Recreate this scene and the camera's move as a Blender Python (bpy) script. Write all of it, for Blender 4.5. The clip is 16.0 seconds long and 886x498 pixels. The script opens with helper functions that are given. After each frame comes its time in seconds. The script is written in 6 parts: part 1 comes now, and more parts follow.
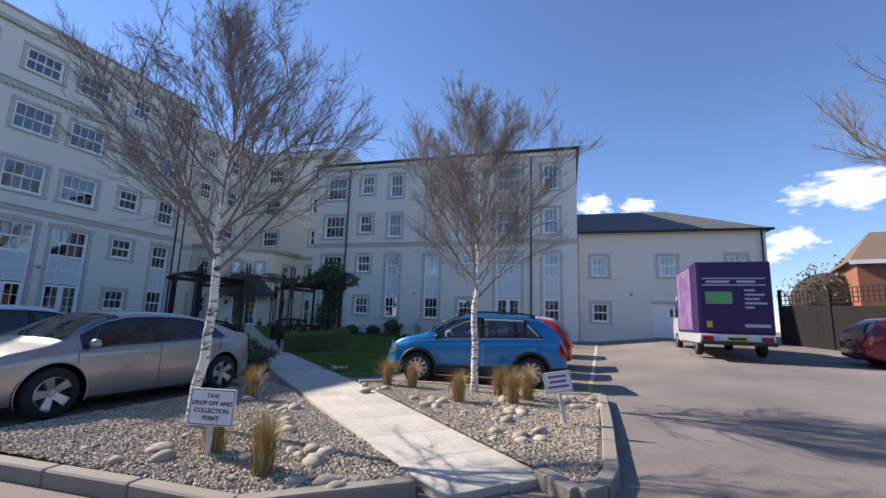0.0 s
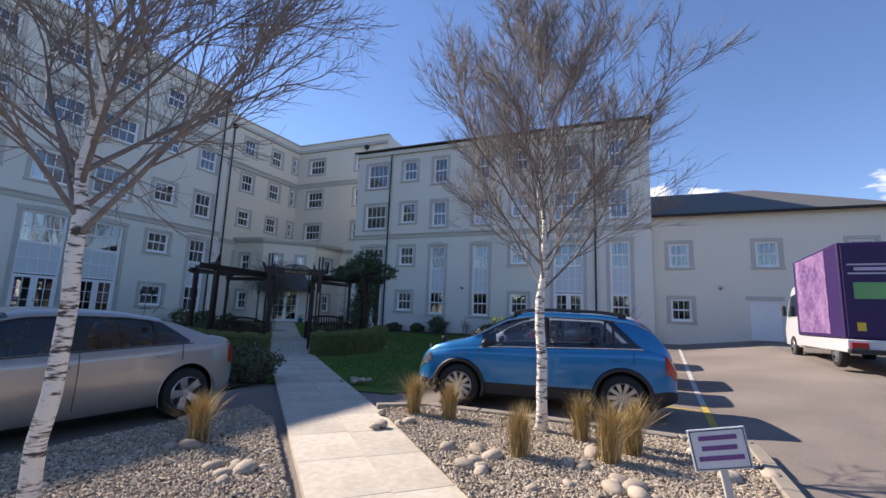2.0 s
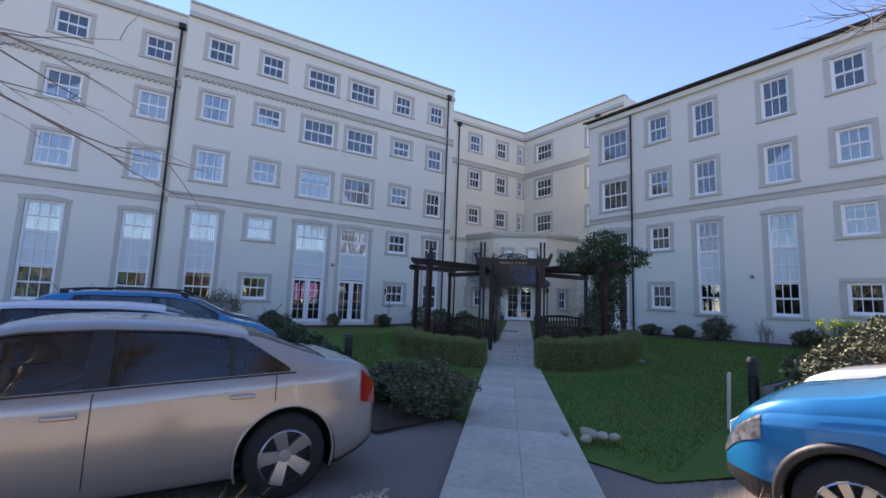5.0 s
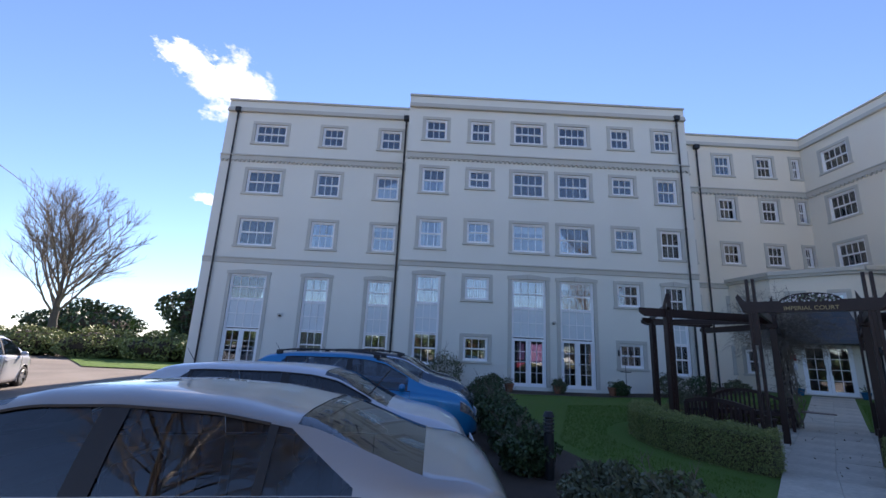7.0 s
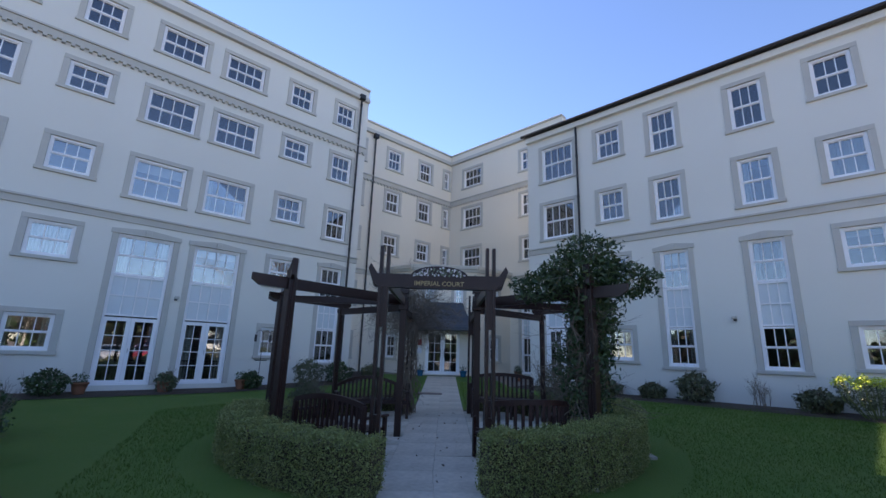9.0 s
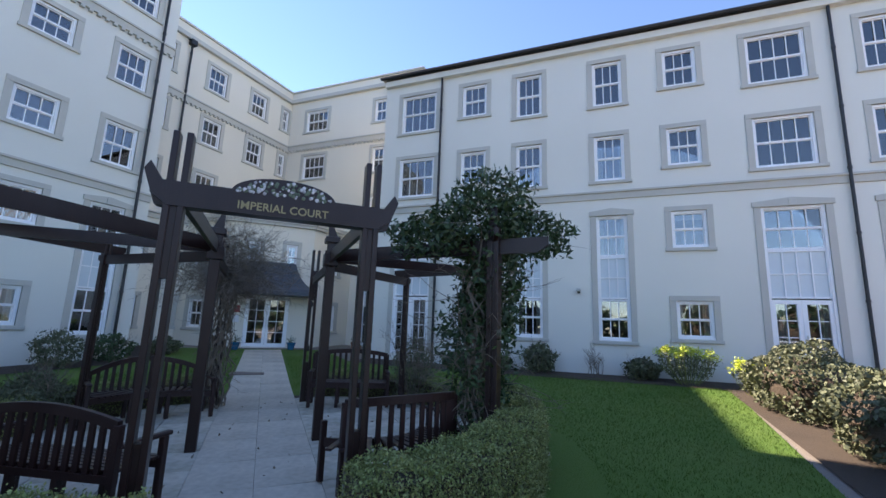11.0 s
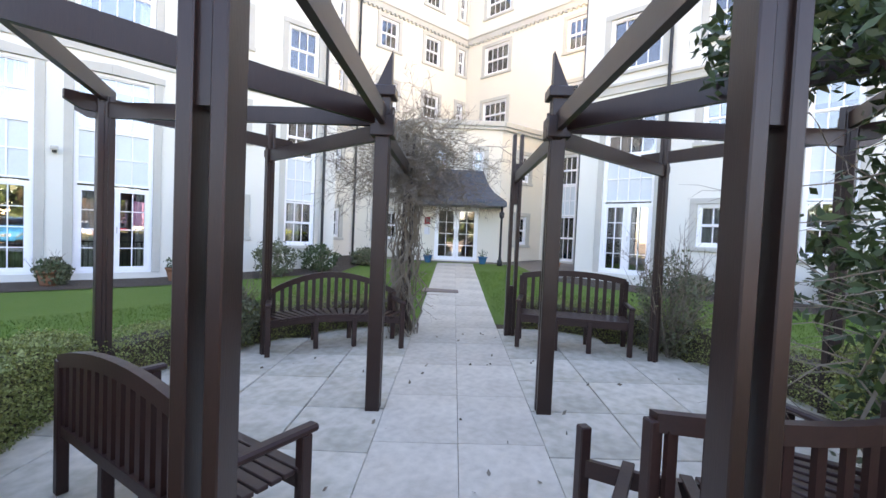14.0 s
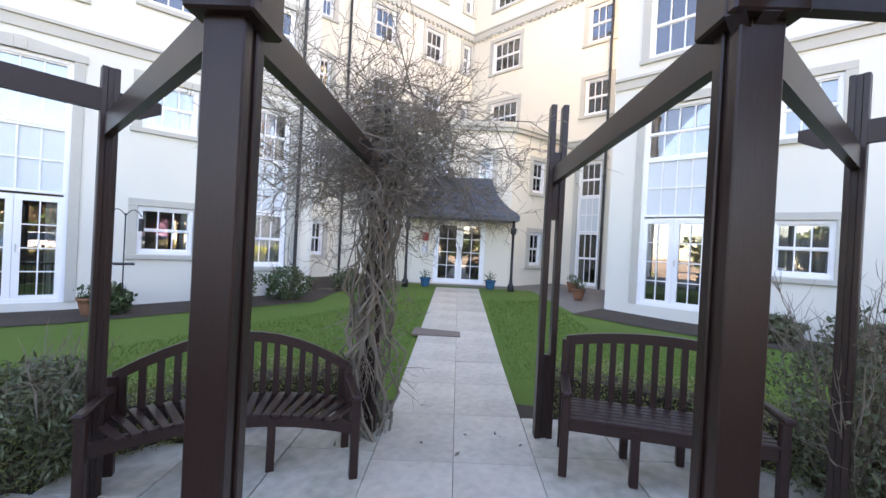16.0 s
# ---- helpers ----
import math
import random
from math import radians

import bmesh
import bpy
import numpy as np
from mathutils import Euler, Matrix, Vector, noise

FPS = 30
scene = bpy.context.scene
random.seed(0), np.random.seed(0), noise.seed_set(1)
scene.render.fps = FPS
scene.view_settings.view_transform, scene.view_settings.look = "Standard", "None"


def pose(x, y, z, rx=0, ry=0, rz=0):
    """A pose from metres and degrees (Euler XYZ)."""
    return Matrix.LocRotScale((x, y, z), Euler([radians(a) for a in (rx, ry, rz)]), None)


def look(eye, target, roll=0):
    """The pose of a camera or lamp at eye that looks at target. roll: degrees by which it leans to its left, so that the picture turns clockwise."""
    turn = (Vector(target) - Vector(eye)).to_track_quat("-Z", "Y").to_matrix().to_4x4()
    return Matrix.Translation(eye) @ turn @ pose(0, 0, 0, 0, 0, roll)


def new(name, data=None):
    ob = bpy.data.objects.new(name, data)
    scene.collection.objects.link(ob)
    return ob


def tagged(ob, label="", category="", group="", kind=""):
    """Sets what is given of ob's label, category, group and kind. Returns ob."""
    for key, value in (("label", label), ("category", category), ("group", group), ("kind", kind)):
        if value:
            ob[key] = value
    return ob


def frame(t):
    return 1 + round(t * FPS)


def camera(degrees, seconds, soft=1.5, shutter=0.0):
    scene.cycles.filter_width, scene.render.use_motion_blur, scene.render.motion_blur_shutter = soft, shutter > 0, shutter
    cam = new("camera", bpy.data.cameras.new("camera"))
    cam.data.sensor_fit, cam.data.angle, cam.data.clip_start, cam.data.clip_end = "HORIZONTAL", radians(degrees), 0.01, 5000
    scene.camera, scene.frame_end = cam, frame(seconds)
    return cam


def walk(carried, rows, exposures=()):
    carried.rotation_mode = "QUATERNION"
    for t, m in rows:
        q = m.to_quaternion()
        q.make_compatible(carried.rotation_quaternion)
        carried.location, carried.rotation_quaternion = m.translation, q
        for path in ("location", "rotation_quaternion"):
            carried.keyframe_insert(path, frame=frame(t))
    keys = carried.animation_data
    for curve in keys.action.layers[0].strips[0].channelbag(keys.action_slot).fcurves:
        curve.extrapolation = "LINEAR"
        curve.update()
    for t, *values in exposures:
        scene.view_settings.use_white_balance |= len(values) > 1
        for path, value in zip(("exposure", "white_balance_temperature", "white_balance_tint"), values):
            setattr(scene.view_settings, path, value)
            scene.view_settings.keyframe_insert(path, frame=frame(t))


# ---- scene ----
cam = camera(91.4, 16.0)
PATH = [
    (0, (-0.349, 0.75, 1.344), (-1.03, 2.602, 1.672), 1.9),
    (0.5, (-0.566, 1.446, 1.352), (-1.088, 3.35, 1.669), 1.8),
    (1, (-0.812, 2.106, 1.366), (-1.312, 4.018, 1.676), 1.8),
    (1.5, (-1.038, 2.712, 1.398), (-1.676, 4.582, 1.705), 1.9),
    (2, (-1.233, 3.245, 1.415), (-2.127, 5.008, 1.718), 2.2),
    (2.5, (-1.379, 3.743, 1.438), (-2.562, 5.328, 1.732), 2.3),
    (3, (-1.574, 4.225, 1.454), (-3.001, 5.597, 1.736), 2.4),
    (3.2, (-1.669, 4.461, 1.385), (-3.169, 5.753, 1.668), 1.7),
    (5.3, (-3.455, 6.336, 1.543), (-5.181, 7.312, 1.8), 2.4),
    (5.5, (-3.627, 6.456, 1.525), (-5.388, 7.365, 1.797), 2.5),
    (6, (-3.963, 6.78, 1.576), (-5.84, 7.398, 1.889), 2.5),
    (6.5, (-4.316, 7.048, 1.595), (-6.266, 7.268, 1.981), 2.6),
    (7, (-4.681, 7.35, 1.58), (-6.624, 7.375, 2.052), 2.7),
    (7.5, (-5.351, 7.694, 1.544), (-7.275, 7.847, 2.068), 2.7),
    (8, (-5.911, 8.324, 1.585), (-7.773, 8.829, 2.114), 2.5),
    (8.5, (-6.559, 8.96, 1.6), (-8.258, 9.885, 2.108), 2.0),
    (9, (-7.215, 9.59, 1.65), (-8.663, 10.886, 2.118), 1.9),
    (9.5, (-7.856, 10.095, 1.636), (-8.92, 11.731, 2.072), 1.5),
    (9.7, (-8.083, 10.262, 1.687), (-8.987, 11.997, 2.103), 1.3),
    (11.8, (-9.516, 11.452, 1.702), (-10.371, 13.229, 2.037), 2.0),
    (12, (-9.597, 11.522, 1.693), (-10.606, 13.221, 2.0), 2.1),
    (12.5, (-9.857, 11.725, 1.638), (-11.152, 13.237, 1.834), 2.2),
    (13, (-10.212, 12.059, 1.614), (-11.639, 13.459, 1.668), 2.1),
    (13.5, (-10.667, 12.494, 1.634), (-12.149, 13.837, 1.592), 2.3),
    (14, (-11.127, 12.879, 1.663), (-12.631, 14.195, 1.592), 2.5),
    (14.5, (-11.535, 13.306, 1.767), (-13.052, 14.607, 1.684), 2.7),
    (15, (-11.91, 13.602, 1.842), (-13.432, 14.896, 1.763), 2.8),
    (15.5, (-12.444, 14.17, 1.835), (-13.971, 15.46, 1.785), 2.8),
    (16, (-12.952, 14.62, 1.85), (-14.472, 15.92, 1.838), 3.0),
]
EXPOSURES = ((0.0, 0.62, 5950, 20), (2.0, 0.7, 6250, 21), (3.0, 0.8, 6500, 24), (5.5, 1.38, 6600, 25), (6.5, 1.11, 6350, 24), (7.0, 0.98, 6250, 23), (8.0, 1.06, 6400, 22), (9.0, 1.31, 6450, 23), (9.7, 1.36, 6400, 22), (11.8, 1.98, 6850, 19), (12.5, 2.3, 7000, 20), (13.5, 3.13, 8500, 27), (14.5, 3.41, 9300, 27), (16.0, 3.26, 9100, 28))
walk(cam, [(t, look(eye, target, roll)) for t, eye, target, roll in PATH], EXPOSURES)

# ---- world, sun, exposure ----
SUN_DIR = Vector((-0.785, 0.04, 0.592)).normalized()
world = bpy.data.worlds.new("world")
scene.world = world
world.use_nodes = True
_n, _l = world.node_tree.nodes, world.node_tree.links
_sky = _n.new("ShaderNodeTexSky")
_sky.sky_type = "NISHITA"
_sky.sun_disc = False
_sky.sun_elevation = math.asin(SUN_DIR.z)
_sky.sun_rotation = math.atan2(SUN_DIR.x, SUN_DIR.y)
_sky.air_density, _sky.dust_density, _sky.ozone_density = 1.0, 0.0, 4.5
_bg = _n["Background"]
_bg.inputs["Strength"].default_value = 0.108
_l.new(_sky.outputs["Color"], _bg.inputs["Color"])
_sun = bpy.data.lights.new("sun", "SUN")
_sun.energy, _sun.angle, _sun.color = 5.0, radians(0.53), (1.0, 0.9, 0.72)
sun = new("sun", _sun)
sun.matrix_world = look(SUN_DIR * 60, (0, 0, 0))


# ---- materials ----
def node_mat(name):
    m = bpy.data.materials.new(name)
    m.use_nodes = True
    nt = m.node_tree
    return m, nt.nodes, nt.links, nt.nodes["Principled BSDF"]


def mat(name, base, second=None, scale=3.0, fine=40.0, rough=0.7, metal=0.0, bump=0.2, dist=0.01, amount=0.5, per_object=0.0, island=False, coat=0.0, stretch=None):
    """Two-scale procedural surface: broad stains and fine grain, with relief from the grain."""
    m, n, l, b = node_mat(name)
    second = second or tuple(c * 0.72 for c in base)
    tc = n.new("ShaderNodeTexCoord")
    src = tc.outputs["Object"]
    if stretch:
        mp = n.new("ShaderNodeMapping")
        mp.inputs["Scale"].default_value = stretch
        l.new(src, mp.inputs["Vector"])
        src = mp.outputs["Vector"]
    big, small = n.new("ShaderNodeTexNoise"), n.new("ShaderNodeTexNoise")
    big.inputs["Scale"].default_value, big.inputs["Detail"].default_value = scale, 5
    small.inputs["Scale"].default_value, small.inputs["Detail"].default_value = fine, 4
    l.new(src, big.inputs["Vector"])
    l.new(src, small.inputs["Vector"])
    mix = n.new("ShaderNodeMix")
    mix.data_type = "RGBA"
    mix.inputs["A"].default_value, mix.inputs["B"].default_value = (*base, 1), (*second, 1)
    ad = n.new("ShaderNodeMath")
    ad.operation = "ADD"
    l.new(big.outputs["Fac"], ad.inputs[0])
    l.new(small.outputs["Fac"], ad.inputs[1])
    mr = n.new("ShaderNodeMapRange")
    mr.inputs["From Min"].default_value, mr.inputs["From Max"].default_value = 0.7, 1.3
    mr.inputs["To Max"].default_value = amount
    l.new(ad.outputs[0], mr.inputs["Value"])
    l.new(mr.outputs["Result"], mix.inputs["Factor"])
    col = mix.outputs["Result"]
    if per_object or island:
        hsv = n.new("ShaderNodeHueSaturation")
        rnd = n.new("ShaderNodeObjectInfo") if per_object else n.new("ShaderNodeNewGeometry")
        out = rnd.outputs["Random"] if per_object else rnd.outputs["Random Per Island"]
        v = n.new("ShaderNodeMapRange")
        k = per_object or 0.35
        v.inputs["To Min"].default_value, v.inputs["To Max"].default_value = 1 - k, 1 + k
        l.new(out, v.inputs["Value"])
        l.new(v.outputs["Result"], hsv.inputs["Value"])
        l.new(col, hsv.inputs["Color"])
        col = hsv.outputs["Color"]
    l.new(col, b.inputs["Base Color"])
    b.inputs["Roughness"].default_value, b.inputs["Metallic"].default_value = rough, metal
    b.inputs["Coat Weight"].default_value = coat
    b.inputs["Coat Roughness"].default_value = 0.04
    if bump:
        bp = n.new("ShaderNodeBump")
        bp.inputs["Strength"].default_value, bp.inputs["Distance"].default_value = bump, dist
        l.new(small.outputs["Fac"], bp.inputs["Height"])
        l.new(bp.outputs["Normal"], b.inputs["Normal"])
    return m


def glass_mat(name, tint=(0.9, 0.95, 0.95), ior=2.6):
    m, n, l, b = node_mat(name)
    out = n["Material Output"]
    tr, gl, mx, fr = n.new("ShaderNodeBsdfTransparent"), n.new("ShaderNodeBsdfGlossy"), n.new("ShaderNodeMixShader"), n.new("ShaderNodeFresnel")
    tr.inputs["Color"].default_value = (*tint, 1)
    gl.inputs["Roughness"].default_value = 0.01
    fr.inputs["IOR"].default_value = ior
    nz, bp = n.new("ShaderNodeTexNoise"), n.new("ShaderNodeBump")
    nz.inputs["Scale"].default_value = 1.3
    bp.inputs["Strength"].default_value, bp.inputs["Distance"].default_value = 0.05, 0.02
    l.new(nz.outputs["Fac"], bp.inputs["Height"])
    l.new(bp.outputs["Normal"], gl.inputs["Normal"])
    l.new(fr.outputs["Fac"], mx.inputs["Fac"])
    l.new(tr.outputs[0], mx.inputs[1])
    l.new(gl.outputs[0], mx.inputs[2])
    l.new(mx.outputs[0], out.inputs["Surface"])
    n.remove(b)
    return m


M_RENDER = mat("render_wall", (0.765, 0.75, 0.675), (0.64, 0.625, 0.555), 0.35, 60, 0.9, bump=0.15, dist=0.004, amount=0.45)
M_CREAM = mat("cream_render_wall", (0.8, 0.745, 0.63), (0.69, 0.64, 0.54), 0.35, 60, 0.9, bump=0.15, dist=0.004, amount=0.45)
M_STONE = mat("stone_dressing", (0.55, 0.535, 0.475), (0.43, 0.415, 0.37), 1.2, 50, 0.88, bump=0.2, dist=0.004)
M_UPVC = mat("white_upvc", (0.9, 0.9, 0.9), (0.85, 0.85, 0.84), 2, 30, 0.35, bump=0)
M_PANEL = mat("window_panel", (0.62, 0.68, 0.7), (0.55, 0.61, 0.63), 2, 20, 0.3, bump=0)
M_CHROMISH = mat("handle_metal", (0.6, 0.6, 0.6), None, 3, 30, 0.3, 0.9, bump=0)
M_GLASS = glass_mat("window_glass")
M_CURTAIN = mat("curtain_fabric", (0.6, 0.59, 0.57), (0.42, 0.41, 0.4), 4, 60, 0.9, bump=0.1)
# The gloom of unlit rooms, put into the colour of plain sheets.
M_ROOM_SHADE = mat("room_shade", (0.16, 0.15, 0.14), (0.1, 0.1, 0.09), 1, 10, 0.9, bump=0)
M_SLATE = mat("slate_roof", (0.1, 0.105, 0.11), (0.16, 0.15, 0.13), 0.6, 25, 0.7, bump=0.4, dist=0.02)
M_PIPE = mat("black_pipe", (0.015, 0.015, 0.016), None, 3, 40, 0.45, bump=0.05)
M_LEAD = mat("lead_canopy", (0.045, 0.055, 0.07), (0.08, 0.09, 0.1), 2, 20, 0.5, bump=0.1)
M_ASPHALT = mat("asphalt", (0.125, 0.105, 0.088), (0.32, 0.275, 0.235), 0.35, 75, 0.92, bump=0.5, dist=0.01, amount=0.8)
M_LAWN = mat("lawn", (0.075, 0.165, 0.014), (0.12, 0.185, 0.028), 0.8, 90, 0.95, bump=0.9, dist=0.03, amount=0.8)
# Soil of the beds; also put in hedge cores as their inner shade.
M_SOIL_AND_SHADE = mat("soil", (0.06, 0.042, 0.03), (0.11, 0.08, 0.055), 3, 60, 0.97, bump=0.8, dist=0.03)
M_SLAB = mat("paving_slab", (0.58, 0.525, 0.43), (0.36, 0.325, 0.26), 1.1, 13, 0.85, bump=0.12, dist=0.003, amount=0.75, per_object=0.07)
M_PATIO = mat("patio_slab", (0.58, 0.535, 0.44), (0.31, 0.29, 0.22), 0.9, 9, 0.85, bump=0.12, dist=0.003, amount=0.9, per_object=0.08)
M_KERB = mat("concrete_kerb", (0.3, 0.265, 0.21), (0.14, 0.12, 0.095), 2, 70, 0.9, bump=0.3, dist=0.005)
M_GRAVEL = mat("gravel_base", (0.24, 0.2, 0.16), (0.14, 0.115, 0.09), 4, 55, 0.95, bump=1.0, dist=0.03, amount=1)
M_PEBBLE = mat("gravel_stone", (0.46, 0.385, 0.285), (0.2, 0.16, 0.12), 5, 50, 0.85, bump=0.2, island=True)
M_ROCK = mat("cobble_rock", (0.46, 0.39, 0.3), (0.27, 0.22, 0.17), 6, 50, 0.85, bump=0.3, per_object=0.2)
M_PERGOLA = mat("pergola_stain", (0.021, 0.0088, 0.0068), (0.04, 0.018, 0.013), 1.5, 30, 0.36, bump=0.15, dist=0.003, stretch=(6, 6, 0.6))
M_BENCH = mat("bench_stain", (0.023, 0.008, 0.0062), (0.044, 0.016, 0.012), 3, 50, 0.42, bump=0.2, dist=0.003)
for _m in (M_PERGOLA, M_BENCH):
    _m.node_tree.nodes["Principled BSDF"].inputs["Specular IOR Level"].default_value = 0.42
M_LEAF = mat("hedge_leaf", (0.17, 0.215, 0.055), (0.36, 0.34, 0.13), 3, 30, 0.6, bump=0, island=True)
M_LEAF2 = mat("climber_leaf", (0.035, 0.07, 0.02), (0.06, 0.09, 0.03), 3, 30, 0.5, bump=0, island=True)
M_SHRUB = mat("shrub_leaf", (0.09, 0.105, 0.052), (0.145, 0.145, 0.075), 3, 30, 0.65, bump=0, island=True)
M_TWIG = mat("twig_bark", (0.17, 0.135, 0.1), (0.26, 0.215, 0.165), 4, 40, 0.85, bump=0.2)
M_BARK = mat("dark_bark", (0.1, 0.082, 0.065), (0.17, 0.145, 0.12), 4, 40, 0.9, bump=0.3)
M_BIRCHTWIG = mat("birch_twig", (0.15, 0.125, 0.11), (0.34, 0.31, 0.28), 3, 30, 0.8, bump=0)
M_BIRCH = mat("birch_bark", (0.8, 0.75, 0.67), (0.07, 0.055, 0.045), 5, 16, 0.75, bump=0.4, stretch=(0.8, 0.8, 3.5), amount=0.62)
_r = next(q for q in M_BIRCH.node_tree.nodes if q.bl_idname == "ShaderNodeMapRange")
_r.inputs["From Min"].default_value, _r.inputs["From Max"].default_value, _r.inputs["To Max"].default_value = 1.0, 1.16, 1.0
M_EUPH = mat("euphorbia_flower", (0.55, 0.6, 0.05), (0.4, 0.48, 0.05), 4, 40, 0.6, bump=0, island=True)
M_GRASS = mat("dry_grass", (0.42, 0.31, 0.13), (0.3, 0.2, 0.08), 3, 40, 0.8, bump=0, island=True)
M_BRICK = mat("red_brick", (0.32, 0.13, 0.07), (0.24, 0.1, 0.06), 3, 40, 0.9, bump=0.3)
M_FENCE = mat("fence_board", (0.007, 0.005, 0.004), (0.012, 0.009, 0.007), 2, 30, 0.85, bump=0.3, per_object=0.2)


# ---- helpers of the scene ----
def thing(name, label, category, group="", kind="", at=None):
    ob = new(name)
    if at is not None:
        ob.matrix_basis = at
    return tagged(ob, label, category, group, kind)


def part(name, bm, material, parent, label="", smooth=False):
    me = bpy.data.meshes.new(name)
    bm.normal_update()
    bm.to_mesh(me)
    bm.free()
    me.materials.append(material)
    if smooth:
        me.shade_smooth()
    ob = new(name, me)
    ob.parent = parent
    if label:
        ob["label"] = label
    return ob


def piece(name, mesh, parent, m):
    ob = new(name, mesh)
    ob.parent = parent
    ob.matrix_basis = m
    return ob


def setting(name, bm, material, label, category, smooth=False):
    ob = part(name, bm, material, None, "", smooth)
    return tagged(ob, label, category, "", "structure")


def box(bm, x0, x1, y0, y1, z0, z1, bevel=0.0, m=None):
    co = [Vector((x, y, z)) for x in (x0, x1) for y in (y0, y1) for z in (z0, z1)]
    if m is not None:
        co = [m @ c for c in co]
    v = [bm.verts.new(c) for c in co]
    f = [bm.faces.new([v[i] for i in q]) for q in ((0, 1, 3, 2), (4, 6, 7, 5), (0, 4, 5, 1), (2, 3, 7, 6), (0, 2, 6, 4), (1, 5, 7, 3))]
    if bevel:
        ed = list({e for q in f for e in q.edges})
        bmesh.ops.bevel(bm, geom=ed, offset=bevel, segments=1, affect="EDGES", profile=0.5)
    return f


def boxmesh(x0, x1, y0, y1, z0, z1, bevel=0.0, m=None):
    bm = bmesh.new()
    box(bm, x0, x1, y0, y1, z0, z1, bevel, m)
    return bm


def tube(bm, pts, radii, sides=6, cap=True):
    """A tube along a line of points, with its own radius at each."""
    rings = []
    prev = None
    for i, p in enumerate(pts):
        d = (pts[min(i + 1, len(pts) - 1)] - pts[max(i - 1, 0)])
        d = d.normalized() if d.length > 1e-6 else Vector((0, 0, 1))
        a = prev - d * prev.dot(d) if prev is not None else d.orthogonal()
        a = a.normalized() if a.length > 1e-6 else d.orthogonal().normalized()
        prev = a
        c = d.cross(a)
        rings.append([bm.verts.new(p + radii[i] * (math.cos(6.28319 * k / sides) * a + math.sin(6.28319 * k / sides) * c)) for k in range(sides)])
    for r, q in zip(rings, rings[1:]):
        for k in range(sides):
            bm.faces.new((r[k], r[(k + 1) % sides], q[(k + 1) % sides], q[k]))
    if cap and sides > 2:
        bm.faces.new(rings[0][::-1])
        bm.faces.new(rings[-1])
    return rings


def ground(x, y):
    """Height of the land: level by the car park, rising gently towards the house."""
    return 0.004 * max(-11.0, min(0.0, y - 14.5)) + 0.04 * min(max(0.0, y - 14.5), 17.5) + 0.03 * min(max(0.0, -x - 17.0), 10.0) + 0.34 * min(max(0.0, (x + 0.5) / 3.0), 1.0) * min(max(0.0, (y - 9.0) / 6.0), 1.0)


def sheet(name, outline, lift, material, label, category, thick=0.0):
    """A flat piece of ground of the given outline, laid on the land."""
    bm = bmesh.new()
    f = bm.faces.new([bm.verts.new((x, y, 0)) for x, y in outline])
    for co, no in (((0, 3.5, 0), (0, 1, 0)), ((0, 14.5, 0), (0, 1, 0)), ((0, 32, 0), (0, 1, 0)), ((-17, 0, 0), (1, 0, 0)), ((-27, 0, 0), (1, 0, 0))):
        bmesh.ops.bisect_plane(bm, geom=bm.verts[:] + bm.edges[:] + bm.faces[:], plane_co=co, plane_no=no)
    bmesh.ops.triangulate(bm, faces=bm.faces[:])
    if bm.faces and sum(q.normal.z for q in bm.faces) < 0:
        bmesh.ops.reverse_faces(bm, faces=bm.faces[:])
    for v in bm.verts:
        v.co.z = ground(v.co.x, v.co.y) + lift
    if thick:
        rim = [e for e in bm.edges if e.is_boundary]
        ex = bmesh.ops.extrude_edge_only(bm, edges=rim)
        for v in ex["geom"]:
            if isinstance(v, bmesh.types.BMVert):
                v.co.z -= thick
    return setting(name, bm, material, label, category)


# The walk's axis: from the gate to the entrance door.
U, V = Vector((-0.7375, 0.6753, 0)), Vector((0.6753, 0.7375, 0))
ORIGIN = Vector((-13.864, 15.526, 0))


def axis_pose(s, r, z=0.0, turn=0.0):
    """Pose at s metres along and r metres right of the walk's axis: local y runs along the axis."""
    p = ORIGIN + U * s + V * r
    return pose(p.x, p.y, ground(p.x, p.y) + z, 0, 0, 47.52 + turn)


def axis_xy(s, r):
    p = ORIGIN + U * s + V * r
    return (p.x, p.y)


def slab_pose(s, r, z=0.0):
    """Like axis_pose, but lying on the slope of the land."""
    def q(a, b):
        x, y = axis_xy(a, b)
        return Vector((x, y, ground(x, y)))
    ex, ey = (q(s, r + 0.2) - q(s, r - 0.2)).normalized(), (q(s + 0.2, r) - q(s - 0.2, r)).normalized()
    ez = ex.cross(ey).normalized()
    ey = ez.cross(ex)
    m = Matrix((ex, ey, ez)).transposed().to_4x4()
    m.translation = q(s, r) + Vector((0, 0, z))
    return m


# ---- the ground ----
bm = bmesh.new()
xs = [-600, -120, -60, -27, -17, -8, -0.5, 0.5, 1.5, 2.5, 8, 30, 120, 600]
ys = [-600, -120, -40, 3.5, 9, 11, 13, 14.5, 15, 18, 24, 32, 60, 120, 600]
gv = [[bm.verts.new((x, y, ground(x, y))) for y in ys] for x in xs]
for i in range(len(xs) - 1):
    for j in range(len(ys) - 1):
        bm.faces.new((gv[i][j], gv[i + 1][j], gv[i + 1][j + 1], gv[i][j + 1]))
setting("road", bm, M_ASPHALT, "worn tarmac of the car park and drive", "road")

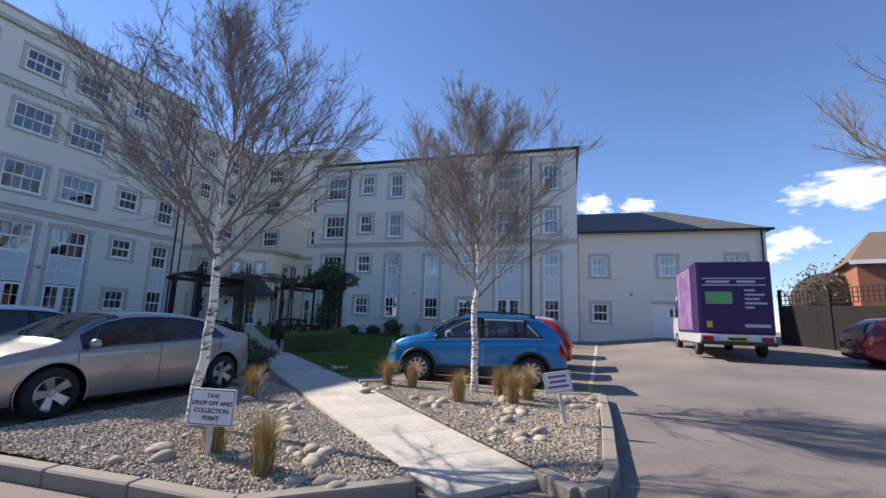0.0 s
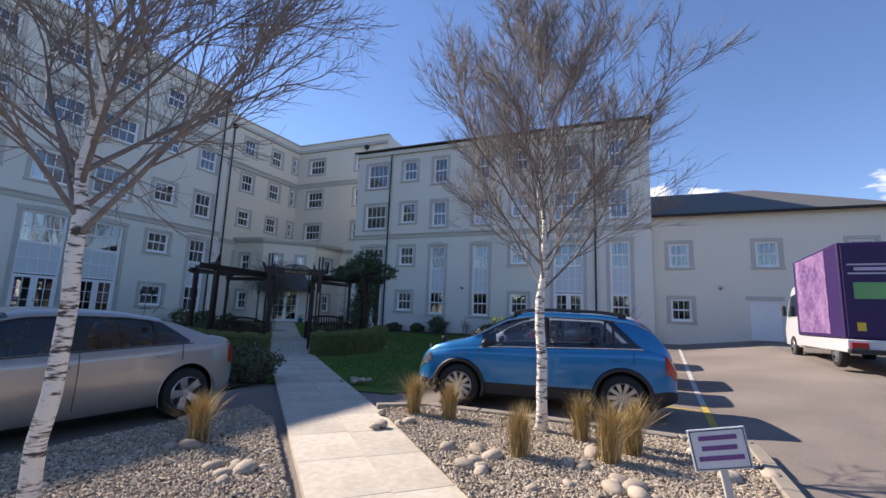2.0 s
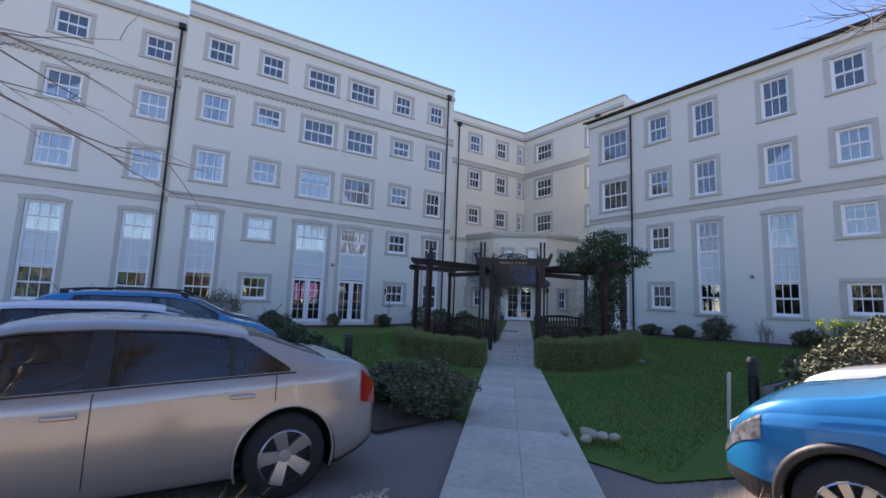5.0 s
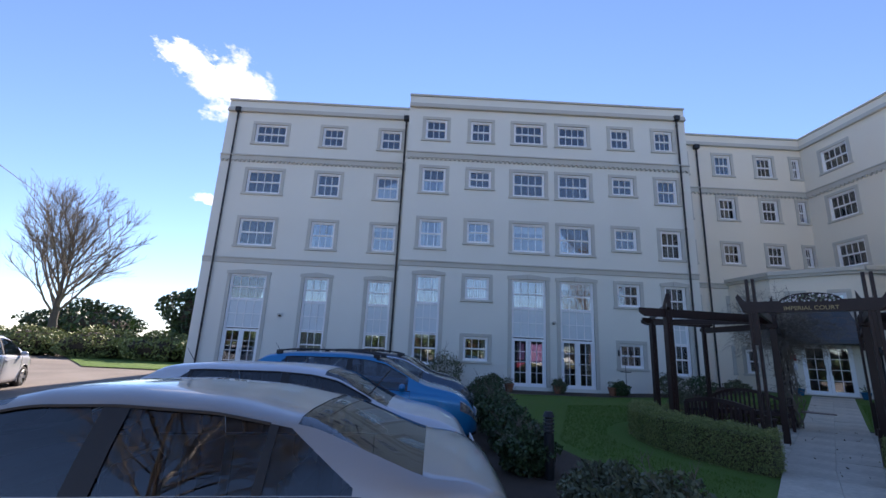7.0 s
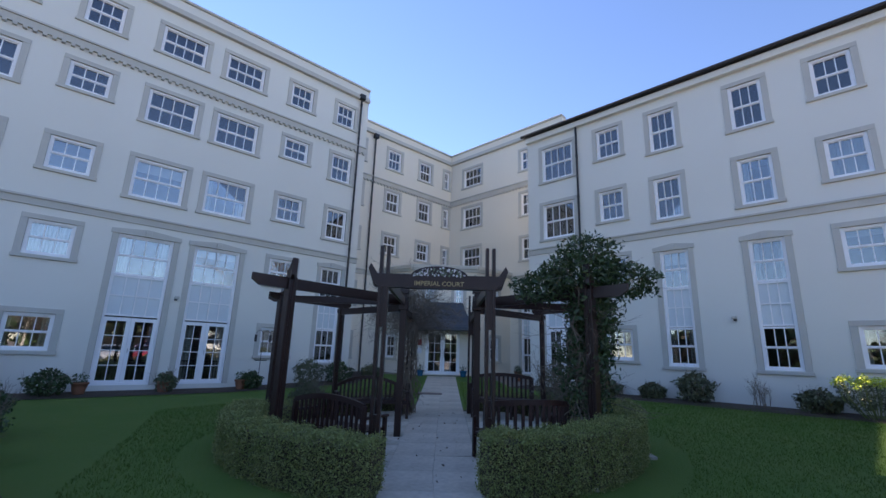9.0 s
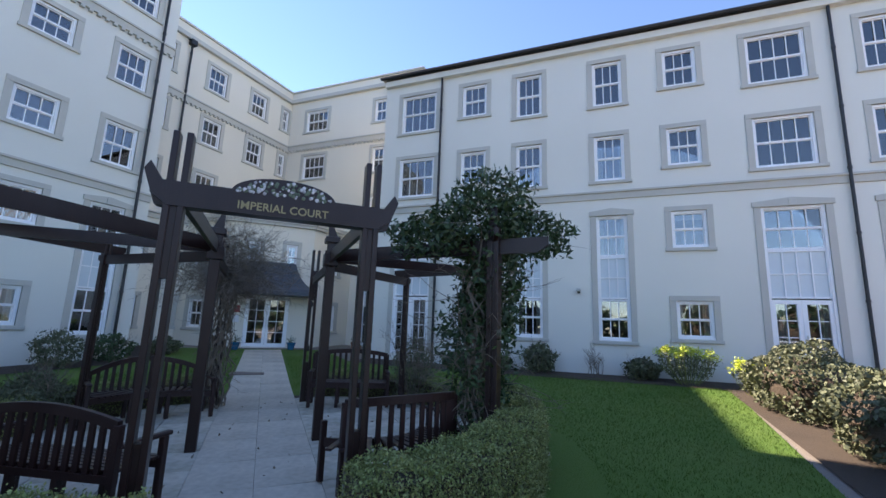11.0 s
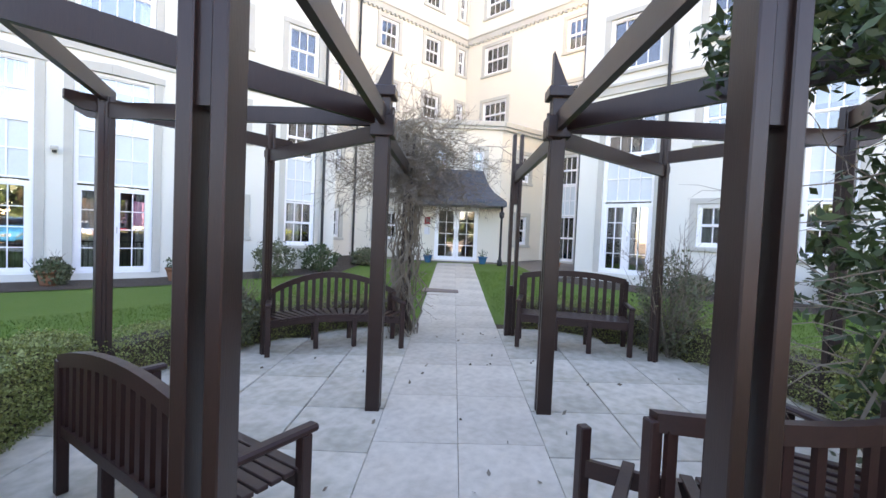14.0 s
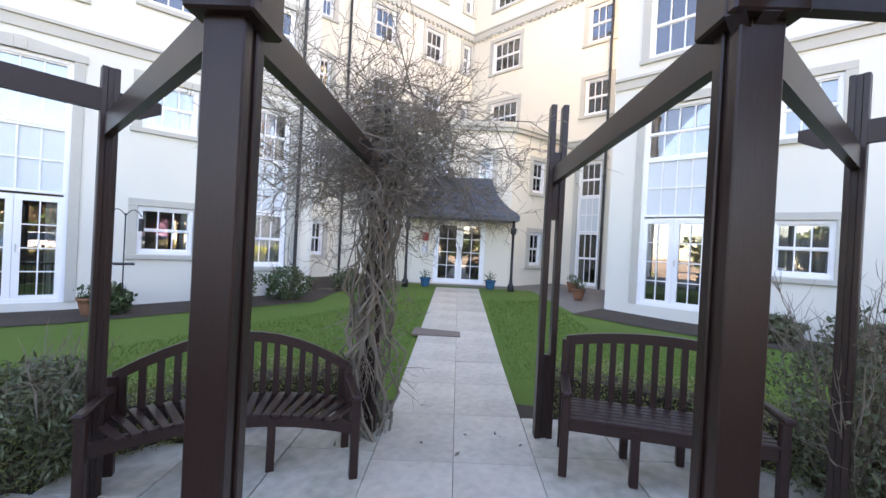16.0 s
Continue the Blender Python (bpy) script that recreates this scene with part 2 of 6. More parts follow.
# ---- the house ----
def facade(bm, width, z0, z1, holes, thick=0.3):
    """A wall along local x, its face at y = 0 looking to -y, with real openings (x0, x1, z0, z1)."""
    us = sorted({0.0, width, *[h[0] for h in holes], *[h[1] for h in holes]})
    zs = sorted({z0, z1, *[h[2] for h in holes], *[h[3] for h in holes]})
    us = [u for u in us if 0 <= u <= width]
    zs = [z for z in zs if z0 <= z <= z1]
    for a, b in zip(us, us[1:]):
        for c, d in zip(zs, zs[1:]):
            mu, mz = (a + b) / 2, (c + d) / 2
            if any(h[0] < mu < h[1] and h[2] < mz < h[3] for h in holes):
                continue
            for y, flip in ((0, False), (thick, True)):
                q = [bm.verts.new(p) for p in ((a, y, c), (b, y, c), (b, y, d), (a, y, d))]
                bm.faces.new(q[::-1] if flip else q)
    for h in holes:
        a, b, c, d = h
        for q in (((a, 0, c), (a, thick, c), (a, thick, d), (a, 0, d)), ((b, 0, d), (b, thick, d), (b, thick, c), (b, 0, c)),
                  ((a, 0, c), (b, 0, c), (b, thick, c), (a, thick, c)), ((a, thick, d), (b, thick, d), (b, 0, d), (a, 0, d))):
            bm.faces.new([bm.verts.new(p) for p in q])
    for q in (((0, 0, z0), (0, 0, z1), (0, thick, z1), (0, thick, z0)), ((width, thick, z0), (width, thick, z1), (width, 0, z1), (width, 0, z0)),
              ((0, 0, z1), (width, 0, z1), (width, thick, z1), (0, thick, z1))):
        bm.faces.new([bm.verts.new(p) for p in q])


def frame_bars(bm, x0, x1, z0, z1, y0, y1, w):
    """A rectangular frame in one piece."""
    rings = []
    for y in (y0, y1):
        rings.append([[bm.verts.new((x, y, z)) for x, z in ((a, c), (b, c), (b, d), (a, d))] for a, b, c, d in ((x0, x1, z0, z1), (x0 + w, x1 - w, z0 + w, z1 - w))])
    (fo, fi), (bo, bi) = rings
    for k in range(4):
        j = (k + 1) % 4
        bm.faces.new((fo[k], fo[j], fi[j], fi[k]))
        bm.faces.new((bo[j], bo[k], bi[k], bi[j]))
        bm.faces.new((fo[j], fo[k], bo[k], bo[j]))
        bm.faces.new((fi[k], fi[j], bi[j], bi[k]))


def framed(name, parent, x0, x1, z0, z1, y0, y1, w, cols=1, rows_=1, bar=0.026, label=""):
    """A sash, door leaf or panel frame, with its glazing bars as pieces."""
    bm = bmesh.new()
    frame_bars(bm, x0, x1, z0, z1, y0, y1, w)
    ob = part(name, bm, M_UPVC, parent, label)
    ym = (y0 + y1) / 2 - 0.005
    for k in range(1, cols):
        x = x0 + w + (x1 - x0 - 2 * w) * k / cols
        part("glazing_bar", boxmesh(x - bar / 2, x + bar / 2, ym - 0.013, ym + 0.013, z0 + w, z1 - w), M_UPVC, parent)
    for k in range(1, rows_):
        z = z0 + w + (z1 - z0 - 2 * w) * k / rows_
        part("glazing_bar", boxmesh(x0 + w, x1 - w, ym - 0.011, ym + 0.011, z - bar / 2, z + bar / 2), M_UPVC, parent)
    return ob


WROOM = random.Random(11)


def sashes(win, x0, x1, z0, z1, cols):
    """Upper and lower sliding sash, one row of panes in each."""
    zm = (z0 + z1) / 2
    framed("sash", win, x0 + 0.045, x1 - 0.045, zm - 0.02, z1 - 0.045, 0.07, 0.105, 0.056, cols)
    framed("sash", win, x0 + 0.045, x1 - 0.045, z0 + 0.045, zm + 0.022, 0.108, 0.145, 0.058, cols)


def leaves(win, x0, x1, z0, z1):
    xm = (x0 + x1) / 2
    for a, b in ((x0 + 0.045, xm - 0.003), (xm + 0.003, x1 - 0.045)):
        framed("door_leaf", win, a, b, z0 + 0.03, z1 - 0.045, 0.07, 0.125, 0.11, 2, 4, 0.022)
    part("handle", boxmesh(xm + 0.04, xm + 0.06, 0.03, 0.07, z0 + 0.95, z0 + 1.1, 0.004), M_CHROMISH, win)


def guard_rail(win, x0, x1, z0):
    """A low black balustrade behind the glass of a pair of garden doors."""
    part("guard_rail", boxmesh(x0 + 0.06, x1 - 0.06, 0.2, 0.225, z0 + 0.72, z0 + 0.75), M_PIPE, win)
    n = int((x1 - x0) / 0.1)
    for k in range(n):
        xx = x0 + 0.1 + (x1 - x0 - 0.2) * k / (n - 1)
        part("guard_bar", boxmesh(xx - 0.008, xx + 0.008, 0.205, 0.22, z0 + 0.06, z0 + 0.72), M_PIPE, win)


def window(house, m, kind, x, w, z0, z1, hood=False, mid=None):
    """One window of the house at m: its white outer frame, with sashes, bars, panes, surround, sill and curtains as pieces."""
    x0, x1 = x - w / 2, x + w / 2
    cols = 4 if w > 1.25 else (3 if w > 0.75 else 2)
    bm = bmesh.new()
    frame_bars(bm, x0, x1, z0, z1, 0.03, 0.16, 0.072)
    win = part("door" if kind == "french" else "window", bm, M_UPVC, house)
    win.matrix_basis = m
    panes, panels = [(z0, z1)], []
    if kind == "sash":
        sashes(win, x0, x1, z0, z1, cols)
    else:
        za, zb = mid
        if kind == "tall":
            sashes(win, x0, x1, z0, za + 0.03, cols)
        else:
            leaves(win, x0, x1, z0, za)
            if z0 < 0.5:
                guard_rail(win, x0, x1, z0)
        framed("panel_frame", win, x0 + 0.045, x1 - 0.045, za, zb, 0.06, 0.13, 0.05, cols, 2, 0.03)
        sashes(win, x0, x1, zb - 0.03, z1, cols)
        panes, panels = [(z0, za), (zb, z1)], [(za, zb)]
    for a, b in panes:
        p = part("pane", boxmesh(x0 + 0.03, x1 - 0.03, 0.112, 0.116, a + 0.03, b - 0.03), M_GLASS, win)
        p.visible_shadow = False
    for a, b in panels:
        part("panel", boxmesh(x0 + 0.03, x1 - 0.03, 0.112, 0.13, a + 0.03, b - 0.03), M_PANEL, win, "pale glazed spandrel panel")
    t = 0.17
    lo = z0 if kind == "french" else z0 - 0.02
    for a, b in ((x0 - t, x0), (x1, x1 + t)):
        part("jamb", boxmesh(a, b, -0.03, 0.08, lo, z1, 0.006), M_STONE, win, "grey stone jamb")
    bm = bmesh.new()
    if hood:
        hh = 0.14
        pts = [(x0 - t - 0.04, z1), (x1 + t + 0.04, z1), (x1 + t + 0.04, z1 + hh), (x, z1 + hh + 0.1), (x0 - t - 0.04, z1 + hh)]
        f, b = [bm.verts.new((a, -0.06, c)) for a, c in pts], [bm.verts.new((a, 0.06, c)) for a, c in pts]
        bm.faces.new(f)
        for k in range(5):
            bm.faces.new((f[k], b[k], b[(k + 1) % 5], f[(k + 1) % 5]))
        part("lintel", bm, M_STONE, win, "raking stone hood")
        part("keystone", boxmesh(x - 0.09, x + 0.09, -0.085, -0.055, z1, z1 + hh + 0.05, 0.006), M_STONE, win)
    else:
        box(bm, x0 - t, x1 + t, -0.035, 0.08, z1, z1 + 0.15, 0.006)
        part("lintel", bm, M_STONE, win)
    if kind != "french":
        part("sill", boxmesh(x0 - t - 0.03, x1 + t + 0.03, -0.07, 0.1, lo - 0.1, lo, 0.008), M_STONE, win)
    for a, b in panes:
        style = WROOM.random()
        if style < 0.55:
            spans = [(x0 + 0.02, x0 + w * WROOM.uniform(0.16, 0.3)), (x1 - w * WROOM.uniform(0.16, 0.3), x1 - 0.02)]
        elif style < 0.62:
            spans = [(x0 + 0.02, x1 - 0.02)]
        else:
            spans = []
        for c, d in spans:
            bm = bmesh.new()
            k = max(4, int((d - c) / 0.04))
            r = [[bm.verts.new((c + (d - c) * i / k, 0.24 + 0.025 * (i % 2) + 0.008 * math.sin(i * 1.7), z)) for z in (a + 0.03, b - 0.03)] for i in range(k + 1)]
            for p, q in zip(r, r[1:]):
                bm.faces.new((p[0], q[0], q[1], p[1]))
            part("curtain", bm, M_CURTAIN, win, "pale gathered curtain")
        if style > 0.78:
            part("blind", boxmesh(x0 + 0.04, x1 - 0.04, 0.22, 0.225, b - (b - a) * WROOM.uniform(0.15, 0.45), b - 0.04), M_CURTAIN, win, "pale roller blind")
    return win


def wing(house, m, width, z0, z1, wins, render=None):
    """One straight front of the house with its windows. wins: (kind, x, w, z0, z1, hood, mid)."""
    holes = [(x - w / 2, x + w / 2, a, b) for _, x, w, a, b, _, _ in wins]
    bm = bmesh.new()
    facade(bm, width, z0, z1, holes)
    bmesh.ops.remove_doubles(bm, verts=bm.verts[:], dist=0.0005)
    part("wall", bm, render or M_RENDER, house).matrix_basis = m
    for kind, x, w, a, b, hood, mid in wins:
        window(house, m, kind, x, w, a, b, hood, mid)
    # Dark back sheet and floors, painted as the unlit rooms behind the windows.
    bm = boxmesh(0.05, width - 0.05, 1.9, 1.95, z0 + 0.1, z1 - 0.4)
    part("room_back", bm, M_ROOM_SHADE, house).matrix_basis = m
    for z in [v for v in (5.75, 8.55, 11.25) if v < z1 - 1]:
        part("storey_floor", boxmesh(0.05, width - 0.05, 0.31, 1.89, z - 0.12, z), M_ROOM_SHADE, house).matrix_basis = m


def band(house, m, x0, x1, z0, z1, out, name="string_course", dentils=False):
    bm = bmesh.new()
    box(bm, x0, x1, -out, 0.02, z0, z1, 0.01)
    box(bm, x0, x1, -out - 0.05, 0.02, z1 - 0.07, z1 + 0.0, 0.008)
    part(name, bm, M_STONE, house).matrix_basis = m
    if dentils:
        bm = bmesh.new()
        k = int((x1 - x0) / 0.22)
        for i in range(k):
            x = x0 + (i + 0.5) * (x1 - x0) / k
            box(bm, x - 0.05, x + 0.05, -out - 0.03, 0.02, z0 - 0.09, z0)
        o = part("dentil_course", bm, M_STONE, house)
        o.matrix_basis = m
        o["kind"] = "stuff"


def downpipe(house, m, x, z0, z1, head=True):
    bm = bmesh.new()
    tube(bm, [Vector((x, -0.09, z0)), Vector((x, -0.09, z1))], [0.045, 0.045], 8)
    z = z0 + 0.4
    while z < z1:
        tube(bm, [Vector((x, -0.09, z)), Vector((x, -0.09, z + 0.06))], [0.06, 0.06], 8)
        z += 1.8
    if head:
        box(bm, x - 0.14, x + 0.14, -0.24, 0.0, z1, z1 + 0.26, 0.02)
    part("downpipe", bm, M_PIPE, house, "black cast iron downpipe").matrix_basis = m


def parapet(house, m, x0, x1, z):
    bm = bmesh.new()
    box(bm, x0, x1, -0.16, 0.02, z - 0.75, z - 0.62, 0.01)
    box(bm, x0, x1, -0.1, 0.02, z - 0.62, z - 0.5, 0.01)
    box(bm, x0 - 0.02, x1 + 0.02, -0.09, 0.4, z - 0.1, z, 0.015)
    part("coping", bm, M_STONE, house).matrix_basis = m


house = thing("apartment_building", "pale cream rendered retirement block with white sash windows", "building")

# West front (faces east), north part: local x runs north from y = 5.62.
WX = -24.11
mW = pose(WX, 5.62, 0, 0, 0, 90)
LW = 13.85
rows = ((11.84, 12.9), (9.08, 10.3), (6.35, 7.7))
wins = []
for y, w, typ in ((7.0, 1.12, "tall"), (9.22, 1.08, "small"), (11.58, 1.54, "french"), (13.76, 1.52, "french"), (16.15, 1.04, "small"), (18.3, 0.96, "tall")):
    x = y - 5.62
    for k, (a, b) in enumerate(rows):
        lift = 0.32 if typ == "small" and k else 0.0
        wins.append(("sash", x, w if k else w * 0.94, a + lift, b, False, None))
    if typ == "small":
        wins += [("sash", x, w, 4.04, 5.06, False, None), ("sash", x, w, 1.36, 2.38, False, None)]
    elif typ == "tall":
        wins.append(("tall", x, w, 1.12, 5.05, True, (2.46, 3.77)))
    else:
        wins.append(("french", x, w, 0.38, 5.05, True, (2.46, 3.74)))
wing(house, mW, LW, 0.0, 14.16, wins)
band(house, mW, 0, LW, 5.44, 5.72, 0.05)
band(house, mW, 0, LW, 10.82, 11.12, 0.08, "cornice", True)
parapet(house, mW, 0, LW, 14.26)
downpipe(house, mW, LW - 0.45, 0.2, 13.5)

# West front, south part, set back.
mS = pose(-25.5, -4.05, 0, 0, 0, 90)
LS = 9.67
wins = []
for y, w, typ in ((-1.67, 1.72, "french"), (1.6, 1.18, "tall"), (4.63, 1.15, "tall")):
    x = y + 4.05
    for k, (a, b) in enumerate(rows):
        wins.append(("sash", x, w if k else w * 0.94, a, b, False, None))
    wins.append((typ, x, w, 0.3 if typ == "french" else 1.05, 4.9, True, (2.36, 3.7)))
wing(house, mS, LS, 0.0, 14.2, wins)
band(house, mS, 0, LS, 5.44, 5.72, 0.05)
band(house, mS, 0, LS, 10.82, 11.12, 0.08, "cornice", True)
parapet(house, mS, 0, LS, 14.3)
downpipe(house, mS, 0.55, 0.2, 13.5)
downpipe(house, mS, LS - 0.25, 0.2, 13.5)

# Inner west front.
mW2 = pose(-27.06, 19.4, 0, 0, 0, 90)
LW2 = 8.47
wins = []
for y, w in ((20.95, 0.45), (23.28, 0.92), (25.68, 0.9), (27.5, 0.42)):
    for a, b in ((12.12, 13.32), (9.5, 10.72), (7.0, 8.1), (4.0, 5.1), (1.35, 2.5)):
        if y > 24 and a < 6:
            continue
        wins.append(("sash", y - 19.4, w, a, b, False, None))
wing(house, mW2, LW2, 0.0, 14.5, wins, M_CREAM)
band(house, mW2, 0, LW2, 11.0, 11.3, 0.08, "cornice", True)
band(house, mW2, 0, 4.0, 5.62, 5.9, 0.05)
parapet(house, mW2, 0, LW2, 14.6)
downpipe(house, mW2, 2.4, 0.2, 13.6)

# Inner north front (faces south).
mN2 = pose(-27.06, 27.87, 0, 0, 0, 4.1)
LN2 = 8.2
wins = []
for x, w in ((-25.2, 1.4), (-21.1, 0.93)):
    for a, b in ((12.02, 13.22), (9.3, 10.6), (6.75, 8.0)):
        wins.append(("sash", x + 27.06, w, a, b, False, None))
wins.append(("tall", -21.2 + 27.06, 0.85, 0.75, 5.1, True, (2.6, 3.85)))
wing(house, mN2, LN2, 0.0, 14.5, wins, M_CREAM)
band(house, mN2, 0, LN2, 11.0, 11.3, 0.08, "cornice", True)
band(house, mN2, 4.8, LN2, 5.62, 5.9, 0.05)
parapet(house, mN2, 0, LN2, 14.6)
downpipe(house, mN2, 6.42, 0.5, 13.6)

# North wing (faces south).
mN = pose(-18.53, 24.815, 0, 0, 0, 4.1)
LN = 17.05
wins = []
for x, w, typ in ((1.5, 1.46, "french"), (3.78, 0.94, "small"), (5.82, 0.9, "tall"), (8.43, 0.92, "tall"), (10.59, 0.94, "small"), (13.13, 1.48, "french"), (15.6, 0.92, "tall")):
    for a, b in ((9.2, 10.76), (6.56, 8.09)):
        wins.append(("sash", x, w, a + (0.32 if typ == "small" else 0), b, False, None))
    if typ == "small":
        wins += [("sash", x, w, 4.29, 5.41, False, None), ("sash", x, w, 1.62, 2.7, False, None)]
    elif typ == "tall":
        wins.append(("tall", x, w, 1.48, 5.38, True, (2.74, 4.06)))
    else:
        wins.append(("french", x, w, 0.72, 5.38, True, (2.8, 4.14)))
wing(house, mN, LN, 0.0, 11.55, wins)
band(house, mN, 0, LN, 5.92, 6.2, 0.05)
bm = bmesh.new()
box(bm, 0, LN, -0.18, 0.02, 11.26, 11.5, 0.01)
part("eaves_board", bm, M_RENDER, house).matrix_basis = mN
bm = bmesh.new()
tube(bm, [Vector((-0.15, -0.3, 11.58)), Vector((LN + 0.2, -0.3, 11.58))], [0.07, 0.07], 8)
part("gutter", bm, M_PIPE, house).matrix_basis = mN
downpipe(house, mN, 2.47, 0.5, 11.5, False)
downpipe(house, mN, 14.47, 0.5, 11.5, False)
# hipped slate roof of the north wing
bm = bmesh.new()
q = [bm.verts.new(c) for c in ((-0.15, -0.35, 11.59), (LN + 0.2, -0.35, 11.59), (LN + 0.2, 10.3, 11.59), (-0.15, 10.3, 11.59), (3.5, 5, 12.6), (LN - 3.5, 5, 12.6))]
for f in ((0, 1, 5, 4), (1, 2, 5), (2, 3, 4, 5), (3, 0, 4), (3, 2, 1, 0)):
    bm.faces.new([q[i] for i in f])
part("roof", bm, M_SLATE, house).matrix_basis = mN
# side and rear walls
for m, bx in ((mN, (0, 0.3, 0.31, 10, 0, 11.55)), (mN, (LN - 0.3, LN, 0.31, 10, 0, 11.55)), (mN, (0.31, LN - 0.31, 9.7, 10, 0, 11.55)),
              (mS, (0, 0.3, 0.31, 12, 0, 14.2)), (mS, (0, LW + LS, 11.7, 12, 0, 14.1)), (mW, (LW - 0.3, LW, 0.31, 12, 0, 14.16)), (mW, (0, 0.3, 0.31, 1.4, 0, 14.16)),
              (mN2, (LN2 - 0.3, LN2, 0.31, 8, 0, 14.5))):
    part("wall", boxmesh(*bx), M_RENDER, house).matrix_basis = m
for m, bx in ((mS, (0.31, LS - 0.1, 0.31, 11.6, 13.9, 14.0)), (mW, (0.31, LW - 0.31, 0.31, 11.6, 13.88, 13.98)), (mW2, (0.31, LW2 + 6, 0.31, 8, 14.2, 14.3)), (mN2, (0.31, LN2 - 0.31, 0.31, 8, 14.2, 14.3))):
    part("flat_roof", boxmesh(*bx), M_LEAD, house).matrix_basis = m

# Entrance bay in the inner corner: local x runs to the right, local y into the house.
def bay_pose(s, r):
    p = ORIGIN + U * s + V * r
    return pose(p.x, p.y, 0, 0, 0, 47.52)


BS, BH, BZ = 13.27, 1.66, 6.1
mB = bay_pose(BS, -BH)
wins = [("sash", BH - 0.75, 0.45, 3.95, 5.0, False, None), ("sash", BH + 0.75, 0.45, 3.95, 5.0, False, None)]
holes = [(x - w / 2, x + w / 2, a, b) for _, x, w, a, b, _, _ in wins] + [(BH - 0.85, BH + 0.85, 0.64, 2.73)]
bm = bmesh.new()
facade(bm, 2 * BH, 0.0, BZ, holes)
part("wall", bm, M_CREAM, house).matrix_basis = mB
for kind, x, w, a, b, hood, mid in wins:
    window(house, mB, kind, x, w, a, b, hood, mid)
# Dark sheets painted as the bay's unlit inside.
part("room_back", boxmesh(0.05, 2 * BH - 0.05, 2.2, 2.25, 0.5, BZ - 0.2), M_ROOM_SHADE, house).matrix_basis = mB
part("storey_floor", boxmesh(0.05, 2 * BH - 0.05, 0.31, 2.19, 3.1, 3.2), M_ROOM_SHADE, house).matrix_basis = mB
bm = bmesh.new()
frame_bars(bm, BH - 0.85, BH + 0.85, 0.64, 2.73, 0.05, 0.16, 0.06)
entry = part("entrance_door", bm, M_UPVC, house, "white glazed double entrance doors")
entry.matrix_basis = mB
leaves(entry, BH - 0.85, BH + 0.85, 0.64, 2.73)
p = part("pane", boxmesh(BH - 0.79, BH + 0.79, 0.1, 0.104, 0.7, 2.67), M_GLASS, entry)
p.visible_shadow = False
for sx in (-0.1, 0.1):
    bm = bmesh.new()
    tube(bm, [Vector((BH + sx, 0.06, 1.45)), Vector((BH + sx, 0.0, 1.5)), Vector((BH + sx, 0.0, 1.8)), Vector((BH + sx, 0.06, 1.85))], [0.015] * 4, 6)
    part("pull_handle", bm, M_PIPE, entry)
part("surround", boxmesh(BH - 1.0, BH + 1.0, -0.03, 0.05, 2.73, 2.84), M_STONE, entry)
pr = Vector(axis_xy(BS, BH)).to_3d()
pl = Vector(axis_xy(BS, -BH)).to_3d()
# side faces of the bay
mBR = pose(pr.x, pr.y, 0, 0, 0, 86)
lenR = 28.2 - pr.y + 0.1
swin = [("sash", lenR / 2, 0.62, 3.9, 5.0, False, None), ("sash", lenR / 2, 0.62, 1.35, 2.5, False, None)]
bm = bmesh.new()
facade(bm, lenR, 0.0, BZ, [(x - w / 2, x + w / 2, a, b) for _, x, w, a, b, _, _ in swin])
part("wall", bm, M_CREAM, house).matrix_basis = mBR
for kind, x, w, a, b, hood, mid in swin:
    window(house, mBR, kind, x, w, a, b, hood, mid)
lenL = pl.x + 27.06 + 0.1
mBL = pose(pl.x - lenL * math.cos(radians(10.8)), pl.y - lenL * math.sin(radians(10.8)), 0, 0, 0, 10.8)
swin = [("sash", lenL * 0.42, 0.7, 3.9, 5.0, False, None), ("sash", lenL * 0.42, 0.7, 1.35, 2.5, False, None)]
bm = bmesh.new()
facade(bm, lenL, 0.0, BZ, [(x - w / 2, x + w / 2, a, b) for _, x, w, a, b, _, _ in swin])
part("wall", bm, M_CREAM, house).matrix_basis = mBL
for kind, x, w, a, b, hood, mid in swin:
    window(house, mBL, kind, x, w, a, b, hood, mid)
for m, w in ((mB, 2 * BH), (mBR, lenR), (mBL, lenL)):
    bm = bmesh.new()
    box(bm, -0.03, w + 0.03, -0.12, 0.02, BZ - 0.32, BZ - 0.2, 0.01)
    box(bm, -0.03, w + 0.03, -0.18, 0.35, BZ - 0.2, BZ, 0.015)
    part("coping", bm, M_STONE, house).matrix_basis = m
bm = bmesh.new()
cs = [axis_xy(BS + 0.1, -BH), axis_xy(BS + 0.1, BH), (-22.3, 27.9), (-27.1, 27.9), (-27.1, pl.y - 0.5)]
bm.faces.new([bm.verts.new((x, y, BZ - 0.15)) for x, y in cs])
part("roof", bm, M_LEAD, house)

# Canopy over the door: a swept lead roof on two black posts.
canopy = part("canopy", bmesh.new(), M_LEAD, house, "swept dark lead canopy roof")
bm = bmesh.new()
prof = [(0.0, 2.88), (0.1, 2.98), (0.3, 3.1), (0.55, 3.28), (0.78, 3.55), (0.95, 3.85), (1.05, 4.12), (1.1, 4.15)]
loops = []
for d, z in prof:
    hw, front = 1.78 - 0.78 * d, -1.4 + 1.0 * d
    loops.append([bm.verts.new(c) for c in ((BH - hw, -0.02, z), (BH - hw, front, z), (BH + hw, front, z), (BH + hw, -0.02, z))])
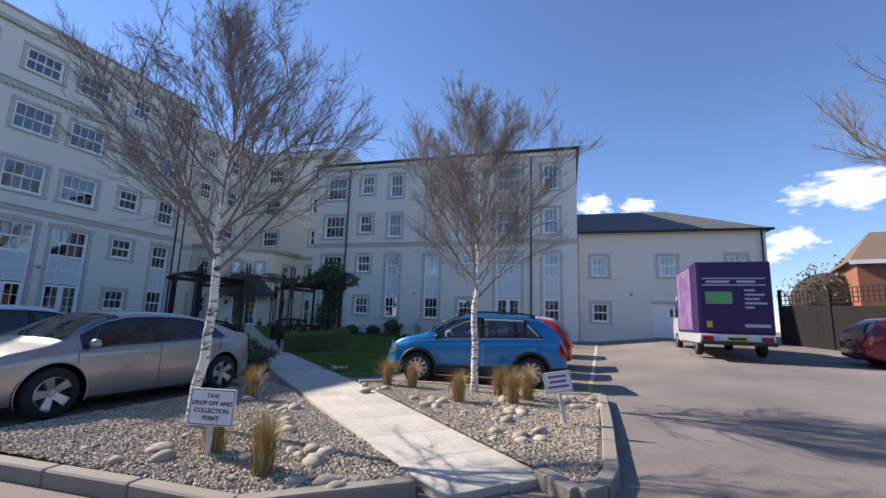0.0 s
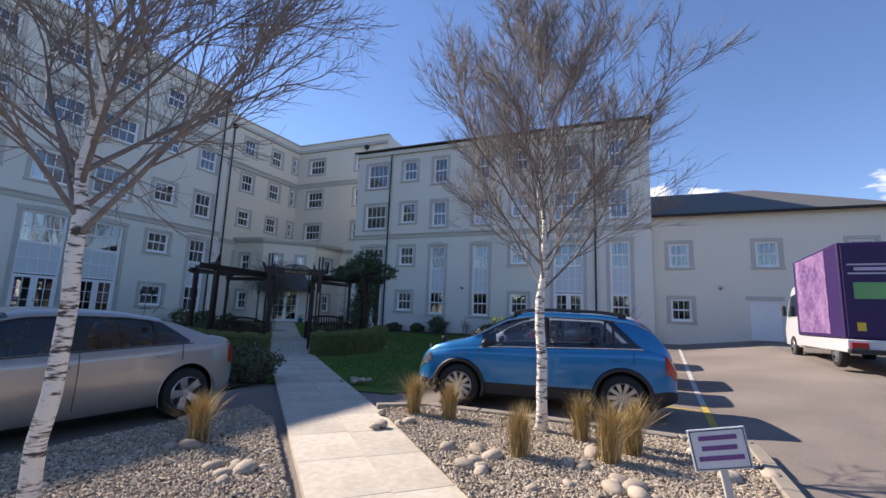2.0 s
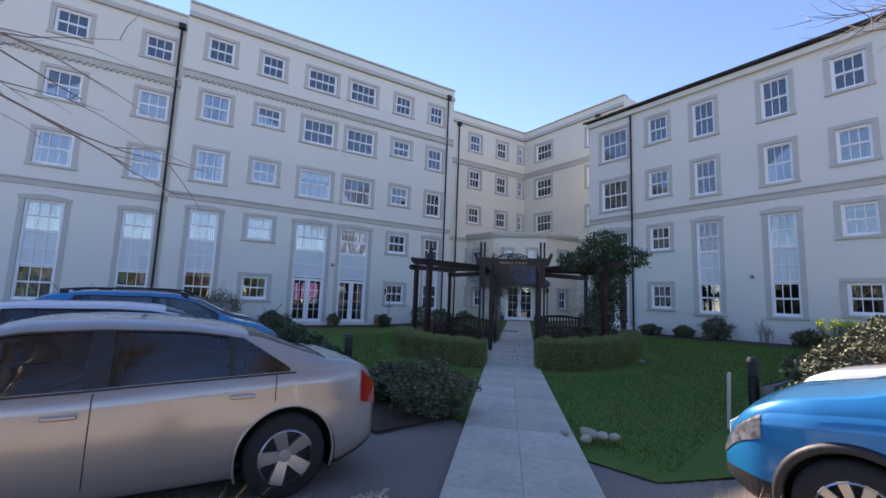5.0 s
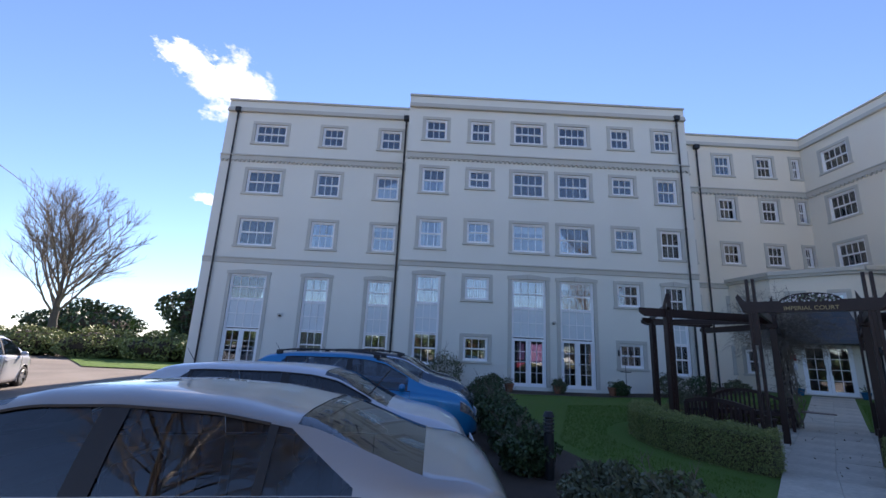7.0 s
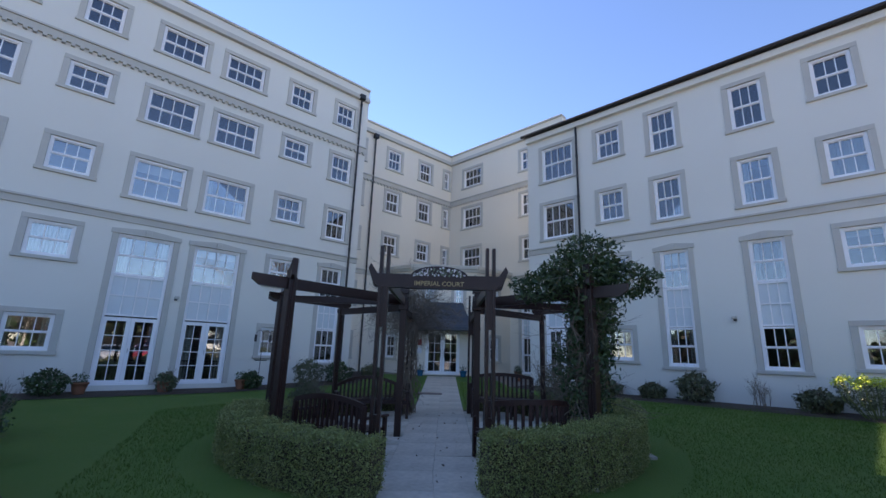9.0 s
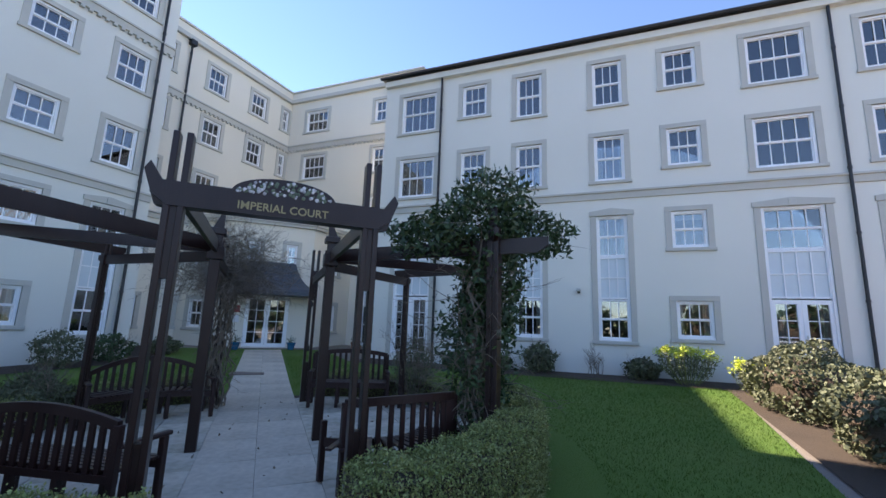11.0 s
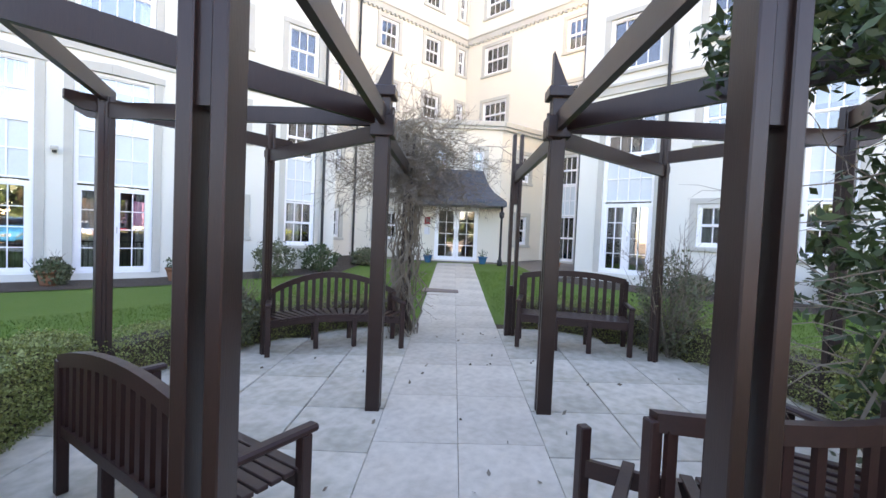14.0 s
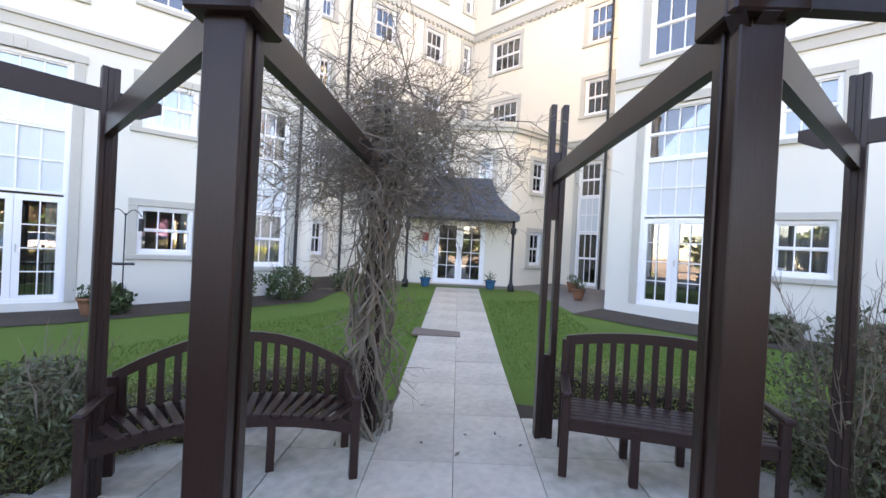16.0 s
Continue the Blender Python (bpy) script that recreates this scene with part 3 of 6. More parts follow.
for a, b in zip(loops, loops[1:]):
    for k in range(3):
        bm.faces.new((a[k], a[k + 1], b[k + 1], b[k]))
bm.faces.new(loops[-1])
for a in (loops[0],):
    low = [bm.verts.new(v.co - Vector((0, 0, 0.14))) for v in a]
    for k in range(3):
        bm.faces.new((a[k + 1], a[k], low[k], low[k + 1]))
    bm.faces.new(low[::-1])
bm.normal_update()
bm.to_mesh(canopy.data)
bm.free()
canopy.matrix_basis = mB
for sx in (-1.63, 1.63):
    bm = bmesh.new()
    ps = [(0.5, 0.1), (0.75, 0.1), (0.8, 0.06), (0.95, 0.045), (1.6, 0.04), (2.3, 0.04), (2.35, 0.09), (2.5, 0.1), (2.55, 0.05), (2.8, 0.04)]
    tube(bm, [Vector((BH + sx, -1.22, z)) for z, _ in ps], [r for _, r in ps], 10)
    part("canopy_post", bm, M_PIPE, canopy, "black turned cast iron post", True)

# Annex to the east: two storeys, hipped slate roof.
annex = thing("annex", "low two-storey cream rendered annex with a slate roof", "building")
mA = pose(-1.52, 26.58, 0, 0, 0, 4.1)
LA = 9.35
wins = []
for x, lo in ((1.13, True), (4.63, False), (7.96, False)):
    wins.append(("sash", x, 0.87, 4.12, 5.27, False, None))
    if lo:
        wins.append(("sash", x, 0.88, 1.57, 2.61, False, None))
holes = [(x - w / 2, x + w / 2, a, b) for _, x, w, a, b, _, _ in wins] + [(3.84, 5.0, 0.5, 2.62)]
bm = bmesh.new()
facade(bm, LA, 0, 6.6, holes)
part("wall", bm, M_CREAM, annex).matrix_basis = mA
for kind, x, w, a, b, hood, mid in wins:
    window(annex, mA, kind, x, w, a, b, hood, mid)
bm = bmesh.new()
frame_bars(bm, 3.84, 5.0, 0.5, 2.62, 0.05, 0.12, 0.06)
ldoor = part("louvre_door", bm, M_UPVC, annex, "white louvred double door")
ldoor.matrix_basis = mA
for k in range(2):
    a = 3.9 + k * 0.525
    framed("door_leaf", ldoor, a, a + 0.515, 0.56, 2.56, 0.06, 0.1, 0.06)
    part("backing", boxmesh(a + 0.05, a + 0.465, 0.096, 0.1, 0.6, 2.5), M_UPVC, ldoor)
    for j in range(22):
        part("slat", boxmesh(a + 0.06, a + 0.455, 0.07, 0.09, 0.62 + j * 0.085, 0.68 + j * 0.085), M_UPVC, ldoor)
# Dark sheet painted as the annex's unlit rooms.
part("room_back", boxmesh(0.05, LA - 0.05, 1.5, 1.55, 0.1, 6.2), M_ROOM_SHADE, annex).matrix_basis = mA
part("door_surround", boxmesh(3.7, 5.14, -0.03, 0.03, 2.62, 2.78), M_STONE, annex).matrix_basis = mA
for bx in ((LA - 0.3, LA, 0.31, 8, 0, 6.6), (0, LA - 0.31, 7.7, 8, 0, 6.6)):
    part("wall", boxmesh(*bx), M_CREAM, annex).matrix_basis = mA
bm = bmesh.new()
q = [bm.verts.new(c) for c in ((0.02, -0.35, 6.6), (LA + 0.35, -0.35, 6.6), (LA + 0.35, 8.3, 6.6), (0.02, 8.3, 6.6), (0.02, 4, 8.75), (LA - 4, 4, 8.75))]
for f in ((0, 1, 5, 4), (1, 2, 5), (2, 3, 4, 5), (3, 2, 1, 0)):
    bm.faces.new([q[i] for i in f])
part("roof", bm, M_SLATE, annex).matrix_basis = mA
bm = bmesh.new()
tube(bm, [Vector((0, -0.32, 6.6)), Vector((LA + 0.3, -0.32, 6.6))], [0.07, 0.07], 8)
part("gutter", bm, M_PIPE, annex).matrix_basis = mA
downpipe(annex, mA, LA - 0.2, 0.5, 6.55, False)

# ---- lawn, beds, paths ----
sheet("lawn", [(-22.6, 6.2), (-9.5, 9.2), (-5.6, 10.0), (-5.2, 11.2), (-7.4, 16.5), (-7.4, 24.3), (-18.6, 23.6), (-21.4, 25.6), (-25.4, 22.2), (-22.9, 19.0)], 0.02, M_LAWN, "mown green lawn of the courtyard", "lawn")
sheet("bed_west", [(-24.0, 5.6), (-22.7, 5.6), (-22.7, 19.0), (-25.6, 22.0), (-26.9, 22.0), (-26.9, 19.6), (-24.0, 19.6)], 0.035, M_SOIL_AND_SHADE, "dark soil bed along the wall", "flower bed")
sheet("bed_north", [(-18.6, 23.5), (-7.5, 24.2), (-7.2, 16.5), (-5.2, 11.4), (-4.7, 11.6), (-5.3, 17.0), (-5.2, 25.75), (-18.6, 24.8)], 0.035, M_SOIL_AND_SHADE, "brown bark and soil bed along the wall", "flower bed")
sheet("bed_cars", [(-22.6, 6.0), (-22.6, 8.0), (-9.6, 10.4), (-8.2, 9.6), (-8.0, 8.3), (-9.0, 8.2), (-22.0, 5.6)], 0.04, M_SOIL_AND_SHADE, "dark soil bed in front of the parked cars", "flower bed")
sheet("verge", [(-26, -5), (-26, -9), (-60, -40), (-70, -30), (-40, 0)], 0.05, M_LAWN, "strip of lit grass verge", "grass")
sheet("gravel_bed_west", [(-6.4, 3.28), (-2.77, 3.45), (-1.85, 4.3), (-5.6, 7.35), (-6.4, 7.7)], 0.09, M_GRAVEL, "gravel bed beside the path", "gravel bed")
sheet("gravel_bed_east", [(-0.95, 5.0), (-0.6, 4.65), (-0.42, 4.9), (-0.38, 5.4), (-0.42, 9.5), (-1.1, 9.3), (-4.4, 9.15), (-4.85, 8.6)], 0.09, M_GRAVEL, "gravel bed beside the path", "gravel bed")


def kerb_run(name, pts, label):
    """Concrete kerb blocks laid end to end along a line."""
    k = thing(name, label, "kerb", kind="structure")
    for (x0, y0), (x1, y1) in zip(pts, pts[1:]):
        d = Vector((x1 - x0, y1 - y0, 0))
        n = max(1, round(d.length / 0.9))
        a = math.degrees(math.atan2(d.y, d.x))
        w = d.length / n
        me = None
        for i in range(n):
            c = Vector((x0, y0, 0)) + d * ((i + 0.5) / n)
            m = pose(c.x, c.y, ground(c.x, c.y), 0, 0, a)
            if me is None:
                ob = part("kerb_stone", boxmesh(-w / 2 + 0.004, w / 2 - 0.004, -0.075, 0.075, -0.1, 0.13, 0.015), M_KERB, k)
                ob.matrix_basis = m
                me = ob.data
            else:
                piece("kerb_stone", me, k, m)
    return k


kerb_run("kerb_west", [(-6.5, 3.1), (-5.38, 3.12), (-3.67, 3.27), (-2.77, 3.32), (-1.8, 4.2)], "weathered concrete kerb of the gravel bed")
kerb_run("kerb_east", [(-0.9, 4.9), (-0.55, 4.55), (-0.38, 4.75), (-0.3, 5.2), (-0.31, 7.2), (-0.36, 9.5), (-0.55, 9.6), (-1.1, 9.4), (-2.8, 9.38), (-4.42, 9.22), (-5.0, 8.72)], "weathered concrete kerb of the gravel bed")

# slabs of the straight walk: two wide, pieces of their own
walkway = thing("walkway", "pale concrete slab path to the entrance", "path", kind="structure")
slab_mesh = None
s = -16.8
while s < 11.6:
    for c in (-1, 1):
        bend = min(0.0, s + 2.95)
        m = slab_pose(s + 0.45, c * 0.325 - 0.0393 * bend, 0.045)
        if bend < 0:
            m = m @ pose(0, 0, 0, 0, 0, 2.25)
        if slab_mesh is None:
            o = part("slab", boxmesh(-0.3235, 0.3235, -0.4485, 0.4485, -0.06, 0.02, 0.003), M_SLAB, walkway)
            o.matrix_basis = m
            slab_mesh = o.data
        else:
            piece("slab", slab_mesh, walkway, m)
    s += 0.9

# round patio inside the pergola
patio = thing("patio", "concrete slabs laid around the pergola", "paving", kind="structure")
sheet("patio_bedding", [axis_xy(3.5 * math.cos(radians(9 * k)), 3.5 * math.sin(radians(9 * k))) for k in range(40)], 0.03, M_SOIL_AND_SHADE, "dark bedding under the patio slabs", "paving")
for side in (-1, 1):
    for i in range(4):
        for j in range(-5, 5):
            r0 = 0.648 + i * 0.72
            s0 = j * 0.75
            if math.hypot(r0 + 0.36, s0 + 0.37) < 3.4:
                o = part("slab", boxmesh(-0.355, 0.355, -0.37, 0.37, -0.06, 0.016, 0.005), M_PATIO, patio) if (i, j, side) == (0, -4, -1) or not patio.get("first") else None
                if o is None:
                    piece("slab", bpy.data.meshes["patio_slab"], patio, slab_pose(s0 + 0.37, side * (r0 + 0.36), 0.045))
                else:
                    patio["first"] = 1
                    o.data.name = "patio_slab"
                    o.matrix_basis = slab_pose(s0 + 0.37, side * (r0 + 0.36), 0.045)

# ---- pergola ----
pergola = thing("pergola", "dark brown stained timber pergola over the path", "pergola")
GS = -2.55


def beam(name, a, b, w, z0, z1, over=0.25, parent=pergola, label=""):
    """A level timber from plan point a to b (along, right of the axis), its ends cut to a slope."""
    pa, pb = Vector(axis_xy(*a)).to_3d(), Vector(axis_xy(*b)).to_3d()
    d = (pb - pa)
    L = d.length
    m = Matrix.Translation(pa) @ pose(0, 0, 0, 0, 0, math.degrees(math.atan2(d.y, d.x)))
    h = z1 - z0
    bm = bmesh.new()
    pts = [(-over, z0 + h * 0.45), (-over + 0.12, z0), (L + over - 0.12, z0), (L + over, z0 + h * 0.45), (L + over, z1), (-over, z1)]
    f, g = [bm.verts.new((x, -w / 2, z)) for x, z in pts], [bm.verts.new((x, w / 2, z)) for x, z in pts]
    bm.faces.new(f)
    bm.faces.new(g[::-1])
    for k in range(6):
        bm.faces.new((f[(k + 1) % 6], f[k], g[k], g[(k + 1) % 6]))
    ob = part(name, bm, M_PERGOLA, parent, label)
    ob.matrix_basis = m
    return ob


def post(s, r, h, w, d, turn=0.0, slot=0.0, tip=0.0, collar=False):
    """A post of two planks with a core between, or (slot > 0) an open slot; tip: a raking point on top."""
    bm = bmesh.new()
    zb = -0.05
    g = slot if slot else 0.03
    hw = g / 2 + w
    for sx in (-1, 1):
        a, b = sorted((sx * g / 2, sx * hw))
        box(bm, a, b, -d / 2, d / 2, zb, h, 0.005)
    inset = 0.02
    if slot:
        box(bm, -g / 2, g / 2, -d / 2 + inset, d / 2 - inset, zb, 0.8)
        box(bm, -g / 2, g / 2, -d / 2 + inset, d / 2 - inset, 2.0, h - 0.42)
    else:
        box(bm, -g / 2, g / 2, -d / 2 + 0.012, d / 2 - 0.012, zb, h)
    if tip:
        pts = [(-d / 2, h), (d / 2, h), (d / 2, h + tip * 0.2), (-d / 2, h + tip)]
        f, e = [bm.verts.new((-hw + 0.02, y, z)) for y, z in pts], [bm.verts.new((hw - 0.02, y, z)) for y, z in pts]
        bm.faces.new(f[::-1])
        bm.faces.new(e)
        for k in range(4):
            bm.faces.new((f[k], f[(k + 1) % 4], e[(k + 1) % 4], e[k]))
    ob = part("post", bm, M_PERGOLA, pergola)
    ob.matrix_basis = axis_pose(s, r, 0.0, turn)
    if collar:
        for z0, z1 in ((h - 0.38, h - 0.2), (h - 0.04, h + 0.05)):
            c = part("collar", boxmesh(-hw - 0.04, hw + 0.04, -d / 2 - 0.04, d / 2 + 0.04, z0, z1, 0.008), M_PERGOLA, ob)
    return ob


for r in (-0.79, 0.79):
    post(GS, r - 0.03, 3.2, 0.048, 0.125, 0, 0.05)
    post(2.62, r, 3.02, 0.05, 0.11, 0, 0.055)
for r in (-0.755, 0.755):
    post(0.0, r, 2.84, 0.05, 0.125, 90 if r < 0 else -90, 0, 0.36, True)
OUT = [(-1.95, 2.42), (0.1, 3.32), (1.5, 2.4)]
def inset(a, b, d):
    """A point d metres from a towards b, so that a beam's overhang stays at its far end."""
    n_ = math.hypot(b[0] - a[0], b[1] - a[1])
    return (a[0] + (b[0] - a[0]) * d / n_, a[1] + (b[1] - a[1]) * d / n_)


for sg in (-1, 1):
    for k, (s_, r_) in enumerate(OUT):
        post(s_, sg * r_, 2.78 if k < 2 else 2.9, (0.055, 0.05, 0.035)[k], (0.14, 0.12, 0.07)[k], -50 * sg, 0, 0.32 if k == 0 else 0.0)
    hub = (0.0, sg * 0.755)
    beam("beam", inset(hub, (-1.95, sg * 2.42), 0.55), (-1.95, sg * 2.42), 0.05, 2.58, 2.76, 0.65)
    beam("beam", inset(hub, (0.1, sg * 3.32), 0.2), (0.1, sg * 3.32), 0.05, 2.58, 2.72, 0.28)
    beam("beam", hub, (1.5, sg * 2.4), 0.05, 2.46, 2.6, 0.12)
    beam("beam", (-1.95, sg * 2.42), (0.1, sg * 3.32), 0.05, 2.73, 2.87, 0.2)
    beam("beam", (0.1, sg * 3.32), (1.5, sg * 2.4), 0.05, 2.62, 2.76, 0.3)
    beam("beam", hub, (GS, sg * 0.76), 0.05, 2.58, 2.74, 0.05)
    beam("beam", hub, (2.62, sg * 0.78), 0.05, 2.46, 2.6, 0.1)
gate_beam = beam("gate_beam", (GS, -0.83), (GS, 0.78), 0.14, 2.57, 2.77, 0.16)


# gate sign: arched board with a carved flower relief and raised gilt lettering
M_GOLD = mat("gilt_letter", (0.36, 0.28, 0.14), None, 8, 60, 0.4, metal=0.6, bump=0)
M_FLOWER = mat("painted_flower", (0.62, 0.6, 0.58), (0.4, 0.34, 0.36), 9, 60, 0.6, bump=0, island=True)
M_STALK = mat("painted_foliage", (0.12, 0.15, 0.09), None, 9, 60, 0.6, bump=0, island=True)
gp = axis_pose(GS, 0, -0.08)
bm = bmesh.new()
pts = [(-0.5, 2.645), (0.5, 2.645), (0.5, 2.82)] + [(0.42 * math.cos(radians(a)), 2.82 + 0.155 * math.sin(radians(a))) for a in range(0, 181, 12)] + [(-0.5, 2.82)]
f, g = [bm.verts.new((x, -0.115, z)) for x, z in pts], [bm.verts.new((x, -0.04, z)) for x, z in pts]
bm.faces.new(f)
bm.faces.new(g[::-1])
for k in range(len(pts)):
    bm.faces.new((f[(k + 1) % len(pts)], f[k], g[k], g[(k + 1) % len(pts)]))
board = part("sign_board", bm, M_PERGOLA, pergola, "arched dark sign board with flower relief")
board.matrix_basis = gp
rs = random.Random(5)
for name, mt, n in (("flower_relief", M_FLOWER, 60), ("leaf_relief", M_STALK, 90)):
    bm = bmesh.new()
    for k in range(n):
        a, q = rs.uniform(0, math.pi), math.sqrt(rs.random())
        x, z = 0.38 * q * math.cos(a), 2.825 + 0.125 * q * math.sin(a)
        bmesh.ops.create_icosphere(bm, subdivisions=1, radius=rs.uniform(0.009, 0.02), matrix=Matrix.Translation((x, -0.118, z)) @ Matrix.Diagonal((1, 0.45, 1, 1)))
    o = part(name, bm, mt, board)
    o["kind"] = "stuff"


def lettering(text, size, m, material, parent, name="lettering", depth=0.004, bold=0.0):
    cu = bpy.data.curves.new(name, "FONT")
    cu.body, cu.size, cu.align_x, cu.align_y, cu.extrude, cu.offset = text, size, "CENTER", "CENTER", depth, bold
    tmp = new(name, cu)
    bpy.context.view_layer.update()
    me = bpy.data.meshes.new_from_object(tmp.evaluated_get(bpy.context.evaluated_depsgraph_get()))
    bpy.data.objects.remove(tmp)
    me.materials.clear()
    me.materials.append(material)
    ob = new(name, me)
    ob.parent = parent
    ob.matrix_basis = m
    return ob


lettering("IMPERIAL COURT", 0.094, pose(0, -0.12, 2.71, 90, 0, 0), M_GOLD, board, "lettering", 0.004, 0.001)
for sx in (-1, 1):
    bm = bmesh.new()
    pts = [(0.8, 2.64), (0.95, 2.67), (1.05, 2.95), (1.01, 3.02), (0.89, 2.84), (0.8, 2.83)]
    f, g = [bm.verts.new((sx * x, -0.05, z)) for x, z in pts], [bm.verts.new((sx * x, 0.05, z)) for x, z in pts]
    if sx < 0:
        f, g = f[::-1], g[::-1]
    bm.faces.new(f)
    bm.faces.new(g[::-1])
    for k in range(6):
        bm.faces.new((f[(k + 1) % 6], f[k], g[k], g[(k + 1) % 6]))
    part("horn", bm, M_PERGOLA, pergola).matrix_basis = axis_pose(GS + 0.06, -0.02, -0.08)


# ---- benches ----
def bench(m, length, bow, arch, label, end=0.84, arms=(-1, 1)):
    """Slatted garden bench, seat front at +y. bow: how far its line curves forward at the ends; arch: rise of the back's top rail."""
    b = thing("garden_bench", label, "bench", "benches under the pergola", at=m)
    n = 12

    def at(t, off):
        return Vector((t * length / 2, off + bow * t * t, 0))

    def rail(name, off, z0, z1, th, rise=0.0, t0=-1.0, t1=1.0):
        bm = bmesh.new()
        prev = None
        for i in range(n + 1):
            t = t0 + (t1 - t0) * i / n
            p, up = at(t, off), rise * (1 - t * t)
            ring = [bm.verts.new(c) for c in ((p.x, p.y - th / 2, z0 + up * (1 if name == "top_rail" else 0)), (p.x, p.y + th / 2, z0 + up * (1 if name == "top_rail" else 0)), (p.x, p.y + th / 2, z1 + up), (p.x, p.y - th / 2, z1 + up))]
            if prev:
                for k in range(4):
                    bm.faces.new((prev[k], prev[(k + 1) % 4], ring[(k + 1) % 4], ring[k]))
            else:
                bm.faces.new(ring[::-1])
            prev = ring
        bm.faces.new(prev)
        return part(name, bm, M_BENCH, b)

    rail("top_rail", -0.26, end - 0.08, end, 0.05, arch)
    rail("lower_rail", -0.255, 0.35, 0.41, 0.04)
    rail("seat_rail", 0.22, 0.34, 0.43, 0.04)
    rail("seat_rail", -0.22, 0.34, 0.41, 0.04)
    k = int(length / 0.1)
    me = None
    for i in range(k):
        t = -1 + 2 * (i + 0.5) / k
        p, h = at(t, -0.255), end - 0.07 + arch * (1 - t * t) - 0.4
        o = part("back_slat", boxmesh(-0.024, 0.024, -0.012, 0.012, 0, h), M_BENCH, b)
        o.matrix_basis = pose(p.x, p.y, 0.4)
    if bow:
        for i in range(int(length / 0.085)):
            t = -1 + 2 * (i + 0.5) / int(length / 0.085)
            p = at(t, 0)
            m2 = pose(p.x, p.y, 0.425, 0, 0, math.degrees(math.atan(4 * bow * t / length)))
            if me is None:
                o = part("seat_slat", boxmesh(-0.03, 0.03, -0.25, 0.25, -0.012, 0.012, 0.004), M_BENCH, b)
                o.matrix_basis = m2
                me = o.data
            else:
                piece("seat_slat", me, b, m2)
    else:
        for i in range(7):
            part("seat_slat", boxmesh(-length / 2, length / 2, -0.03, 0.03, -0.012, 0.012, 0.004), M_BENCH, b).matrix_basis = pose(0, -0.21 + i * 0.072, 0.43)
    for t in (-1, 1):
        for off, h in ((-0.26, end - 0.03), (0.23, 0.6)):
            p = at(t, off)
            part("leg", boxmesh(-0.03, 0.03, -0.03, 0.03, 0, h, 0.006), M_BENCH, b).matrix_basis = pose(p.x, p.y, 0)
        if t not in arms:
            continue
        p = at(t, 0.0)
        part("arm", boxmesh(-0.035, 0.035, -0.27, 0.3, 0, 0.04, 0.012), M_BENCH, b).matrix_basis = pose(p.x, p.y, 0.6)
    if length > 1.3:
        for t in (-0.3, 0.3):
            for off in (-0.23, 0.22):
                p = at(t, off)
                part("leg", boxmesh(-0.03, 0.03, -0.03, 0.03, 0, 0.4, 0.006), M_BENCH, b).matrix_basis = pose(p.x, p.y, 0)
    return b


def bench_pose(s, r, turn):
    m = axis_pose(s, r, 0.06)
    return m @ pose(0, 0, 0, 0, 0, turn)


bench(bench_pose(-1.55, -1.55, -31), 1.5, 0.0, 0.1, "dark brown wooden bench with an arched slatted back", 0.82)
bench(bench_pose(-1.93, 1.43, 15), 1.36, 0.34, 0.06, "dark brown curved slatted wooden bench", 0.88, (1,))
bench(bench_pose(2.03, -1.69, 202), 1.64, 0.3, 0.21, "dark brown curved slatted wooden bench", 0.74)
bench(bench_pose(2.02, 1.54, 168), 1.4, 0.0, 0.07, "dark brown wooden bench with an arched slatted back", 0.95)


# ---- leaves and twigs ----
def scatter(name, parent, material, pts, size, rng, long=1.8, up=0.0, label="", kind="stuff"):
    """Many small leaves at the given points, as one mesh: each a folded pair of triangles."""
    n = len(pts)
    pts = np.asarray(pts, float)
    a = rng.normal(size=(n, 3))
    a[:, 2] += up
    a /= np.linalg.norm(a, axis=1)[:, None]
    b = np.cross(a, rng.normal(size=(n, 3)))
    b /= np.linalg.norm(b, axis=1)[:, None] + 1e-9
    sz = size * rng.uniform(0.6, 1.3, n)[:, None]
    A, B = a * sz * long / 2, b * sz / 2
    v = np.stack([pts - A, pts + B, pts + A, pts - B], 1).reshape(-1, 3)
    me = bpy.data.meshes.new(name)
    idx = np.arange(n * 4).reshape(-1, 4)
    me.from_pydata(v.tolist(), [], idx.tolist())
    me.materials.append(material)
    ob = new(name, me)
    ob.parent = parent
    ob["kind"] = kind
    if label:
        ob["label"] = label
    return ob


def grow(bm, p, d, length, r, level, rs, spread, kids, bend=0.25, lift=0.12):
    """A branch and, from it, its smaller ones."""
    k = 4 if level else 3
    pts, radii = [p.copy()], [r]
    q, dd = p.copy(), d.copy()
    for i in range(k):
        dd = (dd + Vector((rs.gauss(0, bend), rs.gauss(0, bend), rs.gauss(0, bend) + lift)) * 0.5).normalized()
        q = q + dd * (length / k)
        pts.append(q.copy())
        radii.append(r * (1 - 0.75 * (i + 1) / k))
    tube(bm, pts, radii, 5 if level > 2 else 3, False)
    if level == 0:
        return
    for j in range(kids[level - 1]):
        t = rs.uniform(0.12, 1.0)
        i = min(int(t * k), k - 1)
        o = pts[i].lerp(pts[i + 1], t * k - i)
        side = Vector((rs.gauss(0, 1), rs.gauss(0, 1), rs.gauss(0, 0.6)))
        base = (pts[i + 1] - pts[i]).normalized()
        nd = (base + side.normalized() * spread).normalized()
        grow(bm, o, nd, length * rs.uniform(0.36, 0.6) * (1.15 - 0.4 * t), max(r * 0.45, 0.0028), level - 1, rs, spread, kids, bend, lift)


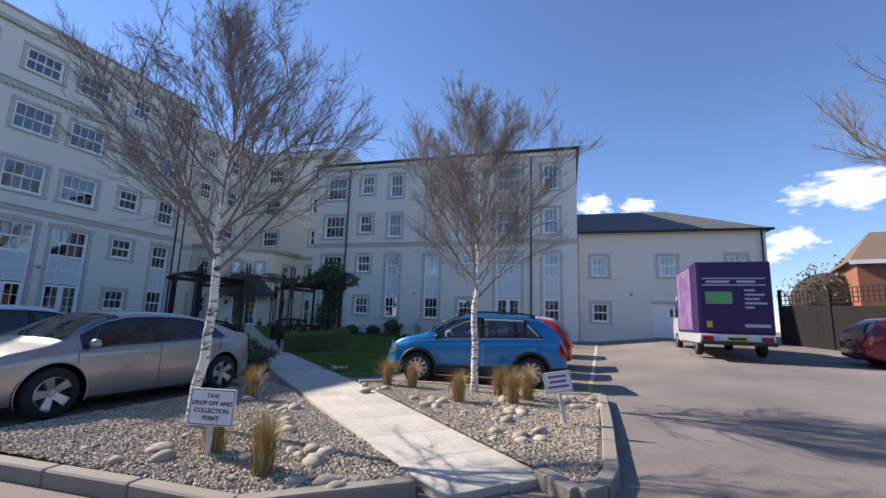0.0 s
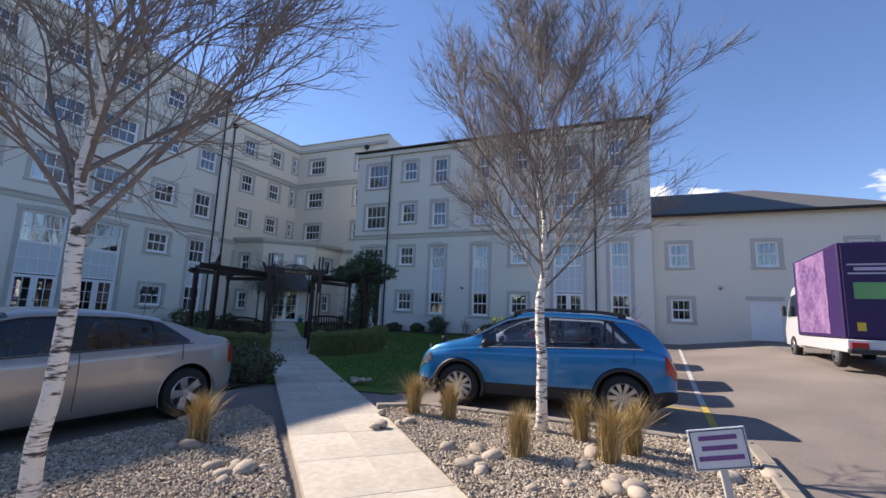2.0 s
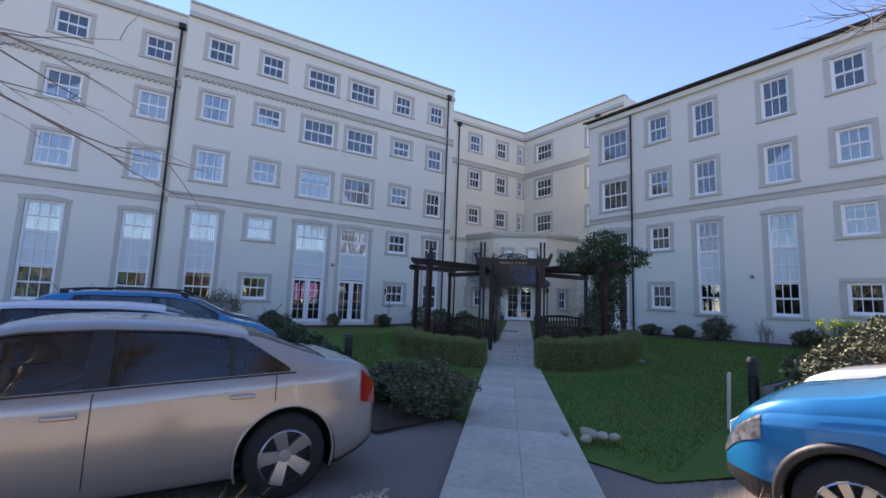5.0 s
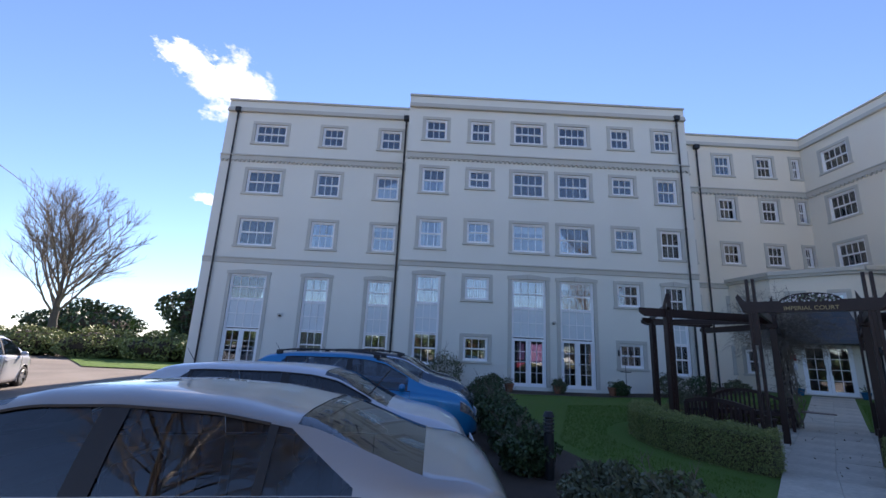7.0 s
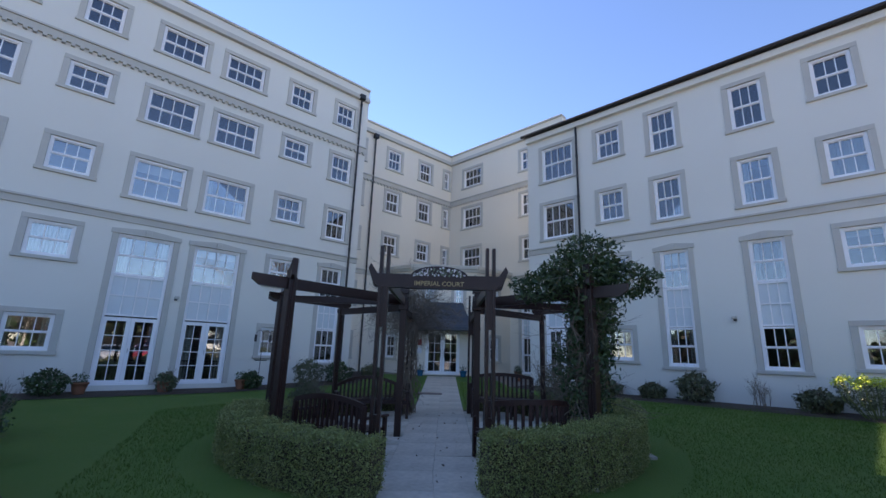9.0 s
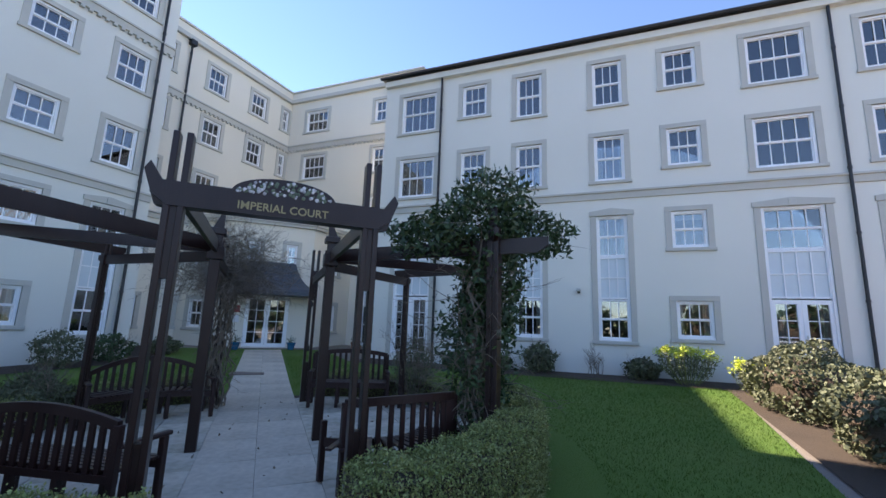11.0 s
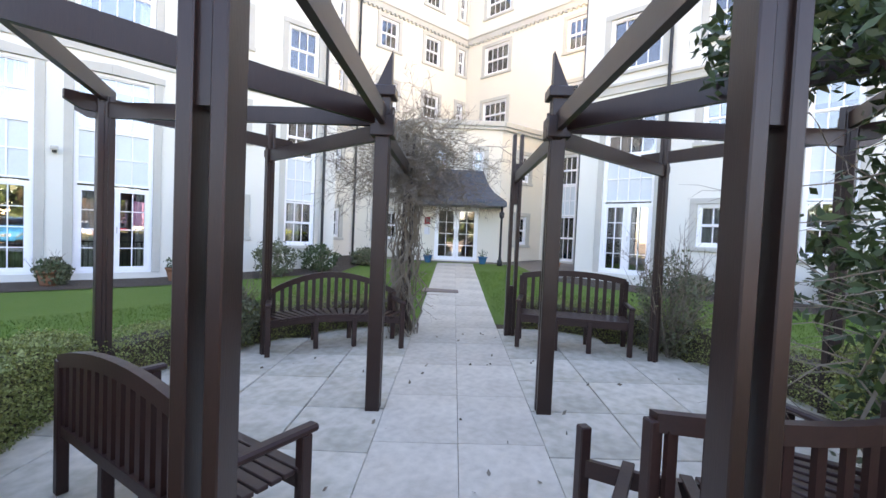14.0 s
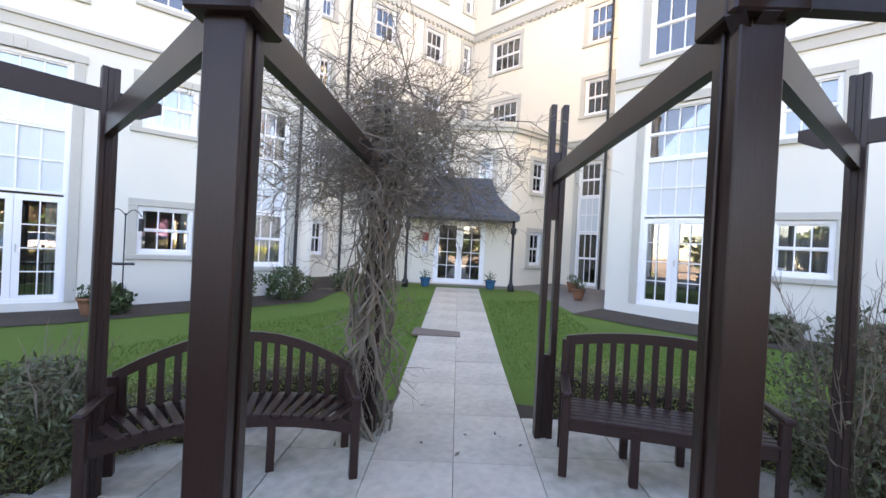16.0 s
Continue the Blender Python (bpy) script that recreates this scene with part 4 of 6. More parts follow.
def bare_tree(name, x, y, h, fork, girth, limbs, reach, seed, label, bark, kids=(4, 6, 5), lean=0.0, twig=None, lead=0.6, thin=0.3, arching=()):
    """A leafless tree: a trunk that tapers into a leader, with limbs rising all round it from the fork upwards."""
    rs = random.Random(seed)
    t = thing(name, label, "tree", at=pose(x, y, ground(x, y)))
    top = fork + (h - fork) * lead
    bm = bmesh.new()
    n = 14
    pts = [Vector((lean * min(1, k / 6) + rs.gauss(0, 0.015) * (1 + k * 0.15), rs.gauss(0, 0.015) * (1 + k * 0.15), -0.05 + top * k / n)) for k in range(n + 1)]
    rad = [girth * (1.3 if k == 0 else (1 - 0.25 * pts[k].z / fork if pts[k].z < fork else 0.75 * max(0.16, 1 - (pts[k].z - fork) / (top - fork) * 0.9) * (0.75 if pts[k].z > fork + 0.3 else 1))) for k in range(n + 1)]
    tube(bm, pts, rad, 12)
    part("trunk", bm, bark, t, smooth=True)
    bm = bmesh.new()
    for k in range(limbs):
        a = 2.39996 * k + rs.uniform(-0.3, 0.3)
        f = (k / max(1, limbs - 1)) ** 1.25
        z = fork * 0.94 + (top - fork * 0.94) * f
        i = min(int((z + 0.05) / top * n), n - 1)
        o = pts[i].lerp(pts[i + 1], min(1, max(0, (z - pts[i].z) / max(1e-3, pts[i + 1].z - pts[i].z))))
        tilt = radians(rs.uniform(34, 60) * (1 - 0.6 * f))
        d = Vector((math.cos(a) * math.sin(tilt), math.sin(a) * math.sin(tilt), math.cos(tilt)))
        grow(bm, o, d, min((h - z) * 0.72, reach) * rs.uniform(0.75, 1.05), girth * thin * rs.uniform(0.7, 1.2) * (1 - 0.55 * f), 3, rs, 0.62, kids, 0.22, 0.16)
    for z, d, reach_ in arching:
        grow(bm, Vector((lean, 0, z)), Vector(d).normalized(), reach_, 0.011, 2, rs, 0.6, (3, 5), 0.34, -0.14)
    o = part("crown", bm, twig or M_TWIG, t, "bare branching twigs")
    o["kind"] = "stuff"
    return t


bare_tree("birch_tree", -4.85, 4.7, 5.6, 2.0, 0.06, 24, 2.5, 3, "bare white-barked birch in the gravel bed", M_BIRCH, (7, 9, 8), 0.16, M_BIRCHTWIG, 0.62, 0.33, ((2.3, (-1.1, 1.1, 0.42), 1.55), (2.45, (-0.8, 1.1, 0.45), 1.45)))
bare_tree("birch_tree", -2.6, 8.7, 6.2, 1.9, 0.07, 27, 2.35, 8, "bare slender birch in the gravel bed", M_BIRCH, (8, 10, 9), 0.03, M_BIRCHTWIG, 0.68, 0.25)
bare_tree("bare_tree", -38.0, -21.0, 14.0, 3.0, 0.33, 26, 7.0, 12, "large leafless tree behind the hedge", M_BARK, (5, 8, 7), 0.1, None, 0.55, 0.3)
bare_tree("bare_tree", 18.0, 29.0, 20.0, 4.5, 0.32, 26, 8.0, 21, "large leafless tree beyond the fence", M_BARK, (5, 8, 7), 0.1, None, 0.6, 0.3)


# ---- hedges and shrubs ----
def hedge_arc(a0, a1, r0, r1, h, seed, label, count=9000):
    """A clipped hedge round the pergola, between two angles (degrees from the walk's axis)."""
    rng = np.random.default_rng(seed)
    t = thing("box_hedge", label, "hedge", "hedge round the pergola")
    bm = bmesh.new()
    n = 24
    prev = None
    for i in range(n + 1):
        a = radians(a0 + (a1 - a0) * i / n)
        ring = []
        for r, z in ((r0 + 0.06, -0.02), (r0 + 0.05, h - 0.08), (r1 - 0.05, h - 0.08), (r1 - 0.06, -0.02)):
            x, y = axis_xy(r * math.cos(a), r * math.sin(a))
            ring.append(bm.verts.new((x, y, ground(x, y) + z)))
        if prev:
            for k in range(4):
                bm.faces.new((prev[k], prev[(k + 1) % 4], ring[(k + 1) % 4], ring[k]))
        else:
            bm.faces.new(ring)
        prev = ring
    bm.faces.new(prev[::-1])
    # Dark solid behind the leaves, in place of the hedge's inner shade.
    part("core", bm, M_SOIL_AND_SHADE, t)
    pts = []
    for i in range(count):
        a = radians(a0 + (a1 - a0) * rng.random())
        u = rng.random() * (2 * h + (r1 - r0))
        wob = 0.03 * math.sin(a * 31) + 0.02 * math.sin(a * 57 + 1)
        if u < h:
            r, z = r0 + rng.normal(0, 0.025), u
        elif u < h + r1 - r0:
            r, z = r0 + (u - h), h + wob + rng.normal(0, 0.025)
        else:
            r, z = r1 + rng.normal(0, 0.03) + wob * 0.5, u - h - (r1 - r0)
        if rng.random() < 0.05:
            a = radians(rng.choice((a0, a1))) + rng.normal(0, 0.008)
            r, z = rng.uniform(r0, r1), rng.uniform(0, h)
        x, y = axis_xy(r * math.cos(a), r * math.sin(a))
        pts.append((x, y, ground(x, y) + max(z, 0.02)))
    scatter("leaves", t, M_LEAF, pts, 0.015, rng, 1.6)
    return t


hedge_arc(190.5, 268, 3.26, 3.76, 0.64, 1, "clipped box hedge with worn brownish tips", 90000)
hedge_arc(92, 169.5, 3.16, 3.66, 0.72, 2, "clipped box hedge beside the lawn", 90000)
hedge_arc(270, 343, 3.25, 3.7, 0.5, 3, "low dark evergreen hedge behind the bench", 24000)
hedge_arc(17, 90, 3.25, 3.7, 0.5, 4, "low dark evergreen hedge behind the bench", 24000)


def blob(rng, n, c, rad, shell=0.5):
    v = rng.normal(size=(n, 3))
    v /= np.linalg.norm(v, axis=1)[:, None]
    lump = 1 + 0.16 * np.sin(v[:, 0] * 5 + c[0] * 3) * np.cos(v[:, 1] * 6 + c[1]) + 0.12 * np.sin(v[:, 2] * 7)
    q = v * (rng.uniform(shell, 1.0, n) ** 0.5 * lump)[:, None] * np.array(rad) + np.array(c)
    return q


def shrub(name, x, y, rad, h, count, leaf, material, seed, label, twigs=12, long=1.8, core=True):
    rng = np.random.default_rng(seed)
    rs = random.Random(seed)
    z = ground(x, y)
    t = thing(name, label, "shrub", at=pose(x, y, z))
    bm = bmesh.new()
    for k in range(twigs):
        a, tilt = rs.uniform(0, 6.28), rs.uniform(0.05, 0.9 if rad > 0.45 else 0.4)
        grow(bm, Vector((rs.gauss(0, rad * 0.15), rs.gauss(0, rad * 0.15), 0.0)), Vector((math.cos(a) * math.sin(tilt), math.sin(a) * math.sin(tilt), math.cos(tilt))), h * rs.uniform(0.7, 1.05), 0.012, 2, rs, 0.7, (4, 5))
    o = part("twig_tangle", bm, M_TWIG, t)
    o["kind"] = "stuff"
    if count:
        pts = blob(rng, count, (0, 0, h * 0.52), (rad, rad, h * 0.5), 0.35)
        pts = pts[pts[:, 2] > 0.01]
        scatter("leaves", t, material, pts, leaf, rng, long, 0.4)
    return t


for k, (x, y, r, h) in enumerate(((-8.5, 9.3, 0.62, 0.72), (-9.4, 9.2, 0.5, 0.6), (-11.3, 8.75, 0.42, 0.62), (-12.6, 8.8, 0.48, 0.75), (-14.2, 8.8, 0.5, 0.85), (-16.0, 8.9, 0.52, 0.9), (-18.0, 8.9, 0.52, 0.95))):
    shrub("shrub", x, y, r, h, 4200, 0.036, M_SHRUB if k < 2 else M_LEAF2, 40 + k, "dense grey-green shrub in front of the parked cars" if k < 2 else "dark rounded evergreen shrub near the cars")
for k, (x, y, r, h) in enumerate(((-23.3, 7.9, 0.8, 1.5), (-23.3, 9.9, 0.5, 0.7), (-23.4, 12.7, 0.3, 0.6), (-23.2, 15.2, 0.35, 0.6), (-23.0, 17.2, 0.6, 1.0), (-23.3, 18.6, 0.55, 0.8), (-24.0, 20.6, 0.5, 0.6))):
    shrub("border_shrub", x, y, r, h, 1400, 0.05, M_LEAF2 if k % 2 else M_SHRUB, 60 + k, "leafy border plant against the pale wall", 8)
for k, (x, y, r, h) in enumerate(((-12.3, 24.75, 0.55, 0.9), (-13.6, 24.75, 0.4, 0.5), (-10.7, 24.95, 0.45, 0.75), (-9.4, 25.0, 0.5, 0.6), (-15.0, 24.55, 0.45, 0.5), (-6.6, 24.6, 0.4, 0.8))):
    shrub("border_shrub", x, y, r, h, 0 if k == 2 else 900, 0.06, M_SHRUB, 80 + k, "sparse border plant against the pale wall", 9, 2.6)
# twiggy climbers round the rear posts
p = axis_xy(1.75, 2.7)
shrub("twiggy_shrub", p[0], p[1], 0.42, 1.35, 3000, 0.026, M_SHRUB, 91, "half-bare twiggy shrub round a pergola post", 26)
p = axis_xy(1.75, -3.05)
shrub("rosemary_bush", p[0], p[1], 0.48, 0.85, 5600, 0.02, M_SHRUB, 92, "grey-green rosemary bush beside the bench", 18, 3.5)


def euphorbia(x, y, r, h, seed):
    rng, rs = np.random.default_rng(seed), random.Random(seed)
    t = thing("euphorbia", "yellow-green flowering euphorbia by the wall", "plant", "euphorbias", at=pose(x, y, ground(x, y)))
    stems, leaf, flo = bmesh.new(), [], []
    for k in range(34):
        a, q = rs.uniform(0, 6.28), math.sqrt(rs.random()) * r
        tip = Vector((math.cos(a) * q, math.sin(a) * q, h * rs.uniform(0.72, 1.0)))
        base = Vector((tip.x * 0.3, tip.y * 0.3, 0))
        tube(stems, [base, base.lerp(tip, 0.5) + Vector((tip.x * 0.2, tip.y * 0.2, 0)), tip], [0.012, 0.01, 0.008], 4, False)
        for j in range(40):
            c = base.lerp(tip, rs.uniform(0.25, 0.9))
            leaf.append((c.x + tip.x * 0.12 + rs.gauss(0, 0.04), c.y + tip.y * 0.12 + rs.gauss(0, 0.04), c.z))
        for j in range(60):
            flo.append((tip.x + rs.gauss(0, 0.055), tip.y + rs.gauss(0, 0.055), tip.z + rs.gauss(0, 0.045)))
    o = part("stem_tangle", stems, M_LEAF, t)
    o["kind"] = "stuff"
    scatter("leaves", t, M_SHRUB, leaf, 0.03, rng, 3.0)
    scatter("flower_mass", t, M_EUPH, flo, 0.035, rng, 1.1)


euphorbia(-8.3, 24.75, 0.75, 1.0, 3)
euphorbia(-7.0, 23.6, 0.45, 0.8, 4)

# brownish clipped hedge along the parked cars of the north side
for k, (x, y, rx, ry, h) in enumerate(((-6.5, 21.8, 0.85, 1.5, 1.3), (-6.1, 18.9, 0.85, 1.7, 1.15), (-5.8, 15.9, 0.8, 1.6, 1.0), (-5.3, 13.4, 0.5, 0.9, 0.8))):
    rng = np.random.default_rng(100 + k)
    t = thing("clipped_shrub", "rounded clipped shrub with brown winter tips", "hedge", "hedge by the parking bays", at=pose(x, y, ground(x, y)))
    pts = blob(rng, 9000, (0, 0, h * 0.5), (rx, ry, h * 0.52), 0.75)
    scatter("leaves", t, M_SHRUB, pts[pts[:, 2] > 0], 0.05, rng, 1.5)
    # Dark lump inside the leaves, painted as the shrub's inner shade.
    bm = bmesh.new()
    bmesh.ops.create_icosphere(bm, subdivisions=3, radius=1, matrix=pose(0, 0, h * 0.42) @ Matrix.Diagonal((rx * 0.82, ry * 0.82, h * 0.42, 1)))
    part("core", bm, M_SOIL_AND_SHADE, t)

# evergreen climber on the front right posts
rng, rs = np.random.default_rng(5), random.Random(5)
cx, cy = axis_xy(-1.6, 2.42)
climber = thing("climber", "evergreen climber smothering the pergola posts", "climbing plant", at=pose(cx, cy, ground(cx, cy)))
pts = []
for c, rad, n in (((0, 0, 3.0), (0.72, 0.72, 0.42), 2400), ((-0.55, -0.35, 2.75), (0.6, 0.55, 0.3), 1400), ((0.55, 0.4, 2.85), (0.55, 0.5, 0.34), 1300), ((0.1, 0.1, 2.2), (0.45, 0.45, 0.8), 3000), ((0, 0, 1.2), (0.45, 0.45, 1.1), 1800), ((-0.3, 0.2, 1.6), (0.4, 0.4, 0.6), 600), ((0.2, -0.1, 3.35), (0.5, 0.5, 0.3), 700)):
    pts.append(blob(rng, n, c, rad, 0.25))
pts = np.concatenate(pts)
scatter("leaves", climber, M_LEAF2, pts, 0.036, rng, 2.7)
bm = bmesh.new()
for k in range(46):
    a = rs.uniform(0, 6.28)
    o = Vector((math.cos(a) * 0.16, math.sin(a) * 0.16, 0))
    line = [o + Vector((rs.gauss(0, 0.09), rs.gauss(0, 0.09), 0.3 * j)) for j in range(10)]
    tube(bm, line, [rs.uniform(0.006, 0.016)] * 10, 4, False)
for k in range(60):
    a = rs.uniform(0, 6.28)
    grow(bm, Vector((math.cos(a) * 0.3, math.sin(a) * 0.3, rs.uniform(0.4, 3.1))), Vector((math.cos(a), math.sin(a), rs.uniform(-0.2, 0.6))).normalized(), rs.uniform(0.4, 0.9), 0.006, 1, rs, 0.8, (4,), 0.4, 0.0)
o = part("stem_tangle", bm, M_TWIG, climber)
o["kind"] = "stuff"

# bare wisteria on the rear left post
rs = random.Random(9)
wx, wy = axis_xy(2.62, -0.78)
wisteria = thing("wisteria", "bare tangled wisteria twined round a pergola post", "climbing plant", at=pose(wx, wy, ground(wx, wy)))
bm = bmesh.new()
for k in range(50):
    a0, tw, rr = rs.uniform(0, 6.28), rs.choice((-1, 1)) * rs.uniform(0.6, 2.6), rs.uniform(0.07, 0.22)
    line = [Vector((rr * math.cos(a0 + tw * j / 4) + rs.gauss(0, 0.045), rr * math.sin(a0 + tw * j / 4) + rs.gauss(0, 0.045), 2.7 * j / 14)) for j in range(15)]
    w = rs.choice((0.005, 0.006, 0.007, 0.009, 0.013, 0.02))
    tube(bm, line, [w * (1 - 0.03 * j) for j in range(15)], 5, False)
part("stem_tangle", bm, M_TWIG, wisteria)["kind"] = "stuff"
bm = bmesh.new()
for k in range(420):
    a, e = rs.uniform(0, 6.28), rs.uniform(-0.6, 1.0)
    d = Vector((math.cos(a), math.sin(a), e)).normalized()
    o = Vector((rs.gauss(0, 0.36), rs.gauss(0, 0.36), rs.uniform(2.1, 3.05)))
    grow(bm, o, d, rs.uniform(0.45, 0.95), 0.006, 2, rs, 0.9, (4, 5), 0.55, -0.08)
for k in range(70):
    a = rs.uniform(0, 6.28)
    d = Vector((math.cos(a), math.sin(a), rs.uniform(-0.6, 0.4))).normalized()
    grow(bm, Vector((rs.gauss(0, 0.12), rs.gauss(0, 0.12), rs.uniform(0.5, 2.0))), d, rs.uniform(0.2, 0.5), 0.005, 1, rs, 0.9, (4,), 0.6, -0.1)
part("twig_tangle", bm, M_TWIG, wisteria)["kind"] = "stuff"

# ---- vehicles ----
M_TYRE = mat("tyre_rubber", (0.018, 0.018, 0.018), None, 5, 60, 0.85, bump=0.2)
M_ALLOY = mat("alloy_rim", (0.55, 0.55, 0.56), (0.42, 0.42, 0.43), 4, 40, 0.3, 0.85, bump=0)
M_TRIM = mat("black_trim", (0.02, 0.02, 0.022), None, 5, 50, 0.55, bump=0.05)
M_CARGLASS = glass_mat("car_glass", (0.7, 0.75, 0.77), 2.0)
M_LAMP = mat("lamp_lens", (0.55, 0.56, 0.58), (0.12, 0.12, 0.13), 14, 30, 0.1, 0.6, bump=0, amount=1, coat=1.0)
M_TAIL = mat("tail_lens", (0.45, 0.012, 0.012), (0.3, 0.01, 0.01), 9, 50, 0.12, bump=0, coat=1.0)
M_PLATE_R = mat("rear_plate", (0.75, 0.55, 0.03), None, 5, 50, 0.5, bump=0)
M_PLATE_F = mat("front_plate", (0.75, 0.75, 0.74), None, 5, 50, 0.5, bump=0)
M_BAR = mat("plate_mark", (0.02, 0.02, 0.02), None, 5, 50, 0.6, bump=0)
M_CHROME = mat("chrome", (0.7, 0.7, 0.72), None, 5, 50, 0.15, 1.0, bump=0)
M_SEAT = mat("car_seat", (0.03, 0.03, 0.033), (0.05, 0.05, 0.055), 5, 50, 0.9, bump=0.1)


def paint(name, base, metal=0.35, rough=0.32):
    return mat(name, base, tuple(c * 0.9 for c in base), 0.8, 200, rough, metal, bump=0, amount=0.4, coat=0.9)


P_SILVER = paint("silver_beige_paint", (0.4, 0.37, 0.34), 0.55)
P_BLUE = paint("bright_blue_paint", (0.008, 0.2, 0.46), 0.3)
P_WHITE = paint("silver_white_paint", (0.62, 0.63, 0.66), 0.25)
P_BLUE2 = paint("mid_blue_paint", (0.01, 0.22, 0.46), 0.3)
P_GREY = paint("slate_blue_paint", (0.06, 0.09, 0.13), 0.5)
P_BLACK = paint("black_paint", (0.01, 0.01, 0.012), 0.2)
P_RED = paint("red_paint", (0.42, 0.012, 0.014), 0.15)
P_DARKRED = paint("dark_red_paint", (0.2, 0.012, 0.018), 0.4)

SEDAN = dict(
    top=((-0.5, 0.6), (-0.488, 0.7), (-0.44, 0.76), (-0.385, 0.775), (-0.26, 0.925), (-0.14, 0.985), (-0.02, 1.0), (0.08, 0.985), (0.16, 0.92), (0.27, 0.73), (0.31, 0.68), (0.42, 0.6), (0.475, 0.5), (0.5, 0.36)),
    belt=((-0.5, 0.59), (-0.45, 0.7), (-0.3, 0.69), (0.0, 0.64), (0.25, 0.615), (0.31, 0.6), (0.42, 0.54), (0.475, 0.45), (0.5, 0.34)),
    wide=((-0.5, 0.72), (-0.47, 0.86), (-0.4, 0.95), (-0.25, 1.0), (0.2, 1.0), (0.36, 0.97), (0.44, 0.88), (0.48, 0.72), (0.5, 0.55)),
    glass=(-0.315, 0.235), post=(-0.02, 0.012), screen=(0.115, 0.275), rear=(-0.385, -0.235), cab=(-0.385, 0.285))
HATCH = dict(
    top=((-0.5, 0.5), (-0.49, 0.62), (-0.47, 0.7), (-0.42, 0.86), (-0.36, 0.955), (-0.25, 0.99), (-0.05, 1.0), (0.05, 0.985), (0.12, 0.94), (0.25, 0.735), (0.29, 0.69), (0.4, 0.63), (0.465, 0.54), (0.5, 0.36)),
    belt=((-0.5, 0.48), (-0.47, 0.62), (-0.4, 0.66), (0.0, 0.62), (0.25, 0.605), (0.3, 0.595), (0.42, 0.55), (0.47, 0.46), (0.5, 0.33)),
    wide=((-0.5, 0.74), (-0.47, 0.88), (-0.4, 0.96), (-0.25, 1.0), (0.2, 1.0), (0.36, 0.97), (0.44, 0.88), (0.48, 0.72), (0.5, 0.55)),
    glass=(-0.38, 0.22), post=(-0.03, 0.012), screen=(0.075, 0.255), rear=(-0.475, -0.385), cab=(-0.47, 0.265))


def smooth_curve(pairs, ys):
    x, z = np.array(pairs).T
    v = np.interp(ys, x, z)
    for _ in range(2):
        v[1:-1] = 0.25 * v[:-2] + 0.5 * v[1:-1] + 0.25 * v[2:]
    return v


def wheel(car, x, y, r, side, spokes):
    """Tyre, with the alloy rim as its piece."""
    w = 0.2
    bm = bmesh.new()
    prof = [(r * 0.66, -w / 2), (r * 0.9, -w / 2), (r * 0.98, -w * 0.36), (r, 0), (r * 0.98, w * 0.36), (r * 0.9, w / 2), (r * 0.66, w / 2)]
    n = 28
    rings = [[bm.verts.new((px, q * math.cos(6.28319 * k / n), q * math.sin(6.28319 * k / n))) for q, px in prof] for k in range(n)]
    for k in range(n):
        a, b = rings[k], rings[(k + 1) % n]
        for j in range(len(prof) - 1):
            bm.faces.new((a[j], b[j], b[j + 1], a[j + 1]))
    t = part("wheel", bm, M_TYRE, car, "black tyre on an alloy rim", True)
    t.matrix_basis = pose(x, y, r)
    bm = bmesh.new()
    for q0, q1, xa, xb in ((r * 0.6, r * 0.68, 0.105, 0.08), (r * 0.68, r * 0.68, 0.08, -0.05)):
        for k in range(n):
            a, b = 6.28319 * k / n, 6.28319 * (k + 1) / n
            bm.faces.new([bm.verts.new((side * xx, q * math.cos(c), q * math.sin(c))) for xx, q, c in ((xa, q0, a), (xa, q0, b), (xb, q1, b), (xb, q1, a))])
    for k in range(spokes):
        c = 6.28319 * k / spokes
        d, e = Vector((0, math.cos(c), math.sin(c))), Vector((0, -math.sin(c), math.cos(c)))
        ww = r * (0.17 if spokes < 7 else 0.09)
        v = []
        for q, xx, half in ((r * 0.1, 0.075, ww * 0.7), (r * 0.64, 0.1, ww), ):
            for s_ in (-1, 1):
                v.append(bm.verts.new(d * q + e * (half * s_) + Vector((side * xx, 0, 0))))
                v.append(bm.verts.new(d * q + e * (half * s_ * 1.1) + Vector((side * (xx - 0.045), 0, 0))))
        for f in ((0, 2, 6, 4), (0, 4, 5, 1), (2, 3, 7, 6)):
            bm.faces.new([v[i] for i in f])
    tube(bm, [Vector((side * 0.04, 0, 0)), Vector((side * 0.085, 0, 0))], [r * 0.17, r * 0.14], 14)
    part("rim", bm, M_ALLOY, t, "spoked silver alloy rim")
    bm = bmesh.new()
    tube(bm, [Vector((side * -0.02, 0, 0)), Vector((side * 0.02, 0, 0))], [r * 0.66, r * 0.66], 24)
    part("brake", bm, M_TRIM, t)


def islands(bm):
    """The separate pieces of a bmesh, each as a bmesh of its own."""
    bm.faces.index_update()
    left, out = set(bm.faces), []
    while left:
        todo = [left.pop()]
        found = []
        while todo:
            f = todo.pop()
            found.append(f)
            for v in f.verts:
                for g in v.link_faces:
                    if g in left:
                        left.remove(g)
                        todo.append(g)
        found.sort(key=lambda f: f.index)
        piece, at = bmesh.new(), {}
        for f in found:
            vs = []
            for v in f.verts:
                if v not in at:
                    at[v] = piece.verts.new(v.co)
                vs.append(at[v])
            piece.faces.new(vs)
        out.append(piece)
    bm.free()
    out.sort(key=lambda p: sum(v.co.y for v in p.verts) / len(p.verts))
    return out


